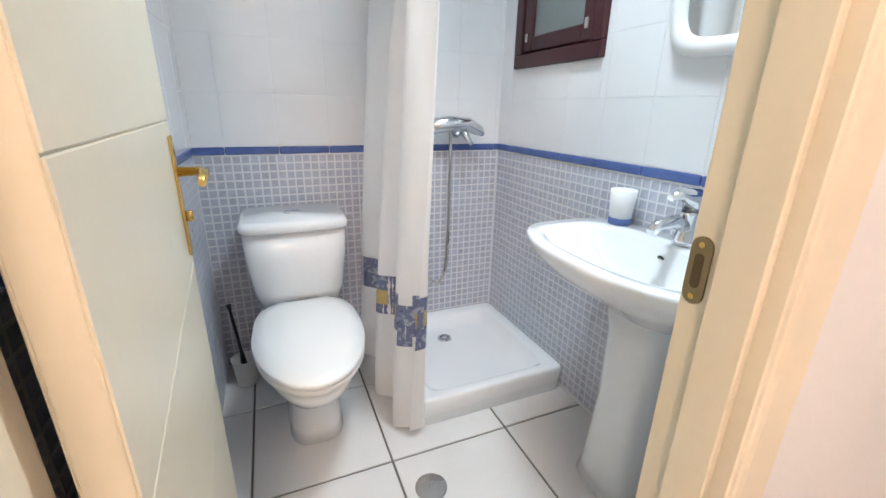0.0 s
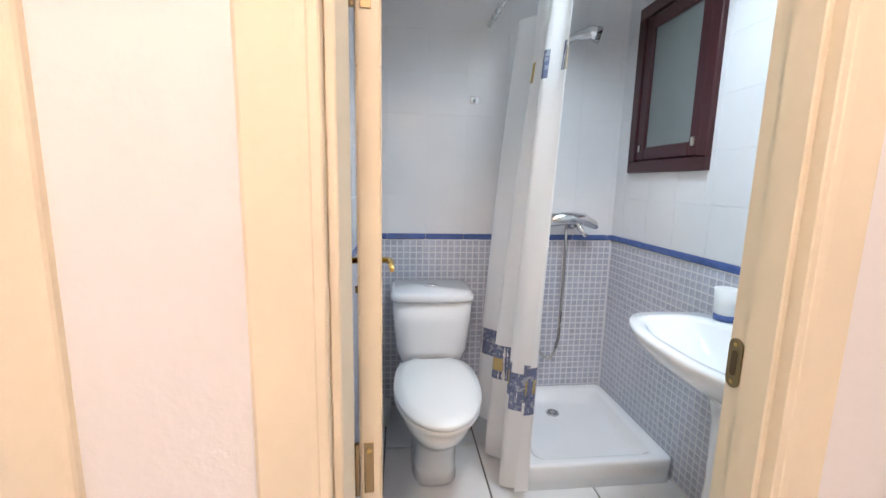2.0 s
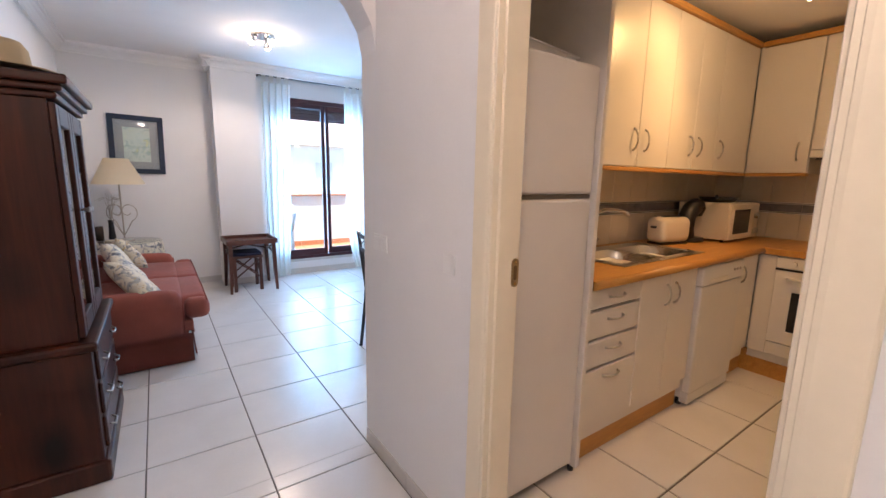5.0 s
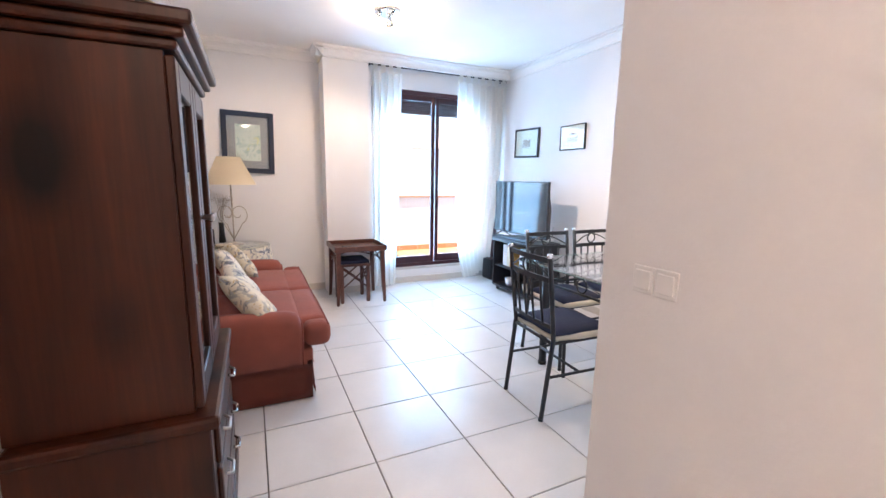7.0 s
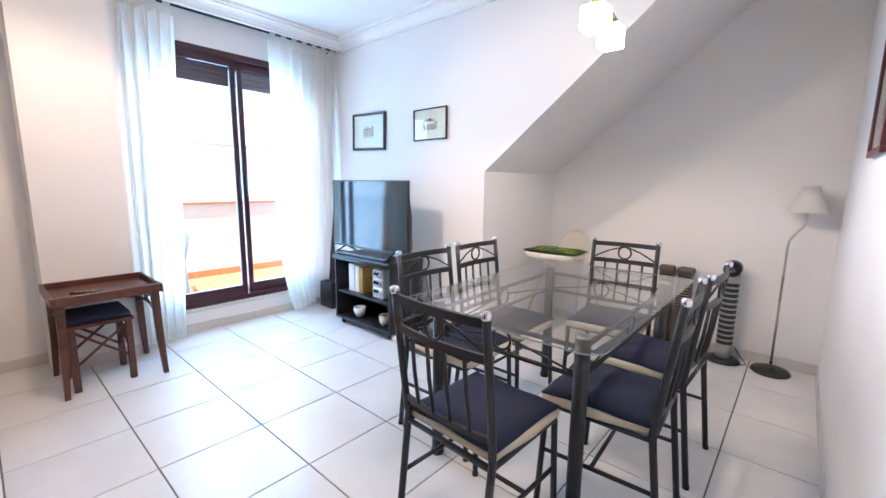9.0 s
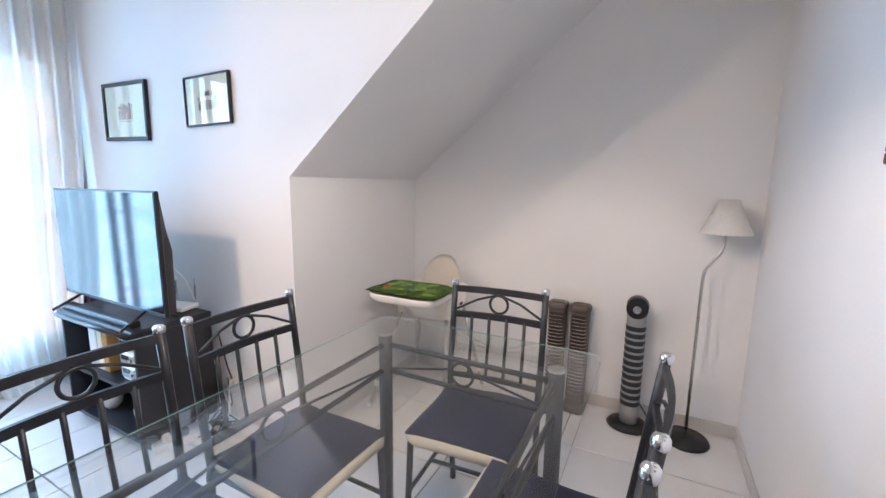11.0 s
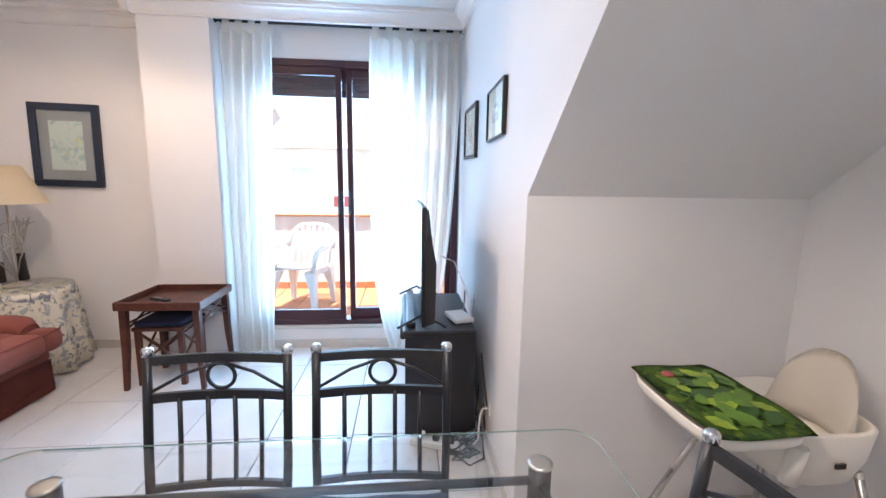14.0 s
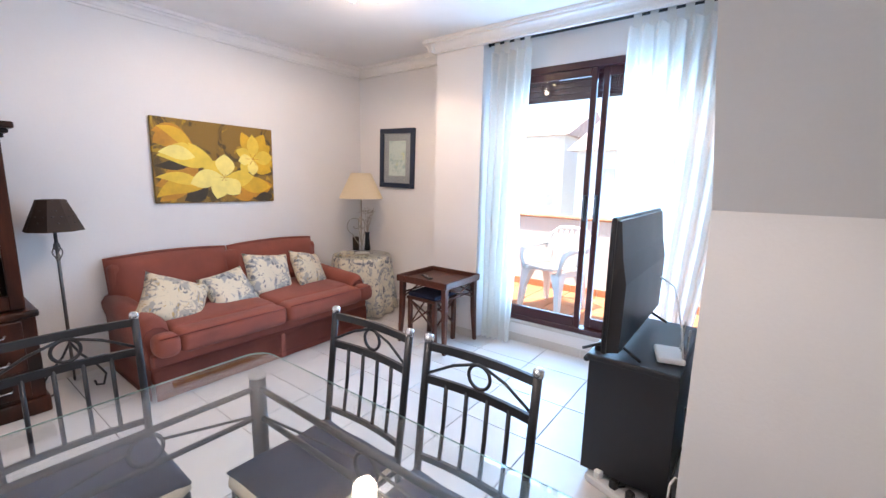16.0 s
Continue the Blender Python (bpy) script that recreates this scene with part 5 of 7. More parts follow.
# ---- pictures ----
def framed(name, label, m, w, h, fw, frame_m, inner, depth=0.022, mount=None, mw=0.0):
    """A framed picture in the x-z plane, facing -y."""
    t = thing(name, label, "picture", m)
    for x0, x1, z0, z1 in ((-w / 2, w / 2, -h / 2, -h / 2 + fw), (-w / 2, w / 2, h / 2 - fw, h / 2), (-w / 2, -w / 2 + fw, -h / 2 + fw, h / 2 - fw), (w / 2 - fw, w / 2, -h / 2 + fw, h / 2 - fw)):
        part("frame", B(x0, x1, -depth, 0, z0, z1, bevel=0.003), frame_m, t)
    if mount:
        part("mount", B(-w / 2 + fw, w / 2 - fw, -0.010, -0.006, -h / 2 + fw, h / 2 - fw), mount, t)
    k = fw + mw
    part("print", B(-w / 2 + k, w / 2 - k, -0.0125, -0.010, -h / 2 + k, h / 2 - k), inner, t)
    part("glazing", B(-w / 2 + fw, w / 2 - fw, -0.016, -0.0145, -h / 2 + fw, h / 2 - fw), M_PANE, t)
    return t


def art(name, ground, inks, scale):
    return print_fabric(name, ground, inks, scale)


M_MOUNTG = mat("grey_mount_card", (0.36, 0.36, 0.38), 0.8, vary=0.03)
M_MOUNTW = mat("ivory_mount_card", (0.74, 0.71, 0.62), 0.8, vary=0.02)
M_NAVYFRAME = mat("navy_black_frame", (0.012, 0.024, 0.055), 0.35, vary=0.1)
M_BLACKFRAME = mat("black_brown_frame", (0.022, 0.016, 0.014), 0.4, vary=0.1)
M_REDFRAME = mat("dark_red_frame", (0.10, 0.012, 0.012), 0.35, vary=0.1)
A_LILY = art("water_lily_print", (0.66, 0.72, 0.68), [((0.42, 0.55, 0.54), 0.52), ((0.70, 0.70, 0.42), 0.58), ((0.24, 0.34, 0.38), 0.66)], 11)
M_INK = mat("red_brown_ink_wash", (0.42, 0.24, 0.19), 0.9, vary=0.25, grain=60)
M_INKDARK = mat("dark_brown_ink", (0.17, 0.11, 0.09), 0.9, vary=0.25, grain=60)
framed("framed_picture", "navy-framed water lily print with grey mount", pose(-5.88, -0.565, 1.602, 0, 1.2, 90), 0.485, 0.61, 0.05, M_NAVYFRAME, A_LILY, 0.03, M_MOUNTG, 0.075)


def sketch_picture(label, x, z, w, h, tilt, fw, domed):
    """An ink drawing of a facade: piers with a ragged top line, or arches under a low dome."""
    t = framed("framed_picture", label, pose(x, TY, z, 0, tilt, 0), w, h, fw, M_BLACKFRAME, M_MOUNTW, 0.022)
    rg = random.Random(int(-x * 100))
    half = 0.075 if domed else 0.078
    n = 11

    def stroke(x0, x1, z0, z1, m):
        part("stroke", B(x0, x1, -0.0135, -0.0125, z0, z1), m, t)
    for i in range(n):
        u = (i + 0.5) / n * 2 - 1
        cx = u * half + rg.uniform(-0.002, 0.002)
        top = 0.050 * math.sqrt(max(0.0, 1 - u * u)) - 0.004 if domed else rg.uniform(0.018, 0.055) + 0.015 * u
        foot = -0.048 + rg.uniform(0, 0.006)
        wide = rg.uniform(0.0022, 0.0050)
        stroke(cx - wide, cx + wide, foot, min(top, -0.012 + rg.uniform(0, 0.008)) if domed else top * rg.uniform(0.5, 1.0), M_INK if i % 3 else M_INKDARK)
        if i % 2 == 0:
            stroke(cx - wide * 1.8, cx + wide * 1.8, top - rg.uniform(0.010, 0.022), top, M_INK)
    stroke(-half * 0.92, half * 0.88, -0.006, -0.0025, M_INKDARK if domed else M_INK)
    if domed:
        stroke(-half * 0.55, half * 0.50, 0.020, 0.023, M_INK)
        stroke(-0.012, 0.022, 0.024, 0.040, M_INKDARK)
    else:
        stroke(-half * 0.95, half * 1.05, -0.056, -0.0535, M_INKDARK)
        stroke(-half, half * 0.4, 0.020, 0.030, M_INK)
    return t


sketch_picture("black-framed sepia sketch hanging slightly crooked", -5.20, 1.695, 0.46, 0.33, 1.5, 0.022, False)
sketch_picture("thin-framed sketch of a small domed house", -4.435, 1.70, 0.355, 0.245, -0.5, 0.009, True)


def petal(bm, c, ang, ln, wd, y, curl=0.0):
    """A pointed petal in the x-z plane as a thin raised leaf of paint."""
    n = 9
    left, right = [], []
    for i in range(n + 1):
        k = i / n
        r = wd * max(0.0, math.sin(math.pi * k ** 1.15)) ** 0.9
        a = ang + curl * k
        px, pz = c[0] + ln * k * math.cos(a), c[1] + ln * k * math.sin(a)
        nx, nz = -math.sin(a), math.cos(a)
        left.append((max(-0.475, min(0.475, px + nx * r)), max(-0.318, min(0.318, pz + nz * r))))
        right.append((max(-0.475, min(0.475, px - nx * r)), max(-0.318, min(0.318, pz - nz * r))))
    vs = [(bm.verts.new((l[0], y, l[1])), bm.verts.new(((l[0] + r[0]) / 2, y - 0.0012, (l[1] + r[1]) / 2)), bm.verts.new((r[0], y, r[1]))) for l, r in zip(left, right)]
    for a, b in zip(vs, vs[1:]):
        for q in (0, 1):
            try:
                bm.faces.new((a[q], a[q + 1], b[q + 1], b[q]))
            except ValueError:
                pass


M_PARCH = mat("yellowed_print_paper", (0.66, 0.60, 0.42), 0.8, vary=0.05, big=9)
BOTAN = [mat(n, c, 0.8, vary=0.15, grain=90, big=20) for n, c in (("olive_print_ink", (0.14, 0.16, 0.07)), ("brown_print_ink", (0.16, 0.10, 0.05)), ("grey_green_print_ink", (0.22, 0.27, 0.20)), ("ochre_print_ink", (0.55, 0.36, 0.05)))]
for y, seed in ((2.13, 3), (1.42, 8)):
    bp = framed("framed_picture", "dark red framed print of fruit and leaves", pose(-1.94, y, 1.587, 0, 0, -90), 0.38, 0.466, 0.026, M_REDFRAME, M_PARCH, 0.022, M_MOUNTW, 0.014)
    rg = random.Random(seed)
    for i in range(70):
        z = 0.17 - 0.27 * i / 70
        bm = empty_bm()
        petal(bm, (rg.uniform(-0.085, 0.085), z + rg.uniform(-0.012, 0.012)), rg.uniform(0, 6.28), rg.uniform(0.03, 0.06), rg.uniform(0.008, 0.014), -0.0127 - 0.000006 * i, rg.uniform(-0.5, 0.5))
        ochre = i < 14 or 46 < i < 60
        part("printed_leaf", bm, BOTAN[rg.choice((0, 1, 3, 3) if ochre else (0, 0, 1, 2))], bp)
    part("printed_ground", B(-0.10, 0.10, -0.0131, -0.0126, -0.135, -0.115), BOTAN[2], bp)
    part("caption", B(-0.03, 0.03, -0.0131, -0.0126, -0.168, -0.162), BOTAN[1], bp)


cv = thing("painting", "large canvas painting of yellow lilies, unframed", "painting", pose(-4.30, -1.14, 1.487, 0, 0.4, 180))
part("canvas", B(-0.48, 0.48, -0.028, 0, -0.322, 0.322, bevel=0.004), print_fabric("olive_gold_ground", (0.26, 0.15, 0.025), [((0.09, 0.06, 0.02), 0.50), ((0.52, 0.30, 0.02), 0.55)], 4), cv)
M_Y1 = mat("deep_yellow_paint", (0.74, 0.44, 0.02), 0.6, vary=0.10, grain=70, big=9, bump=0.05)
M_Y2 = mat("light_yellow_paint", (0.84, 0.60, 0.06), 0.6, vary=0.08, grain=60, big=11, bump=0.05)
M_Y3 = mat("pale_cream_yellow_paint", (0.90, 0.76, 0.22), 0.6, vary=0.06, grain=60, big=12, bump=0.05)
M_Y4 = mat("orange_gold_paint", (0.62, 0.28, 0.015), 0.6, vary=0.15, grain=60, big=8, bump=0.05)
BROWN = mat("umber_paint", (0.055, 0.035, 0.012), 0.6, vary=0.2, grain=60, big=8, bump=0.05)


def at(u, v):
    """A place on the canvas from its share of the width and of the height from the top."""
    return ((u - 0.5) * 0.95, (0.5 - v) * 0.63)


lily, bloom = at(0.53, 0.68), at(0.80, 0.42)
layers = [
    (M_Y4, [(at(0.0, 0.30), 0.75, 0.32, 0.07, -1.1), (at(0.0, 0.16), 0.35, 0.30, 0.05, -0.9), (at(0.02, 0.99), 0.55, 0.42, 0.06, 0.5), (at(0.0, 0.80), 0.2, 0.40, 0.07, 0.5), (at(0.66, 0.85), 0.05, 0.32, 0.05, 0.1), (at(0.62, 0.95), 0.1, 0.20, 0.03, 0.1)]),
    (BROWN, [(at(0.0, 0.56), -0.05, 0.34, 0.03, 0.35), (at(0.20, 0.98), 0.4, 0.22, 0.045, 0.2), (at(0.80, 0.97), 0.05, 0.18, 0.03, 0.1)]),
    (M_Y1, [(at(0.0, 0.94), 0.75, 0.40, 0.045, -0.5), (bloom, 1.85, 0.24, 0.035, 0.1), (bloom, 1.1, 0.25, 0.04, 0.0), (bloom, 0.55, 0.21, 0.04, 0.1), (bloom, -0.25, 0.19, 0.05, 0.1), (bloom, -0.75, 0.20, 0.045, 0.2), (at(0.62, 0.72), -0.25, 0.34, 0.045, 0.1), (at(0.03, 0.10), -0.1, 0.30, 0.03, -0.5)]),
    (M_Y2, [(at(0.02, 0.44), 0.25, 0.42, 0.062, -0.35), (bloom, 2.5, 0.16, 0.03, 0.2), (bloom, 1.45, 0.21, 0.035, 0.1), (bloom, 3.9, 0.16, 0.035, 0.1), (bloom, 0.15, 0.19, 0.04, 0.0), (at(0.0, 0.70), 0.15, 0.34, 0.03, -0.3), (lily, 2.45, 0.19, 0.05, 0.1), (lily, -0.15, 0.26, 0.045, 0.2)]),
    (M_Y3, [(lily, 1.35, 0.19, 0.052, 0.15), (lily, 3.1, 0.27, 0.048, 0.25), (lily, 4.25, 0.19, 0.045, 0.1), (lily, 5.35, 0.19, 0.05, 0.1), (at(0.03, 0.40), 0.2, 0.26, 0.035, -0.3), (bloom, 3.2, 0.13, 0.03, 0.1), (bloom, 4.7, 0.14, 0.032, 0.0)])]
for i, (mm, rows) in enumerate(layers):
    for j, (c, a, ln, wd, cu) in enumerate(rows):
        bm = empty_bm()
        petal(bm, c, a, ln, wd * (1.55 if i > 2 else 1.6), -0.0292 - 0.0016 * i - 0.0001 * j, cu)
        part("painted_petal", bm, mm, cv)
bm = empty_bm()
for k in range(6):
    a = k * 1.05
    for c, r in ((lily, 0.035), (bloom, 0.06)):
        tube(bm, [(c[0], -0.0378, c[1]), (c[0] + r * math.cos(a), -0.0385, c[1] + r * math.sin(a))], 0.0016, 5)
part("painted_stamens", bm, M_Y4, cv)


# ---- ceiling lights ----
M_CUBE = glow("frosted_lamp_glass", (1.0, 0.86, 0.70), 5.0)
M_BULB = glow("warm_bulb", (1.0, 0.74, 0.42), 14.0)
pd = thing("pendant_lamp", "three-light steel bar pendant, one glass cube missing", "lamp", pose(-2.85, 1.66, 0))
part("bar", tube(empty_bm(), [(0.045, -0.33, 1.985), (-0.03, 0.33, 1.985)], 0.012, 8), M_STEEL, pd)
for y in (-0.09, 0.09):
    part("rod", tube(empty_bm(), [(-0.11 * y, y, 1.985), (-0.11 * y, y, CEIL)], 0.005, 8), M_STEEL, pd)
part("ceiling_plate", B(-0.03, 0.03, -0.16, 0.16, CEIL - 0.025, CEIL, bevel=0.004), M_STEEL, pd)
for y in (0.02, 0.27):
    h = part("holder", lathe(empty_bm(), [(0.018, 1.952), (0.018, 1.985)], 14, (-0.11 * y, y, 0)), M_BRASS, pd)
    part("cube_shade", B(-0.049 - 0.11 * y, 0.049 - 0.11 * y, y - 0.049, y + 0.049, 1.857, 1.952, bevel=0.008, seg=2), M_CUBE, h, "lit frosted glass cube")
h = part("holder", lathe(empty_bm(), [(0.012, 1.945), (0.016, 1.985)], 12, (0.03, -0.27, 0)), M_STEEL, pd)
part("bulb", lathe(empty_bm(), [(0, 1.895), (0.012, 1.90), (0.016, 1.915), (0.010, 1.945)], 12, (0.03, -0.27, 0)), M_BULB, h, "bare glowing halogen bulb")
cl = thing("ceiling_lamp", "round ceiling spotlight fitting with three warm bulbs", "lamp", pose(-4.46, 0.48, 0))
part("plate", lathe(empty_bm(), [(0.10, CEIL - 0.022), (0.105, CEIL - 0.012), (0.105, CEIL)], 32), M_CHROME, cl)
for k in range(3):
    a = radians(30 + 120 * k)
    c_, s_ = math.cos(a), math.sin(a)
    hd = part("head", tube(empty_bm(), [(0.05 * c_, 0.05 * s_, CEIL - 0.02), (0.075 * c_, 0.075 * s_, CEIL - 0.05), (0.10 * c_, 0.10 * s_, CEIL - 0.075)], [0.008, 0.018, 0.030], 12), M_CHROME, cl)
    part("bulb", tube(empty_bm(), [(0.10 * c_, 0.10 * s_, CEIL - 0.075), (0.112 * c_, 0.112 * s_, CEIL - 0.092)], [0.027, 0.022], 12), M_BULB, hd)


# ---- alcove: high chair, heaters, fan, lamp ----
def high_chair():
    t = thing("high_chair", "white plastic high chair with green leaf print tray mat", "high chair", pose(-3.565, 3.10, 0))
    legs = {(-1, -1): (-0.245, -0.26), (1, -1): (0.245, -0.26), (-1, 1): (-0.25, 0.28), (1, 1): (0.25, 0.28)}
    for (sx, sy), (fx, fy) in legs.items():
        lg = part("leg", tube(empty_bm(), [(fx, fy, 0.01), (sx * 0.15, sy * 0.11 + 0.06, 0.56)], 0.0115, 10), M_STEEL, t)
        part("foot", tube(empty_bm(), [(fx, fy, 0.0), (fx, fy, 0.022)], 0.015, 10), M_IVORY, lg)
        part("collar", tube(empty_bm(), [(fx * 0.8 + sx * 0.03, fy * 0.8 + (sy * 0.11 + 0.06) * 0.2, 0.12), (fx * 0.79 + sx * 0.0315, fy * 0.79 + (sy * 0.11 + 0.06) * 0.21, 0.15)], 0.0145, 10), M_IVORY, lg)
    # seat shell
    bm = empty_bm()
    ring = lambda z, a, b, cy, k=1.0: [(a * math.copysign(abs(math.cos(q)) ** 0.6, math.cos(q)), cy + b * math.copysign(abs(math.sin(q)) ** 0.6, math.sin(q)), z) for q in [2 * math.pi * i / 40 for i in range(40)]]
    loft(bm, [ring(0.52, 0.15, 0.13, 0.08), ring(0.60, 0.175, 0.15, 0.08), ring(0.69, 0.185, 0.16, 0.08), ring(0.695, 0.17, 0.145, 0.08), ring(0.60, 0.155, 0.13, 0.08), ring(0.555, 0.13, 0.11, 0.08)])
    part("seat", bm, M_IVORY, t, smooth=True)
    bm = empty_bm()

    def back(u, v):
        a = (u - 0.5) * 2
        h = 0.235 * (1 - abs(a) ** 2.4) ** 0.5
        return (a * 0.142, 0.172 + 0.05 * v * (1 - 0.4 * a * a) - 0.05 * a * a, 0.625 + v * h)
    sheet(bm, back, 28, 8, 0.014)
    part("backrest", bm, M_IVORY, t)
    for s in (-1, 1):
        part("leg_socket", tube(empty_bm(), [(s * 0.15, -0.05, 0.54), (s * 0.165, -0.045, 0.66)], 0.024, 10), M_IVORY, t)
        part("strap_slot", B(s * 0.186 - 0.003, s * 0.186 + 0.003, 0.05, 0.08, 0.60, 0.615), M_BLACK, t)
    bm = empty_bm()
    out = [(0.215 * math.copysign(abs(math.cos(q)) ** 0.45, math.cos(q)), -0.19 + 0.155 * math.copysign(abs(math.sin(q)) ** 0.45, math.sin(q))) for q in [2 * math.pi * i / 48 for i in range(48)]]
    loft(bm, [[(x * k, -0.19 + (y + 0.19) * k, z) for x, y in out] for k, z in ((0.90, 0.672), (0.98, 0.690), (1.0, 0.712), (0.985, 0.718), (0.95, 0.706))])
    tr = part("tray", bm, M_IVORY, t, "white plastic tray", smooth=True)
    bm = empty_bm()
    sheet(bm, lambda u, v: ((u - 0.5) * 0.445 * (1 - 0.03 * (2 * v - 1) ** 2), -0.19 + (v - 0.5) * 0.305 * (1 - 0.10 * (2 * u - 1) ** 4), 0.724 + 0.010 * math.sin(u * 3.1) + 0.003 * math.sin(u * 9 + v * 7)), 16, 10, 0.004)
    leafm = print_fabric("green_leaf_print", (0.10, 0.22, 0.03), [((0.04, 0.12, 0.02), 0.50), ((0.20, 0.33, 0.03), 0.58), ((0.02, 0.06, 0.02), 0.62)], 9)
    mt = part("tray_mat", bm, leafm, t, "glossy green jungle leaf tray mat", smooth=True)
    greens = [mat(n, c, 0.45, vary=0.16, grain=90, big=22, bump=0.02) for n, c in (("deep_green_print", (0.035, 0.11, 0.02)), ("leaf_green_print", (0.13, 0.28, 0.03)), ("lime_green_print", (0.30, 0.45, 0.04)))]
    lr = random.Random(11)
    for i in range(64):
        ln = lr.uniform(0.05, 0.115)
        cx, cy, an = lr.uniform(-0.19, 0.17), -0.19 + lr.uniform(-0.115, 0.115), lr.uniform(0, 6.28)
        bm = empty_bm()
        ok = True
        pts = []
        for k in range(7):
            q = k / 6
            r = ln * 0.30 * math.sin(math.pi * q ** 0.8) * (1 - 0.25 * (k % 2))
            px, py = cx + ln * (q - 0.5) * math.cos(an), cy + ln * (q - 0.5) * math.sin(an)
            pts.append([(px - g * r * math.sin(an), py + g * r * math.cos(an)) for g in (-1, 0, 1)])
        if any(abs(x) > 0.20 or abs(y + 0.19) > 0.128 for row in pts for x, y in row):
            continue
        lift = 0.0052 + 0.00006 * i

        def top(x, y):
            u, v = x / 0.445 + 0.5, (y + 0.19) / 0.305 + 0.5
            return 0.724 + 0.010 * math.sin(u * 3.1) + 0.003 * math.sin(u * 9 + v * 7) + lift
        vs = [[bm.verts.new((x, y, top(x, y))) for x, y in row] for row in pts]
        for a, b in zip(vs, vs[1:]):
            for q in (0, 1):
                bm.faces.new((a[q], a[q + 1], b[q + 1], b[q]))
        part("printed_leaf", bm, greens[lr.choice((0, 1, 1, 2))], mt)
    part("painted_bug", lathe(empty_bm(), [(0.020, 0.737), (0.019, 0.744), (0, 0.747)], 14, (-0.12, -0.25, 0)), M_RED, mt)
    return t


high_chair()


def tower_heater(x, y, tilt, rz):
    t = thing("heater", "grey-brown tower heater with wire grille against the wall", "heater", pose(x, y, 0, tilt, 0, rz), group="pair of tower heaters")
    M_HEAT = M_HEATER
    part("body", B(-0.051, 0.051, -0.03, 0.05, 0.03, 0.615, bevel=0.022, seg=3), M_HEAT, t)
    part("top_cap", B(-0.056, 0.056, -0.045, 0.055, 0.58, 0.635, bevel=0.022, seg=3), M_HEAT, t)
    part("foot", B(-0.061, 0.061, -0.07, 0.06, 0.0, 0.05, bevel=0.016, seg=2), M_HEAT, t)
    part("recess", B(-0.040, 0.040, -0.0325, -0.0295, 0.11, 0.57), M_DARKSHADE, t)
    for i in range(22):
        z = 0.12 + i * 0.0207
        part("grille_wire", tube(empty_bm(), [(-0.044, -0.031, z), (-0.03, -0.043, z - 0.003), (0.03, -0.043, z - 0.003), (0.044, -0.031, z)], 0.0022, 5), M_STEEL, t)
    return t


M_HEATER = mat("taupe_plastic", (0.11, 0.085, 0.07), 0.5, vary=0.08, bump=0.03)
hh = tower_heater(-2.872, 3.395, -3, 2)
copy_thing(hh, pose(-2.745, 3.39, 0, -3, 0, -4))
tf = thing("tower_fan", "grey tower fan with round black head", "fan", pose(-2.45, 3.36, 0))
M_SILVERP = mat("silver_grey_plastic", (0.36, 0.36, 0.36), 0.4, metal=0.3, vary=0.05)
part("base", lathe(empty_bm(), [(0.105, 0), (0.11, 0.01), (0.095, 0.028), (0.04, 0.034)], 28, sy=0.85), M_BLACK, tf)
part("body", lathe(empty_bm(), [(0.045, 0.03), (0.048, 0.10), (0.048, 0.62), (0.05, 0.64)], 22), M_SILVERP, tf)
for i in range(12):
    part("louvre", lathe(empty_bm(), [(0.0492, 0.135 + i * 0.038), (0.0505, 0.147 + i * 0.038), (0.0492, 0.160 + i * 0.038)], 22, caps=False), M_IRON, tf)
part("head", tube(empty_bm(), [(0, 0.02, 0.68), (0, -0.055, 0.675)], [0.055, 0.052], 24), M_BLACK, tf)
part("dial", tube(empty_bm(), [(0, -0.055, 0.675), (0, -0.066, 0.675)], 0.020, 16), M_CHROME, tf)
single("cable", tube(empty_bm(), [(-2.40, 3.44, 0.10), (-2.36, 3.40, 0.06), (-2.31, 3.36, 0.012), (-2.40, 3.27, 0.008), (-2.5, 3.30, 0.008)], 0.0035, 6), M_BLACK, "black mains cable of the fan", "cable")
rl = thing("floor_lamp", "slim bent-stem floor lamp with small white shade", "lamp", pose(-2.178, 3.36, 0))
part("base", lathe(empty_bm(), [(0.108, 0), (0.112, 0.006), (0.104, 0.020), (0.015, 0.024)], 36), M_BLACK, rl)
part("stem", tube(empty_bm(), [(0, 0, 0.02), (0, 0, 0.86), (0.004, 0, 0.90), (0.03, 0, 0.945), (0.062, 0, 0.99), (0.072, 0, 1.03), (0.072, 0, 1.14)], 0.0075, 10), M_STEEL, rl)
bm = lathe(empty_bm(), [(0.108, 1.085), (0.106, 1.088), (0.088, 1.125), (0.062, 1.185), (0.042, 1.245), (0.040, 1.243), (0.060, 1.184), (0.086, 1.124), (0.105, 1.086)], 36, (0.072, 0, 0), caps=False)
part("shade", bm, M_WHITESHADE, rl, "small white fabric bell shade")
part("ring", lathe(empty_bm(), [(0.020, 1.236), (0.020, 1.240)], 12, (0.072, 0, 0)), M_STEEL, rl)


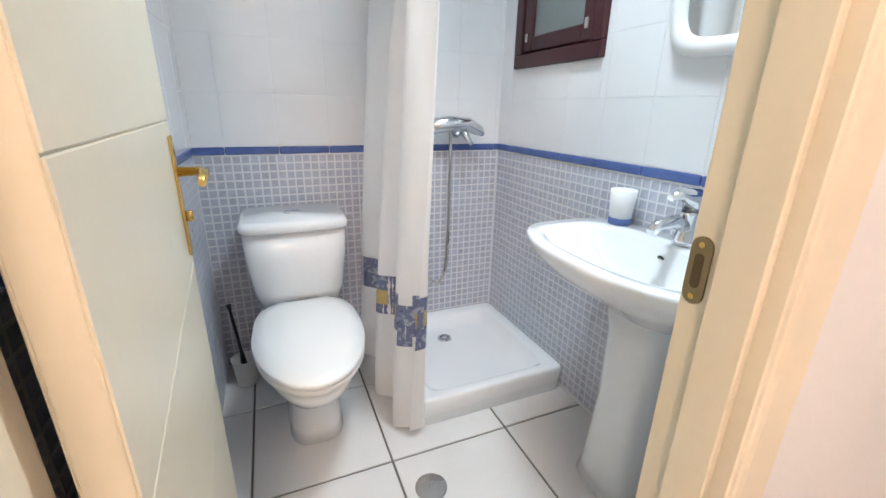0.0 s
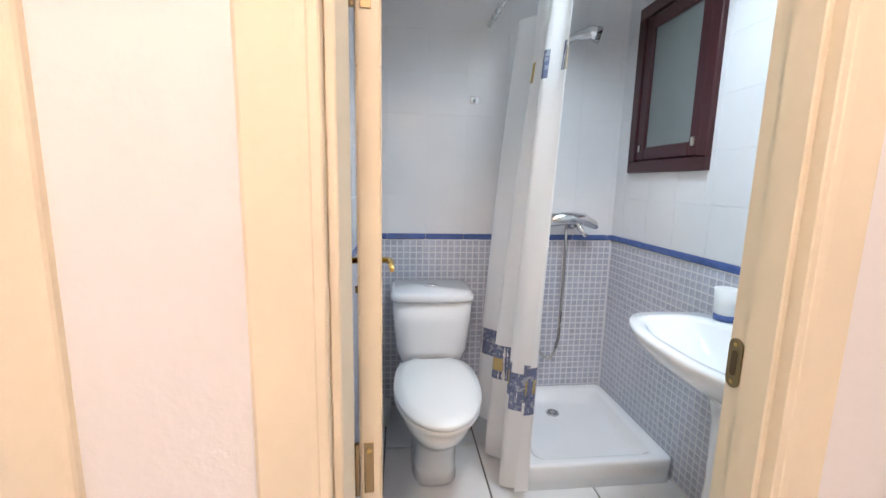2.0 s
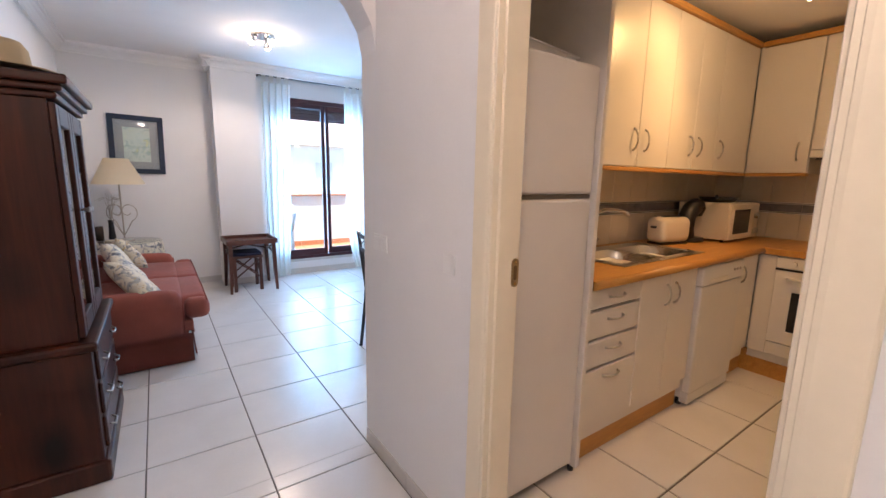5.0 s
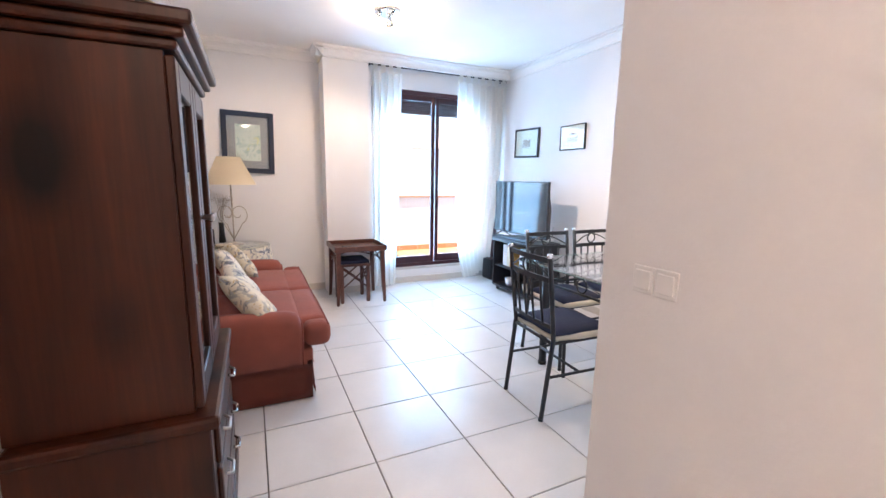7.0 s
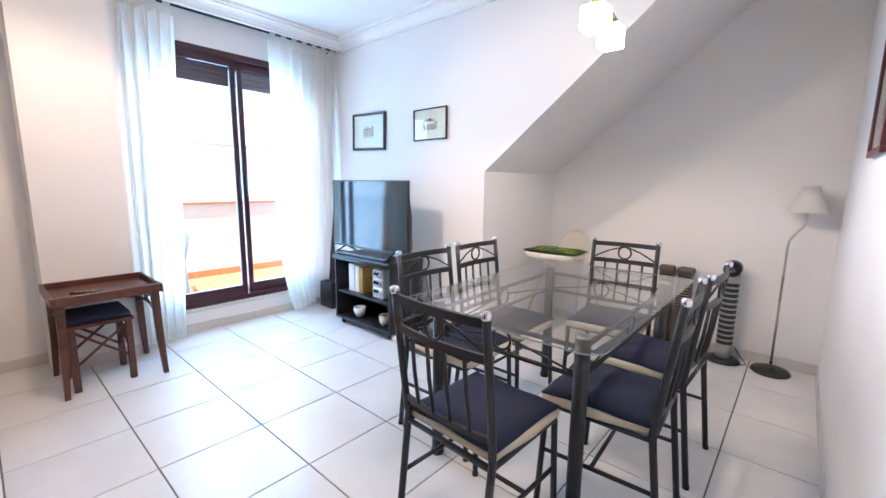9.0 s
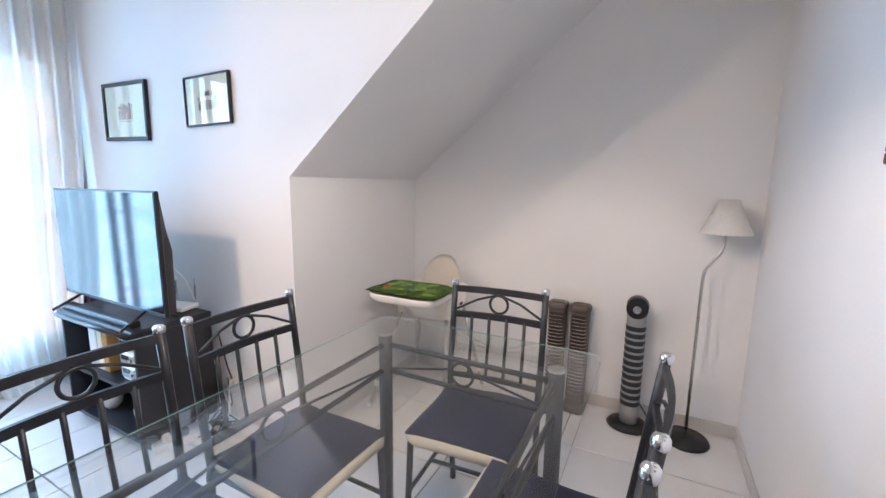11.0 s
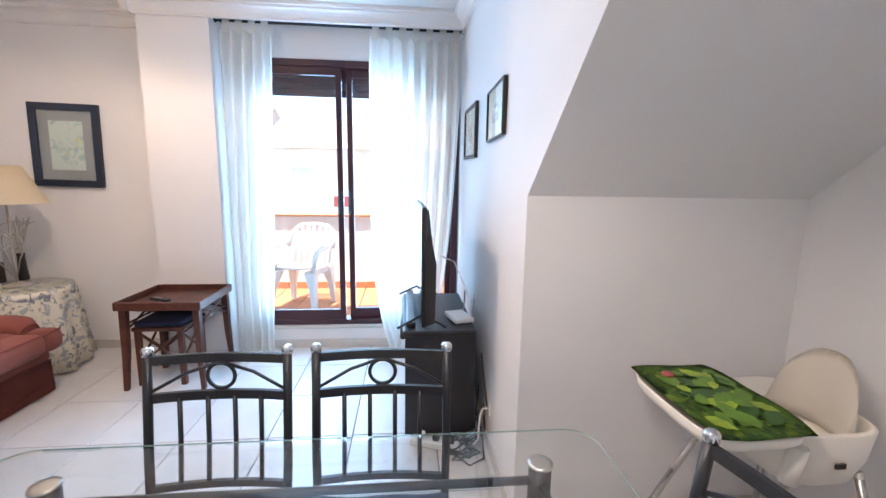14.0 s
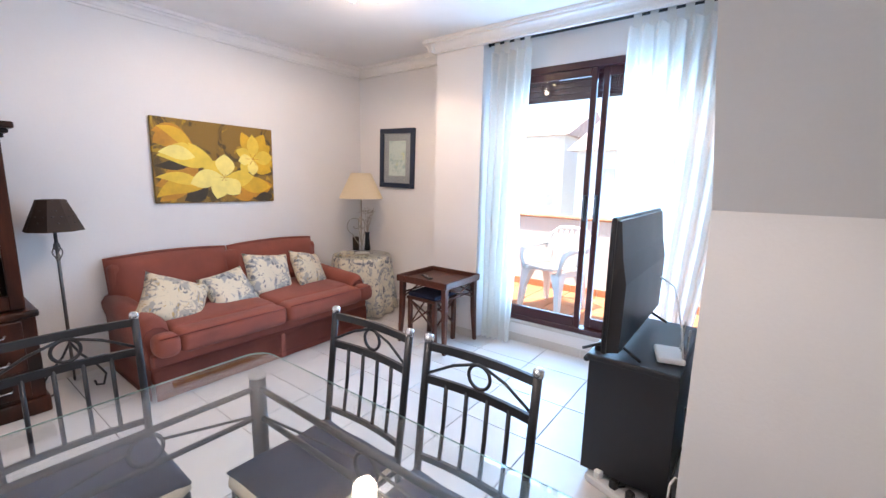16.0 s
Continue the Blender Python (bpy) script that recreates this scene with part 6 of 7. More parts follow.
# ---- plastic armchair on the balcony ----
def garden_chair(m):
    """Moulded armchair that faces +x, its seat at 0.40 m."""
    t = thing("garden_chair", "white moulded plastic armchair on the balcony", "chair", m)
    for sx in (-1, 1):
        for sy in (-1, 1):
            bm = empty_bm()
            loft(bm, [[(sx * a + b * p, sy * c + q * b, z) for p, q in ((-1, -1), (1, -1), (1, 1), (-1, 1))] for a, b, c, z in ((0.215, 0.020, 0.225, 0.0), (0.195, 0.028, 0.205, 0.22), (0.165, 0.052, 0.175, 0.385))], smooth=False)
            part("leg", bm, M_WHITE, t)
    bm = empty_bm()
    sheet(bm, lambda u, v: ((u - 0.5) * 0.43, (v - 0.5) * 0.42, 0.385 + 0.025 * (2 * v - 1) ** 2 + 0.02 * u), 12, 12, 0.016)
    part("seat", bm, M_WHITE, t, smooth=True)
    for sy in (-1, 1):
        part("apron", B(-0.19, 0.19, sy * 0.205 - 0.008, sy * 0.205 + 0.008, 0.345, 0.40, bevel=0.005), M_WHITE, t)
        arm = [(0.20, sy * 0.205, 0.39), (0.215, sy * 0.235, 0.50), (0.19, sy * 0.25, 0.575), (0.10, sy * 0.255, 0.60), (-0.08, sy * 0.25, 0.605), (-0.20, sy * 0.235, 0.62)]
        part("armrest", tube(empty_bm(), arm, [0.022, 0.020, 0.024, 0.026, 0.024, 0.018], 10), M_WHITE, t)
    for k in range(7):
        y = -0.18 + 0.06 * k
        part("back_slat", tube(empty_bm(), [(-0.20, y, 0.40), (-0.235, y * 1.08, 0.58), (-0.285, y * 1.05, 0.755)], 0.014, 6), M_WHITE, t)
    part("back_rail", tube(empty_bm(), [(-0.19, -0.24, 0.56), (-0.26, -0.235, 0.70), (-0.29, -0.15, 0.775), (-0.295, 0.0, 0.79), (-0.29, 0.15, 0.775), (-0.26, 0.235, 0.70), (-0.19, 0.24, 0.56)], 0.018, 8), M_WHITE, t)
    return t


garden_chair(pose(-6.50, 0.965, 0.147, 0, 0, -14))

# ---- tiled floors ----
setting("floor_screed", B(-6.05, 1.55, -1.29, 3.65, -0.15, -0.006), M_GROUT, "dark grout bed under the floor tiles", "floor")


def tiled_floor(name, x0, x1, y0, y1, ox, oy, s, material, gap=0.006, skip=()):
    f = thing(name, "pale square ceramic floor tiles with dark joints", "floor", kind="structure")
    cache = {}
    ix0, ix1 = math.floor((x0 - ox) / s), math.ceil((x1 - ox) / s)
    iy0, iy1 = math.floor((y0 - oy) / s), math.ceil((y1 - oy) / s)
    for i in range(ix0, ix1):
        for j in range(iy0, iy1):
            a, b = max(x0, ox + i * s + gap / 2), min(x1, ox + (i + 1) * s - gap / 2)
            c, d = max(y0, oy + j * s + gap / 2), min(y1, oy + (j + 1) * s - gap / 2)
            if b - a < 0.01 or d - c < 0.01:
                continue
            if any(a < q[1] and b > q[0] and c < q[3] and d > q[2] and a >= q[0] - 0.01 and b <= q[1] + 0.01 and c >= q[2] - 0.01 and d <= q[3] + 0.01 for q in skip):
                continue
            key = (round(b - a, 3), round(d - c, 3))
            if key not in cache:
                cache[key] = mesh_of(B(-key[0] / 2, key[0] / 2, -key[1] / 2, key[1] / 2, -0.008, 0.0, bevel=0.0015), "floor_tile", material)
            shared("floor_tile", cache[key], f, ((a + b) / 2, (c + d) / 2, 0))
    return f


tiled_floor("floor", -5.88, -1.94, -1.14, 3.50, -2.30, -0.12, 0.45, M_FLOOR)
tiled_floor("floor_hall", -1.94, 1.40, -1.14, 0.42, -2.30, -0.12, 0.45, M_FLOOR)
tiled_floor("floor_kitchen", -1.83, -0.28, 0.42, 3.50, -0.945, 1.262, 0.45, M_FLOOR, 0.009)
tiled_floor("floor_bathroom", -0.155, 1.235, 0.42, 2.095, 0.868, 1.283, 0.45, M_FLOOR, 0.008)

# ---- kitchen ----
KW, KF, KN, CT = -1.83, -1.24, 2.85, 0.885   # side wall, lower fronts, far fronts, counter top


def bow_handle(name, parent, p, axis, ln=0.11, out=(1, 0, 0), m=M_STEEL):
    o = Vector(out)
    d = Vector((0, 0, 1)) if axis == "z" else Vector((0, 1, 0)) if axis == "y" else Vector((1, 0, 0))
    p = Vector(p)
    pts = [p - d * ln / 2, p - d * ln * 0.4 + o * 0.016, p - d * ln * 0.15 + o * 0.026, p + d * ln * 0.15 + o * 0.026, p + d * ln * 0.4 + o * 0.016, p + d * ln / 2]
    return part(name, tube(empty_bm(), pts, [0.007, 0.0055, 0.005, 0.005, 0.0055, 0.007], 8), m, parent, "brushed metal bow handle")


def base_unit(label, y0, y1, fronts):
    t = thing("kitchen_cabinet", label, "cabinet", group="kitchen base units")
    part("carcass", B(KW, KF - 0.022, y0 + 0.001, y1 - 0.001, 0.12, CT - 0.042), M_CAB, t)
    for z0, z1, a, b, h in fronts:
        f = part("drawer_front" if h == "y" else "door", B(KF - 0.020, KF, a + 0.0015, b - 0.0015, z0 + 0.0055, z1 - 0.0045, bevel=0.003), M_CAB, t)
        if h == "y":
            # dark strip stands in for the gap's shade, as the carcass is pale
            part("gap_shade_strip", B(KF - 0.0215, KF - 0.0195, a + 0.004, b - 0.004, z0 - 0.006, z0 + 0.006), M_DARKSHADE, t, "dark strip standing in for the shaded gap under the drawer front")
            bow_handle("handle", f, (KF, (a + b) / 2, z1 - 0.045), "y", 0.115)
        else:
            bow_handle("handle", f, (KF, b - 0.045 if h == "zr" else a + 0.045, z1 - 0.11), "z", 0.11)
    return t


base_unit("white four-drawer kitchen base unit", 1.03, 1.43, [(0.745, CT - 0.045, 1.03, 1.43, "y"), (0.608, 0.740, 1.03, 1.43, "y"), (0.472, 0.603, 1.03, 1.43, "y"), (0.18, 0.467, 1.03, 1.43, "y")])
base_unit("white two-door kitchen sink unit", 1.43, 1.99, [(0.18, CT - 0.045, 1.43, 1.71, "zr"), (0.18, CT - 0.045, 1.71, 1.99, "zl")])
base_unit("narrow white corner base unit", 2.55, 2.84, [(0.18, CT - 0.045, 2.55, 2.84, "zl")])
plinth = thing("plinth", "orange beech kitchen plinth board", "plinth", kind="structure")
part("board", B(KF - 0.06, KF - 0.045, 1.03, 1.99, 0.0, 0.16), M_BEECH, plinth)
part("board", B(KF - 0.06, KF - 0.045, 2.55, 2.91, 0.0, 0.16), M_BEECH, plinth)
part("board", B(KF - 0.045, -0.29, KN + 0.045, KN + 0.06, 0.0, 0.16), M_BEECH, plinth)

dw = thing("dishwasher", "white freestanding dishwasher under the worktop", "dishwasher", pose(0, 2.27, 0))
part("body", B(KW + 0.03, KF - 0.02, -0.27, 0.27, 0.05, CT - 0.045, bevel=0.003), M_APPL, dw)
part("door", B(KF - 0.02, KF + 0.025, -0.268, 0.268, 0.09, 0.725, bevel=0.01, seg=2), M_APPL, dw)
cp = part("control_panel", B(KF - 0.02, KF + 0.03, -0.268, 0.268, 0.730, CT - 0.048, bevel=0.01, seg=2), M_APPL, dw)
part("grip", B(KF + 0.028, KF + 0.034, -0.20, 0.04, 0.742, 0.765, bevel=0.004), M_CAB, cp)
for i in range(3):
    part("button", tube(empty_bm(), [(KF + 0.03, 0.12 + i * 0.04, 0.79), (KF + 0.035, 0.12 + i * 0.04, 0.79)], 0.008, 10), M_STEEL, cp)
part("kick_panel", B(KF - 0.03, KF + 0.018, -0.262, 0.262, 0.02, 0.085, bevel=0.004), M_APPL, dw)
for s in (-1, 1):
    part("foot", lathe(empty_bm(), [(0.018, 0), (0.018, 0.03)], 12, (KF - 0.04, s * 0.24, 0)), M_BLACK, dw)

# far run with oven
fr_ = thing("kitchen_cabinet", "white base unit carrying the built-in oven", "cabinet", group="kitchen base units")
part("carcass", B(KF + 0.002, -0.29, KN + 0.022, 3.50, 0.12, CT - 0.042), M_CAB, fr_)
part("filler", B(KF + 0.002, -1.14, KN, KN + 0.02, 0.18, CT - 0.045, bevel=0.002), M_CAB, fr_)
part("side_filler", B(-0.555, -0.29, KN, KN + 0.02, 0.18, CT - 0.045, bevel=0.002), M_CAB, fr_)
part("drawer_front", B(-1.138, -0.557, KN, KN + 0.02, 0.18, 0.262, bevel=0.002), M_CAB, fr_)
ov = thing("oven", "white built-in oven with dark glass window", "oven", pose(-0.848, KN, 0))
part("body", B(-0.28, 0.28, 0.024, 0.5, 0.27, CT - 0.05), M_APPL, ov)
part("control_panel", B(-0.29, 0.29, -0.012, 0.018, 0.765, CT - 0.048, bevel=0.004), M_APPL, ov)
for i in range(4):
    part("knob", tube(empty_bm(), [(-0.2 + i * 0.11, -0.012, 0.80), (-0.2 + i * 0.11, -0.034, 0.80)], [0.018, 0.015], 14), M_APPL, ov)
dr = part("door", B(-0.29, 0.29, -0.014, 0.018, 0.272, 0.758, bevel=0.005), M_APPL, ov)
part("window", B(-0.19, 0.19, -0.0165, -0.0135, 0.36, 0.62), M_SCREEN, dr, "dark oven glass")
part("handle", tube(empty_bm(), [(-0.22, -0.014, 0.70), (-0.20, -0.045, 0.705), (0.20, -0.045, 0.705), (0.22, -0.014, 0.70)], 0.010, 8), M_APPL, dr)
part("trim", B(-0.29, 0.29, -0.016, -0.012, 0.752, 0.764), M_BLACK, ov)

# worktop, sink
SX0, SX1, SY0, SY1 = -1.74, -1.34, 1.42, 2.22
wt = thing("worktop", "orange beech laminate kitchen worktop with sink cut-out", "worktop")
for b in ((KW, SX0, 1.03, 3.50), (SX1, KF + 0.02, 1.03, 2.87), (SX0, SX1, 1.03, SY0), (SX0, SX1, SY1, 3.50), (SX1, -0.29, 2.87, 3.50), (KF + 0.02, -0.29, KN - 0.02, 2.87)):
    part("slab", B(*b, CT - 0.04, CT, bevel=0.0), M_BEECH, wt)
part("front_edge", tube(empty_bm(), [(KF + 0.02, 1.03, CT - 0.02), (KF + 0.02, KN - 0.02, CT - 0.02)], 0.0195, 10), M_BEECH, wt)
sk_ = thing("sink", "double-bowl stainless steel inset sink", "sink", pose(0, 0, CT))
for x0, x1, y0, y1 in ((SX0 - 0.02, SX0 + 0.07, SY0 - 0.02, SY1 + 0.02), (SX1 - 0.03, SX1 + 0.02, SY0 - 0.02, SY1 + 0.02), (SX0 + 0.07, SX1 - 0.03, SY0 - 0.02, SY0 + 0.03), (SX0 + 0.07, SX1 - 0.03, SY1 - 0.03, SY1 + 0.02), (SX0 + 0.07, SX1 - 0.03, 1.80, 1.84)):
    part("rim", B(x0, x1, y0, y1, 0.001, 0.006, bevel=0.002), M_STEEL, sk_)
for y0, y1 in ((SY0 + 0.03, 1.80), (1.84, SY1 - 0.03)):
    bm = empty_bm()
    x0, x1 = SX0 + 0.07, SX1 - 0.03
    loft(bm, [[(x0 + i, y0 + i, z), (x1 - i, y0 + i, z), (x1 - i, y1 - i, z), (x0 + i, y1 - i, z)] for i, z in ((-0.002, 0.004), (0.006, -0.02), (0.02, -0.14), (0.05, -0.15))][::-1], caps=False)
    bm.faces.new([v for v in bm.verts if abs(v.co.z + 0.15) < 1e-4])
    bl = part("bowl", bm, M_STEEL, sk_)
    part("drain", lathe(empty_bm(), [(0.035, -0.149), (0.03, -0.146), (0, -0.147)], 18, ((x0 + x1) / 2, (y0 + y1) / 2, 0)), M_CHROME, bl)
tap = thing("kitchen_tap", "chrome swan-neck mixer tap with two handles", "tap", pose(-1.71, 1.66, CT + 0.006))
part("base", lathe(empty_bm(), [(0.026, 0), (0.024, 0.02), (0.016, 0.04), (0.016, 0.06)], 18), M_CHROME, tap)
part("spout", tube(empty_bm(), [(0, 0, 0.05), (0.0, 0, 0.16), (0.02, 0.01, 0.215), (0.07, 0.025, 0.245), (0.13, 0.045, 0.245), (0.18, 0.06, 0.235), (0.195, 0.065, 0.215)], 0.010, 12), M_CHROME, tap)
for s in (-1, 1):
    part("handle", tube(empty_bm(), [(0, 0, 0.035), (0, s * 0.045, 0.05), (0.005, s * 0.062, 0.07)], [0.010, 0.011, 0.016], 10), M_CHROME, tap)

# fridge, housing panels
fg = thing("fridge", "tall white two-door fridge freezer", "fridge", pose(0, 0.755, 0))
part("body", B(KW + 0.01, -1.30, -0.24, 0.24, 0.03, 1.72, bevel=0.006), M_APPL, fg)
for z0, z1 in ((0.05, 1.226), (1.244, 1.725)):
    d = part("door", B(-1.297, -1.242, -0.24, 0.24, z0, z1, bevel=0.012, seg=3), M_APPL, fg)
# shade of the gap between the two doors, put in as a dark strip
part("door_gap_strip", B(-1.285, -1.250, -0.238, 0.238, 1.2275, 1.2425), M_PEWTER, fg, "dark grey strip standing in for the shaded gap between the doors")
part("kick_panel", B(-1.32, -1.29, -0.235, 0.235, 0.0, 0.045), M_BLACK, fg)
pn = thing("end_panel", "grey-white tall panel beside the fridge", "panel", pose(0, 1.015, 0))
part("panel", B(KW, -1.225, -0.013, 0.013, 0.03, 2.27, bevel=0.002), M_CAB, pn)
for x in (-1.26, -1.7):
    part("foot", lathe(empty_bm(), [(0.014, 0), (0.014, 0.03)], 10, (x, 0, 0)), M_BLACK, pn)
bx = thing("plastic_tray", "white plastic tray lying on the fridge", "tray", pose(-1.46, 0.78, 1.726, 0, 0, 8))
bm = empty_bm()
loft(bm, [[(a * sx, b * sy, z) for sx, sy in ((-1, -1), (1, -1), (1, 1), (-1, 1))] for a, b, z in ((0.12, 0.15, 0), (0.145, 0.175, 0.045), (0.155, 0.185, 0.045), (0.152, 0.182, 0.050), (0.138, 0.168, 0.048), (0.115, 0.145, 0.006))], smooth=False)
part("tray", bm, M_WHITE, bx)

# wall units
UF, UB, UT = -1.51, 1.375, 2.245
for lab, y0, y1, hs in (("single-door white wall unit", 1.03, 1.43, ("r",)), ("double-door white wall unit", 1.43, 2.05, ("r", "l")), ("double-door white wall unit", 2.05, 2.65, ("r", "l")), ("white corner wall unit", 2.65, 3.18, ("l",))):
    u = thing("wall_cabinet", lab + " over the worktop", "cabinet", group="kitchen wall units")
    part("carcass", B(KW, UF - 0.022, y0 + 0.001, y1 - 0.001, UB, UT), M_CAB, u)
    n = len(hs)
    for i, h in enumerate(hs):
        a, b = y0 + (y1 - y0) * i / n, y0 + (y1 - y0) * (i + 1) / n
        d = part("door", B(UF - 0.020, UF, a + 0.0015, b - 0.0015, UB + 0.003, UT - 0.003, bevel=0.003), M_CAB, u)
        bow_handle("handle", d, (UF, b - 0.05 if h == "r" else a + 0.06, UB + 0.145), "z", 0.115)
u = thing("wall_cabinet", "white wall unit on the far kitchen wall", "cabinet", group="kitchen wall units")
part("carcass", B(UF + 0.002, -1.152, 3.202, 3.50, UB, UT), M_CAB, u)
d = part("door", B(UF + 0.004, -1.154, 3.18, 3.20, UB + 0.003, UT - 0.003, bevel=0.003), M_CAB, u)
bow_handle("handle", d, (-1.215, 3.18, UB + 0.145), "z", 0.115, (0, -1, 0))
u = thing("wall_cabinet", "shorter white wall unit over the cooker hood", "cabinet", group="kitchen wall units")
part("carcass", B(-1.148, -0.55, 3.202, 3.50, UB + 0.15, UT), M_CAB, u)
part("door", B(-1.146, -0.552, 3.18, 3.20, UB + 0.153, UT - 0.003, bevel=0.003), M_CAB, u)
hd = thing("cooker_hood", "slim white and dark cooker hood", "cooker hood", pose(-0.85, 3.34, 0))
part("body", B(-0.297, 0.297, -0.17, 0.16, UB + 0.10, UB + 0.148, bevel=0.004), M_APPL, hd)
part("filter", B(-0.27, 0.27, -0.14, 0.14, UB + 0.085, UB + 0.10), M_BLACK, hd)
tr_ = thing("cabinet_trim", "orange beech cornice and light rail of the wall units", "trim", kind="structure")
for z0, z1, o in ((UB - 0.022, UB, 0.006), (UT, UT + 0.035, 0.018)):
    part("strip", B(UF - 0.05, UF + o, 1.03, 3.18, z0, z1, bevel=0.004), M_BEECH, tr_)
    part("strip", B(UF + o, -1.15 if z0 < 1.5 else -0.55, 3.18 - o, 3.23, z0, z1, bevel=0.004), M_BEECH, tr_)

# splashback
M_KTILE = mat("cream_kitchen_tile", (0.62, 0.56, 0.47), 0.25, vary=0.05, big=4, rand=0.06)
M_KBAND = mat("blue_grey_border_tile", (0.20, 0.20, 0.24), 0.3, vary=0.2, grain=60, big=20)
M_KLINE = mat("dark_border_strip", (0.03, 0.028, 0.035), 0.3)
spb = thing("splashback", "cream wall tiles with a blue-grey border band", "splashback", kind="structure")
for z0, z1, mm, w in ((CT, 1.078, M_KTILE, 0.2), (1.082, 1.088, M_KLINE, 0.4), (1.091, 1.150, M_KBAND, 0.2), (1.153, 1.159, M_KLINE, 0.4), (1.163, UB, M_KTILE, 0.2)):
    y = 1.03
    while y < 3.49:
        part("tile", B(KW, KW + 0.007, y + 0.001, min(y + w, 3.50) - 0.001, z0 + 0.001, z1 - 0.001, bevel=0.001), mm, spb)
        y += w
    x = KW + 0.007
    while x < -0.30:
        part("tile", B(x + 0.001, min(x + w, -0.29) - 0.001, 3.493, 3.50, z0 + 0.001, z1 - 0.001, bevel=0.001), mm, spb)
        x += w

# small appliances
ts = thing("toaster", "rounded cream toaster on the worktop", "toaster", pose(-1.64, 2.42, CT, 0, 0, 80))
M_CREAMP = mat("cream_plastic", (0.68, 0.62, 0.52), 0.35, vary=0.03)
part("body", B(-0.14, 0.14, -0.075, 0.075, 0.012, 0.185, bevel=0.045, seg=4), M_CREAMP, ts, smooth=True)
for y in (-0.025, 0.025):
    part("slot", B(-0.10, 0.10, y - 0.011, y + 0.011, 0.180, 0.188), M_BLACK, ts)
part("lever", B(-0.155, -0.135, -0.02, 0.02, 0.11, 0.125, bevel=0.004), M_BLACK, ts)
part("base", B(-0.12, 0.12, -0.06, 0.06, 0, 0.014), M_BLACK, ts)
cm = thing("coffee_machine", "black rounded capsule coffee machine", "coffee machine", pose(-1.62, 2.69, CT, 0, 0, 90))
part("base", lathe(empty_bm(), [(0.085, 0), (0.09, 0.012), (0.085, 0.03), (0, 0.032)], 26), M_BLACK, cm)
part("body", tube(empty_bm(), [(-0.05, 0, 0.03), (-0.085, 0, 0.10), (-0.07, 0, 0.18), (-0.02, 0, 0.23), (0.04, 0, 0.245)], [0.05, 0.055, 0.056, 0.058, 0.062], 16), M_BLACK, cm)
part("head", lathe(empty_bm(), [(0, -0.06), (0.045, -0.055), (0.065, 0), (0.05, 0.045), (0, 0.06)], 20, (0.04, 0, 0.235)), M_BLACK, cm)
mw = thing("microwave", "white microwave oven with dark window", "microwave", pose(-1.58, 3.06, CT + 0.0, 0, 0, 0))
part("body", B(-0.20, 0.14, -0.24, 0.24, 0.015, 0.275, bevel=0.006), M_CREAMP, mw)
part("door", B(0.14, 0.158, -0.238, 0.12, 0.02, 0.270, bevel=0.004), M_CREAMP, mw)
part("window", B(0.157, 0.1605, -0.19, 0.07, 0.06, 0.23), M_SCREEN, mw)
part("control_panel", B(0.14, 0.158, 0.124, 0.238, 0.02, 0.270, bevel=0.004), M_CREAMP, mw)
for z in (0.07, 0.18):
    part("dial", tube(empty_bm(), [(0.158, 0.18, z), (0.178, 0.18, z)], 0.022, 14), M_STEEL, mw)
for x in (-0.16, 0.1):
    for y in (-0.2, 0.2):
        part("foot", lathe(empty_bm(), [(0.012, 0), (0.012, 0.016)], 8, (x, y, 0)), M_BLACK, mw)
pan = thing("frying_pan", "dark frying pan lying on the microwave", "pan", pose(-1.60, 3.02, CT + 0.275, 0, 0, 20))
part("pan", lathe(empty_bm(), [(0.10, 0), (0.125, 0.035), (0.128, 0.035), (0.104, 0.004), (0, 0.004)], 28), M_BLACK, pan)
part("handle", tube(empty_bm(), [(0, -0.125, 0.03), (0, -0.20, 0.045), (0, -0.28, 0.048)], [0.007, 0.010, 0.011], 8), M_BLACK, pan)

# ceiling spots
ks = thing("spotlight_bar", "ceiling bar with three small kitchen spotlights", "lamp", pose(-1.06, 2.15, KCEIL))
part("bar", tube(empty_bm(), [(0, -0.30, -0.02), (0, 0.30, -0.02)], 0.012, 8), M_STEEL, ks)
for i, y in enumerate((-0.22, 0.0, 0.22)):
    a = (-0.6, 0.2, 0.5)[i]
    hd_ = part("head", tube(empty_bm(), [(0, y, -0.02), (0.0, y, -0.05), (-0.03 + 0.03 * i, y + 0.03 * a, -0.10)], [0.006, 0.018, 0.030], 12), M_STEEL, ks)
    part("bulb", tube(empty_bm(), [(-0.03 + 0.03 * i, y + 0.03 * a, -0.099), (-0.034 + 0.034 * i, y + 0.034 * a, -0.106)], 0.025, 12), M_BULB, hd_)

# ---- bathroom ----
M_MOSAIC = mat("lavender_grey_mosaic", (0.56, 0.58, 0.67), 0.3, vary=0.12, grain=50, big=30, bump=0.01, rand=0.38)
M_GROUTW = mat("white_grout", (0.74, 0.74, 0.76), 0.85, vary=0.03)
M_LISTEL = mat("blue_border_tile", (0.085, 0.14, 0.36), 0.22, vary=0.08, big=12, rand=0.12)
M_WTILE = mat("white_wall_tile", (0.78, 0.785, 0.80), 0.16, vary=0.015, big=4, bump=0.006, rand=0.03, coat=0.3)
M_FROST = mat("frosted_grey_glass", (0.20, 0.23, 0.23), 0.35, vary=0.06, grain=200, bump=0.06)
TP, MP, ZL0, ZL1 = 0.205, 0.0342, 0.975, 1.007
BX1, BY1, BX0 = 1.235, 2.095, -0.155


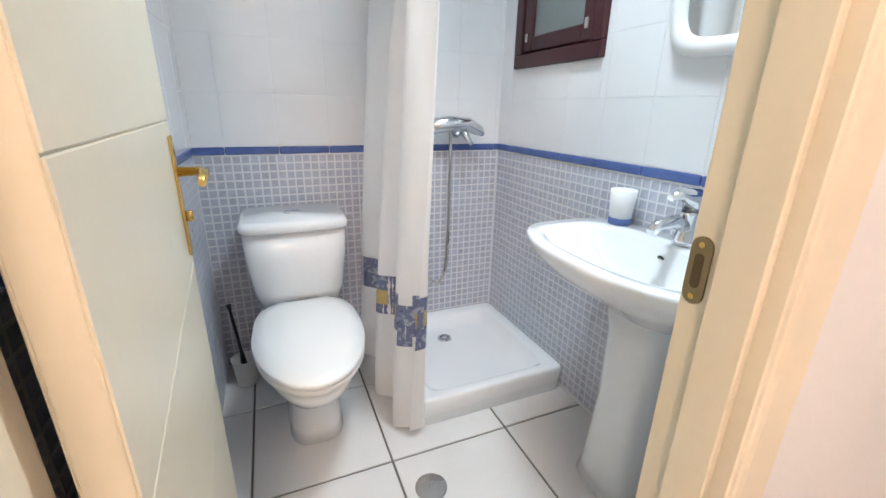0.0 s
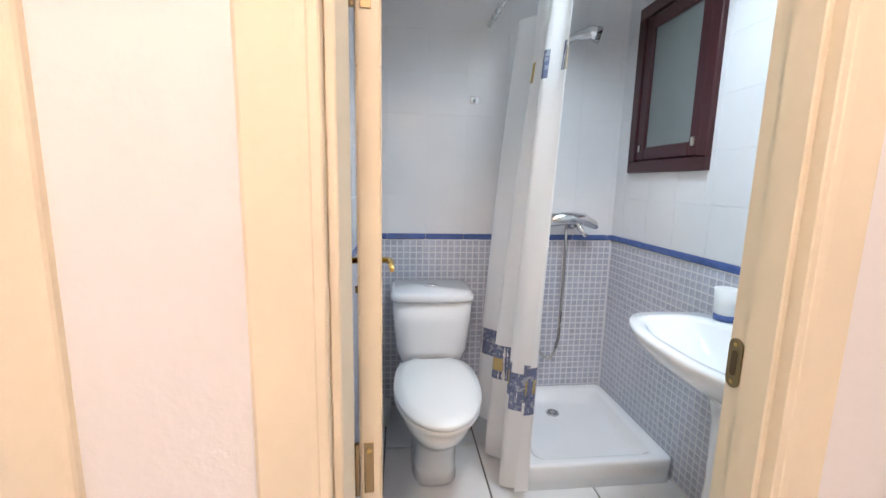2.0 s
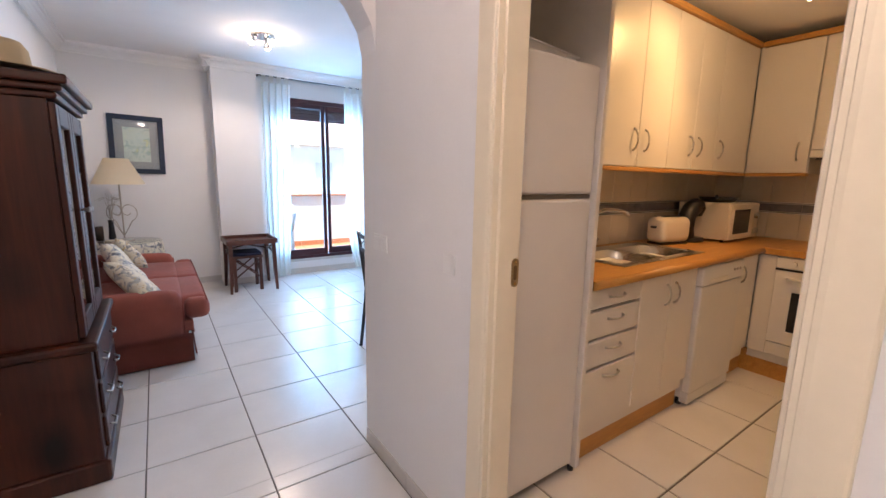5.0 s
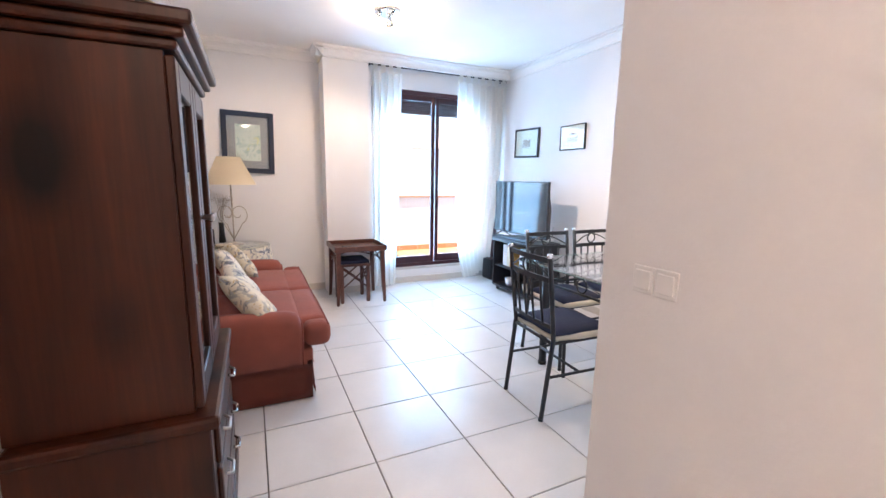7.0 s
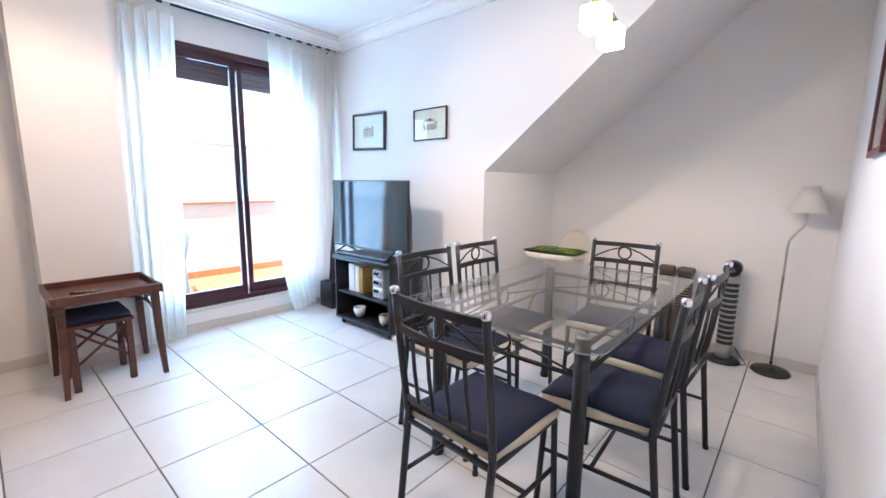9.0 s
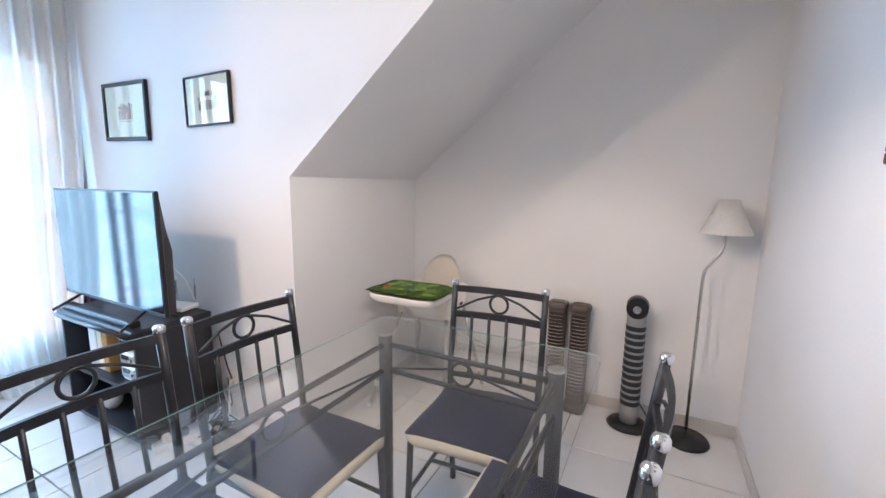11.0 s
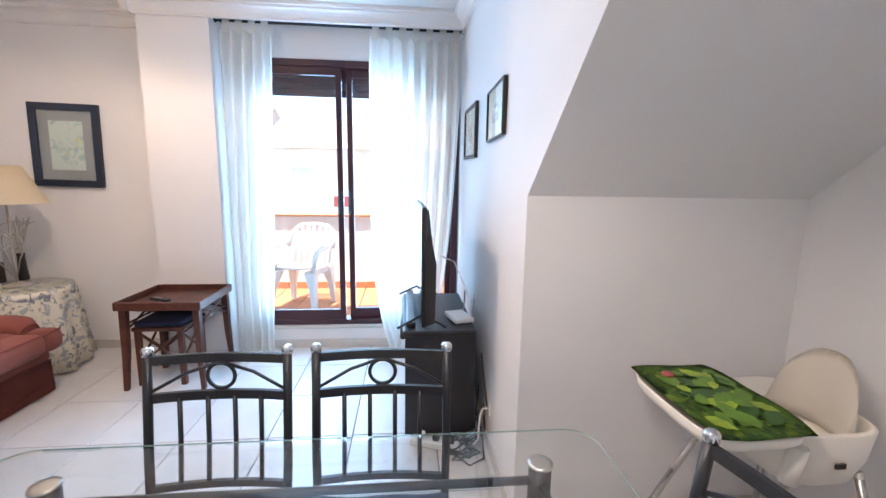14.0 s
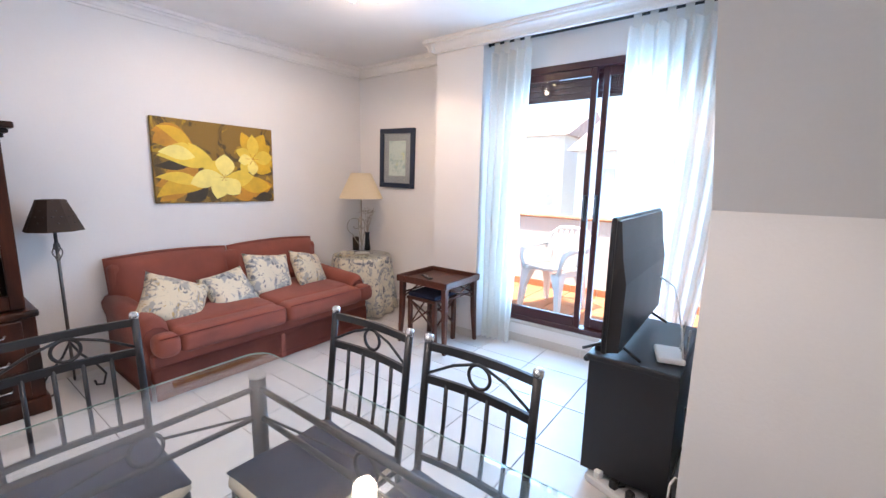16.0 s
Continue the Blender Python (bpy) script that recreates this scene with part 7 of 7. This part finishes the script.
def cut(r, h):
    """What is left of rectangle r = (a0, a1, b0, b1) outside h."""
    a0, a1, b0, b1 = r
    if a1 <= h[0] or a0 >= h[1] or b1 <= h[2] or b0 >= h[3]:
        return [r]
    out = []
    if a0 < h[0]:
        out.append((a0, h[0], b0, b1))
    if a1 > h[1]:
        out.append((h[1], a1, b0, b1))
    m0, m1 = max(a0, h[0]), min(a1, h[1])
    if b0 < h[2]:
        out.append((m0, m1, b0, h[2]))
    if b1 > h[3]:
        out.append((m0, m1, h[3], b1))
    return [q for q in out if q[1] - q[0] > 0.012 and q[3] - q[2] > 0.012]


def place(face, a0, a1, b0, b1, d):
    """A box on a wall face: a along the wall, b up, d thick."""
    if face == "back":
        return (a0, a1, BY1 - d, BY1, b0, b1)
    if face == "right":
        return (BX1 - d, BX1, a0, a1, b0, b1)
    return (BX0, BX0 + d, a0, a1, b0, b1)


HOLE = (BWY0, BWY1, BWZ0, BWZ1)
walls = (("back", BX0, BX1, 0.38 - 0.205 * 3, False), ("right", HY1, BY1, 0.14, True), ("left", HY1, BY1, 0.14, False))
mosaic_me = {}
for face, a0, a1, org, hole in walls:
    panel = thing("wall_tiles_" + face, "white wall tiles over blue border and grey mosaic", "wall tiles", kind="structure")
    for r in (cut((a0, a1, 0.0, BCEIL), HOLE) if hole else [(a0, a1, 0.0, BCEIL)]):
        part("grout_bed", B(*place(face, *r, 0.0082)), M_GROUTW, panel)
    g = 0.0009
    i0, i1 = math.floor((a0 - org) / TP), math.ceil((a1 - org) / TP)
    for i in range(i0, i1):
        u0, u1 = max(a0 + 0.008, org + i * TP), min(a1 - 0.008, org + (i + 1) * TP)
        if u1 - u0 < 0.015:
            continue
        part("border_tile", B(*place(face, u0 + g, u1 - g, ZL0 + 0.001, ZL1 - 0.001, 0.015), bevel=0.005, seg=2), M_LISTEL, panel)
        z = ZL1
        while z < BCEIL - 0.02:
            z1 = min(z + TP, BCEIL)
            for r in (cut((u0, u1, z, z1), HOLE) if hole else [(u0, u1, z, z1)]):
                part("wall_tile", B(*place(face, r[0] + g, r[1] - g, r[2] + g, r[3] - g, 0.0095), bevel=0.0007), M_WTILE, panel)
            z = z1
    # mosaic: the stretch beside the basin as single pieces, the rest joined
    rest_v, rest_f = [], []
    k = 0
    nu, nz = int((a1 - a0 - 0.01) / MP), int((ZL0 - 0.004) / MP)
    s, d0, d1 = MP / 2 - 0.0022, 0.006, 0.0088
    for i in range(nu):
        for j in range(nz):
            cu, cz = a0 + 0.008 + (i + 0.5) * MP, ZL0 - 0.003 - (j + 0.5) * MP
            if face == "right" and 1.0 < cu < 1.52 and cz > 0.30:
                if face not in mosaic_me:
                    mosaic_me[face] = mesh_of(B(-0.0028, 0, -s, s, -s, s, bevel=0.0012), "mosaic_tile", M_MOSAIC)
                shared("mosaic_tile", mosaic_me[face], panel, (BX1 - d0, cu, cz))
                continue
            n = len(rest_v)
            for dd, q in ((d0, 1.0), (d1, 0.90)):
                for su, sz in ((-1, -1), (1, -1), (1, 1), (-1, 1)):
                    uu, zz = cu + su * s * q, cz + sz * s * q
                    rest_v.append((uu, BY1 - dd, zz) if face == "back" else (BX1 - dd, uu, zz) if face == "right" else (BX0 + dd, uu, zz))
            rest_f += [(n + 4, n + 5, n + 6, n + 7), (n, n + 1, n + 5, n + 4), (n + 1, n + 2, n + 6, n + 5), (n + 2, n + 3, n + 7, n + 6), (n + 3, n, n + 4, n + 7)]
    me = bpy.data.meshes.new("mosaic")
    me.from_pydata(rest_v, [], rest_f)
    bm = empty_bm()
    bm.from_mesh(me)
    bmesh.ops.recalc_face_normals(bm, faces=bm.faces)
    ob = part("mosaic", bm, M_MOSAIC, panel)
    tagged(ob, kind="stuff")

# window
bw = thing("window_2", "small maroon bathroom window with frosted glass", "window", kind="structure")


def ring_frame(parent, name, x0, x1, y0, y1, z0, z1, w, m):
    for a in ((y0, y1, z0, z0 + w), (y0, y1, z1 - w, z1), (y0, y0 + w, z0 + w, z1 - w), (y1 - w, y1, z0 + w, z1 - w)):
        part(name, B(x0, x1, *a, bevel=0.004), m, parent)


ring_frame(bw, "frame", 1.205, 1.275, BWY0, BWY1, BWZ0, BWZ1, 0.055, M_FRAME)
sa = part("sash", B(1.213, 1.245, BWY0 + 0.058, BWY0 + 0.12, BWZ0 + 0.06, BWZ1 - 0.06, bevel=0.006), M_FRAME, bw)
part("stile", B(1.213, 1.245, BWY1 - 0.12, BWY1 - 0.058, BWZ0 + 0.06, BWZ1 - 0.06, bevel=0.006), M_FRAME, sa)
for z0, z1 in ((BWZ0 + 0.06, BWZ0 + 0.12), (BWZ1 - 0.12, BWZ1 - 0.06)):
    part("rail", B(1.213, 1.245, BWY0 + 0.12, BWY1 - 0.12, z0, z1, bevel=0.006), M_FRAME, sa)
part("pane", B(1.226, 1.234, BWY0 + 0.118, BWY1 - 0.118, BWZ0 + 0.118, BWZ1 - 0.118), M_FROST, sa, "frosted grey pane")
for y in (BWY0 + 0.09, BWY1 - 0.09):
    part("catch", B(1.203, 1.214, y - 0.008, y + 0.008, BWZ0 + 0.10, BWZ0 + 0.135, bevel=0.003), M_STEEL, sa)
# unseen box in the grout colour, added to keep sky light out here
setting("window_backing", B(1.30, 1.39, BWY0 - 0.02, BWY1 + 0.02, BWZ0 - 0.02, BWZ1 + 0.02), M_GROUT, "unseen dark box added to close the bathroom window opening", "wall")


# toilet
def rrect(cx, cy, a, b, z, p=0.5, n=40, front=0.0):
    pts = []
    for i in range(n):
        q = 2 * math.pi * i / n
        c, s = math.cos(q), math.sin(q)
        yy = b * math.copysign(abs(s) ** p, s)
        pts.append((cx + a * math.copysign(abs(c) ** p, c), cy + yy, z))
    return pts


def egg(cx, y0, y1, a, z, n=44):
    """Seat outline: broad and square at the back (y1), round at the front (y0)."""
    pts = []
    for i in range(n):
        q = 2 * math.pi * i / n
        c, s = math.cos(q), math.sin(q)
        if s < 0:
            yy, xx = (y0 + 0.58 * (y1 - y0)) + s * 0.58 * (y1 - y0), a * c
        else:
            yy, xx = (y0 + 0.58 * (y1 - y0)) + abs(s) ** 0.45 * 0.42 * (y1 - y0), a * math.copysign(abs(c) ** 0.42, c) * (1 - 0.16 * s)
        pts.append((cx + xx, yy, z))
    return pts


to = thing("toilet", "white ceramic close-coupled toilet, lid closed", "toilet", pose(0.195, 0, 0))
bm = empty_bm()
loft(bm, [rrect(0, 1.91, 0.155, 0.13, 0.40, 0.4), rrect(0, 1.915, 0.175, 0.145, 0.47, 0.35), rrect(0, 1.915, 0.188, 0.150, 0.60, 0.3), rrect(0, 1.915, 0.193, 0.152, 0.715, 0.3)])
part("cistern", bm, M_CERAMIC, to, smooth=True)
bm = empty_bm()
loft(bm, [rrect(0, 1.912, 0.195, 0.156, 0.718, 0.3), rrect(0, 1.912, 0.202, 0.162, 0.728, 0.3), rrect(0, 1.912, 0.202, 0.162, 0.748, 0.3), rrect(0, 1.912, 0.190, 0.150, 0.760, 0.3)])
lid = part("cistern_lid", bm, M_CERAMIC, to, smooth=True)
part("flush_button", lathe(empty_bm(), [(0.030, 0.757), (0.030, 0.766), (0.024, 0.770), (0, 0.771)], 22, (0, 1.915, 0), sx=1.1, sy=0.7), M_CHROME, lid, "chrome flush button")
bm = empty_bm()
loft(bm, [rrect(0, 1.66, 0.102, 0.20, 0.0, 0.6), rrect(0, 1.66, 0.096, 0.19, 0.05, 0.6), rrect(0, 1.64, 0.098, 0.20, 0.17, 0.65), egg(0, 1.34, 1.86, 0.135, 0.25, 40), egg(0, 1.24, 1.90, 0.165, 0.33, 40), egg(0, 1.215, 1.93, 0.172, 0.395, 40)])
part("bowl", bm, M_CERAMIC, to, smooth=True)
bm = empty_bm()
loft(bm, [egg(0, 1.205, 1.745, 0.172, 0.398), egg(0, 1.195, 1.75, 0.180, 0.404), egg(0, 1.195, 1.75, 0.180, 0.416), egg(0, 1.205, 1.745, 0.172, 0.419)])
part("seat", bm, M_WHITE, to, smooth=True)
bm = empty_bm()
loft(bm, [egg(0, 1.195, 1.755, 0.179, 0.421), egg(0, 1.19, 1.76, 0.183, 0.430), egg(0, 1.195, 1.758, 0.180, 0.442), egg(0, 1.25, 1.73, 0.14, 0.449), egg(0, 1.40, 1.65, 0.06, 0.452)])
part("lid", bm, M_WHITE, to, smooth=True)
for x in (-0.08, 0.08):
    part("hinge", tube(empty_bm(), [(x - 0.02, 1.765, 0.43), (x + 0.02, 1.765, 0.43)], 0.011, 10), M_WHITE, to)
tb = thing("toilet_brush", "toilet brush in a white holder", "toilet brush", pose(-0.06, 1.94, 0))
part("holder", lathe(empty_bm(), [(0.040, 0), (0.042, 0.01), (0.052, 0.12), (0.056, 0.125), (0.050, 0.125), (0.042, 0.02), (0, 0.015)], 22), M_WHITE, tb)
part("handle", tube(empty_bm(), [(0, 0, 0.03), (-0.01, 0.01, 0.16), (-0.03, 0.03, 0.34), (-0.033, 0.033, 0.37)], [0.02, 0.007, 0.006, 0.010], 10), M_BLACK, tb, "black brush handle")

# shower
TX0, TX1, TY0, TY1, TH = 0.56, 1.224, 1.395, 2.085, 0.115
st = thing("shower_tray", "square white ceramic shower tray", "shower tray")
bm = empty_bm()


def rc(i, z, p):
    return rrect((TX0 + TX1) / 2, (TY0 + TY1) / 2, (TX1 - TX0) / 2 - i, (TY1 - TY0) / 2 - i, z, p, 48)


loft(bm, [rc(0.004, 0.0, 0.08), rc(0.0, TH - 0.012, 0.08), rc(0.004, TH - 0.002, 0.08), rc(0.012, TH, 0.08), rc(0.05, TH - 0.002, 0.12), rc(0.062, TH - 0.012, 0.16), rc(0.085, 0.062, 0.22), rc(0.12, 0.052, 0.3), rc(0.30, 0.046, 0.5)])
part("tray", bm, M_CERAMIC, st, smooth=False)
dn = part("drain", lathe(empty_bm(), [(0.036, 0.050), (0.034, 0.055), (0, 0.056)], 26, (0.868, 1.895, 0)), M_CHROME, st, "chrome drain grid")
for i in range(8):
    a = i * math.pi / 4
    part("slot", lathe(empty_bm(), [(0.005, 0.0555), (0.005, 0.0568), (0, 0.0568)], 8, (0.868 + 0.02 * math.cos(a), 1.895 + 0.02 * math.sin(a), 0)), M_BLACK, dn)
sm = thing("shower_mixer", "chrome wall shower mixer with hose and riser head", "shower mixer", pose(0.945, 2.085, 1.075))
sm.scale = (1.25, 1.2, 1.35)
part("body", tube(empty_bm(), [(-0.13, -0.045, 0.0), (-0.10, -0.055, 0.012), (-0.02, -0.075, 0.022), (0.05, -0.080, 0.018), (0.10, -0.075, -0.002), (0.115, -0.07, -0.012)], [0.018, 0.026, 0.026, 0.024, 0.018, 0.010], 14), M_CHROME, sm)
for x in (-0.085, 0.03):
    part("flange", tube(empty_bm(), [(x, 0, 0.0), (x, -0.012, 0.0), (x, -0.05, 0.008)], [0.030, 0.026, 0.014], 16), M_CHROME, sm)
part("lever", tube(empty_bm(), [(0.02, -0.085, 0.0), (0.035, -0.10, -0.02), (0.05, -0.115, -0.045)], [0.014, 0.011, 0.008], 10), M_CHROME, sm)
part("hose", tube(empty_bm(), [(-0.015, -0.06, -0.01), (-0.012, -0.058, -0.10), (-0.010, -0.05, -0.30), (-0.012, -0.045, -0.48), (-0.025, -0.045, -0.545), (-0.05, -0.045, -0.575), (-0.08, -0.045, -0.56), (-0.13, -0.045, -0.50), (-0.19, -0.045, -0.30), (-0.22, -0.04, 0.1), (-0.22, -0.035, 0.35), (-0.21, -0.03, 0.52)], 0.0065, 8), M_STEEL, sm)
hb = part("head_bracket", tube(empty_bm(), [(-0.04, 0, 0.69), (-0.04, -0.05, 0.69)], 0.014, 12), M_CHROME, sm)
part("shower_head", tube(empty_bm(), [(-0.07, -0.03, 0.675), (-0.03, -0.06, 0.694), (0.02, -0.09, 0.70), (0.055, -0.10, 0.69)], [0.012, 0.016, 0.026, 0.030], 14), M_CHROME, hb)
sc = thing("shower_curtain", "white shower curtain with blue shell border, drawn back", "shower curtain", pose(0.50, 0, 0))


def fold(u, v, off=0.0):
    y = 1.36 + 0.62 * u ** 1.5
    k = 0.055 * (1 - 0.5 * v)
    x = k * math.sin(u * 6 * math.pi + 0.5 * math.sin(v * 2.5)) + 0.012 * math.sin(u * 31 + v * 3) + 0.11 * v ** 1.5 + 0.005
    return (x - off * math.cos(u * 6 * math.pi), y - 0.5 * off, 0.035 + 1.98 * v - (0.02 * math.sin(u * 5) if v == 0 else 0))


M_VINYL = sheer("white_vinyl_cloth", (0.95, 0.94, 0.93), 0.03, 0.42, 0.01)
M_SHELL = print_fabric("blue_shell_border", (0.13, 0.16, 0.28), [((0.40, 0.43, 0.52), 0.55), ((0.05, 0.07, 0.16), 0.60)], 24)
M_GOLDP = mat("gold_ochre_print", (0.50, 0.38, 0.16), 0.8, vary=0.2, grain=90)
part("drape", sheet(empty_bm(), fold, 110, 20), M_VINYL, sc, smooth=True)


def patch(u0, u1, v0, v1, off, n=10, m=6):
    bm = empty_bm()
    return sheet(bm, lambda a, b: fold(u0 + (u1 - u0) * a, v0 + (v1 - v0) * b, off), n, m)


for u0, u1, v0, v1 in ((0.0, 0.05, 0.17, 0.27), (0.05, 0.13, 0.19, 0.27), (0.13, 0.20, 0.17, 0.25), (0.20, 0.30, 0.20, 0.27), (0.30, 0.42, 0.19, 0.27), (0.42, 0.60, 0.19, 0.27), (0.60, 0.82, 0.19, 0.27), (0.82, 1.0, 0.19, 0.26)):
    for o in (0.003, -0.003):
        part("border_print", patch(u0, u1, v0, v1, o), M_SHELL, sc)
for u0, u1, v0, v1 in ((0.025, 0.065, 0.215, 0.245), (0.075, 0.12, 0.205, 0.235), (0.22, 0.27, 0.22, 0.25), (0.5, 0.55, 0.21, 0.24)):
    for o in (0.0045, -0.0045):
        part("shell_print", patch(u0, u1, v0, v1, o, 6, 4), M_GOLDP, sc)
for u0, u1, v0, v1, mm in ((0.02, 0.06, 0.83, 0.87, M_GOLDP), (0.07, 0.11, 0.83, 0.88, M_SHELL), (0.2, 0.25, 0.82, 0.87, M_SHELL), (0.34, 0.40, 0.83, 0.86, M_SHELL), (0.5, 0.56, 0.83, 0.87, M_GOLDP), (0.7, 0.76, 0.82, 0.86, M_SHELL)):
    for o in (0.003, -0.003):
        part("motif_print", patch(u0, u1, v0, v1, o, 6, 4), mm, sc)
sr = thing("shower_rail", "white shower curtain rail with hooks", "curtain rail", pose(0.48, 0, 2.06))
part("rail", tube(empty_bm(), [(0, 2.085, 0), (0, 1.38, 0), (0.02, 1.34, 0), (0.06, 1.325, 0), (0.745, 1.325, 0)], 0.010, 10), M_WHITE, sr)
for i in range(9):
    y = 1.40 + i * 0.07
    part("hook", tube(empty_bm(), [(0.012 * math.cos(a), y, 0.012 * math.sin(a) - 0.004) for a in [2 * math.pi * q / 12 for q in range(12)]], 0.002, 5, closed=True), M_CHROME, sr)
hk = thing("wall_hook", "small chrome wall hook on the tiles", "hook", pose(0.418, 2.0855, 1.70))
part("plate", B(-0.022, 0.022, -0.006, 0, -0.018, 0.018, bevel=0.002), M_CHROME, hk)
part("peg", tube(empty_bm(), [(0, -0.006, -0.004), (0, -0.022, -0.008), (0, -0.028, 0.006)], 0.005, 8), M_CHROME, hk)
fd = thing("floor_drain", "round grey metal floor drain cover", "drain", pose(0.505, 1.135, 0))
part("cover", lathe(empty_bm(), [(0.052, 0), (0.052, 0.003), (0.046, 0.0045), (0, 0.005)], 32), M_STEEL, fd)
part("screw", lathe(empty_bm(), [(0.006, 0.0048), (0.006, 0.006), (0, 0.006)], 10), M_CHROME, fd)

# basin
ba = thing("basin", "white ceramic pedestal wash basin", "basin", pose(1.225, 0.945, 0))


def rim(k, z, depth, half, back=0.0, n=48):
    """D-shaped outline: straight at the wall, full round corners in front."""
    pts = []
    for i in range(n):
        q = 2 * math.pi * i / n
        c, s = math.cos(q), math.sin(q)
        x = -depth / 2 + depth / 2 * math.copysign(abs(c) ** 0.55, c)
        y = half * math.copysign(abs(s) ** 0.62, s)
        if c < 0:
            y *= 1 - 0.28 * abs(c) ** 2.2
        pts.append((x - back, y, z))
    return pts


bm = empty_bm()
loft(bm, [rim(1, 0.60, 0.20, 0.10), rim(1, 0.67, 0.28, 0.16), rim(1, 0.735, 0.39, 0.27), rim(1, 0.785, 0.435, 0.318), rim(1, 0.812, 0.445, 0.328), rim(1, 0.822, 0.44, 0.324), rim(1, 0.822, 0.30, 0.265, 0.105), rim(1, 0.812, 0.285, 0.255, 0.11), rim(1, 0.74, 0.22, 0.19, 0.13), rim(1, 0.70, 0.10, 0.09, 0.18)])
part("bowl", bm, M_CERAMIC, ba, smooth=True)
part("overflow", tube(empty_bm(), [(-0.116, 0.0, 0.785), (-0.119, 0.0, 0.783)], 0.010, 14), M_BLACK, ba)
part("drain", lathe(empty_bm(), [(0.022, 0.702), (0.02, 0.706), (0, 0.706)], 16, (-0.23, 0, 0)), M_CHROME, ba)
bm = empty_bm()
loft(bm, [rrect(-0.135, 0, 0.105, 0.115, 0.0, 0.7), rrect(-0.135, 0, 0.095, 0.100, 0.06, 0.7), rrect(-0.13, 0, 0.080, 0.085, 0.35, 0.75), rrect(-0.13, 0, 0.085, 0.09, 0.55, 0.75), rrect(-0.13, 0, 0.10, 0.11, 0.66, 0.75)])
part("pedestal", bm, M_CERAMIC, ba, smooth=True)
bt = thing("basin_tap", "chrome single-lever basin mixer tap", "tap", pose(1.165, 0.93, 0.823))
bt.scale = (1.15, 1.15, 1.15)
part("body", lathe(empty_bm(), [(0.026, 0), (0.025, 0.012), (0.021, 0.03), (0.022, 0.075), (0.024, 0.082)], 20), M_CHROME, bt)
part("spout", tube(empty_bm(), [(0, 0, 0.045), (-0.05, 0, 0.062), (-0.10, 0, 0.055), (-0.115, 0, 0.040)], [0.018, 0.016, 0.014, 0.012], 14), M_CHROME, bt)
part("lever", tube(empty_bm(), [(0.01, 0, 0.085), (0.0, 0, 0.115), (-0.04, 0, 0.125), (-0.075, 0, 0.118)], [0.024, 0.025, 0.014, 0.007], 14), M_CHROME, bt)
cup = thing("tumbler", "white toothbrush tumbler with blue base", "cup", pose(1.165, 1.165, 0.823))
part("cup", lathe(empty_bm(), [(0.034, 0.022), (0.041, 0.112), (0.038, 0.112), (0.032, 0.025), (0, 0.024)], 26), M_WHITE, cup)
part("base_ring", lathe(empty_bm(), [(0.033, 0), (0.0355, 0.002), (0.0355, 0.022), (0, 0.023)], 26), M_LISTEL, cup, "blue base ring")

# mirror
mi = thing("mirror", "wall mirror in a rounded white plastic frame", "mirror", pose(1.2255, 0.885, 1.605))
M_MIRROR = mat("silvered_glass", (0.88, 0.90, 0.90), 0.02, metal=1.0, vary=0.0, bump=0.0)
n = 48
out = [(0.255 * math.copysign(abs(math.cos(q)) ** 0.32, math.cos(q)), 0.30 * math.copysign(abs(math.sin(q)) ** 0.32, math.sin(q))) for q in [2 * math.pi * i / n for i in range(n)]]
bm = empty_bm()
loft(bm, [[(-d, y * ky, z * kz) for y, z in out] for d, ky, kz in ((0.0, 0.98, 0.985), (0.018, 1.0, 1.0), (0.032, 0.97, 0.975), (0.036, 0.90, 0.915), (0.028, 0.83, 0.855), (0.016, 0.815, 0.84))], caps=False)
part("frame", bm, M_WHITE, mi, smooth=True)
part("glass", prism(empty_bm(), [(y * 0.83, z * 0.85) for y, z in out], -0.019, -0.015, "x"), M_MIRROR, mi, "mirror glass")
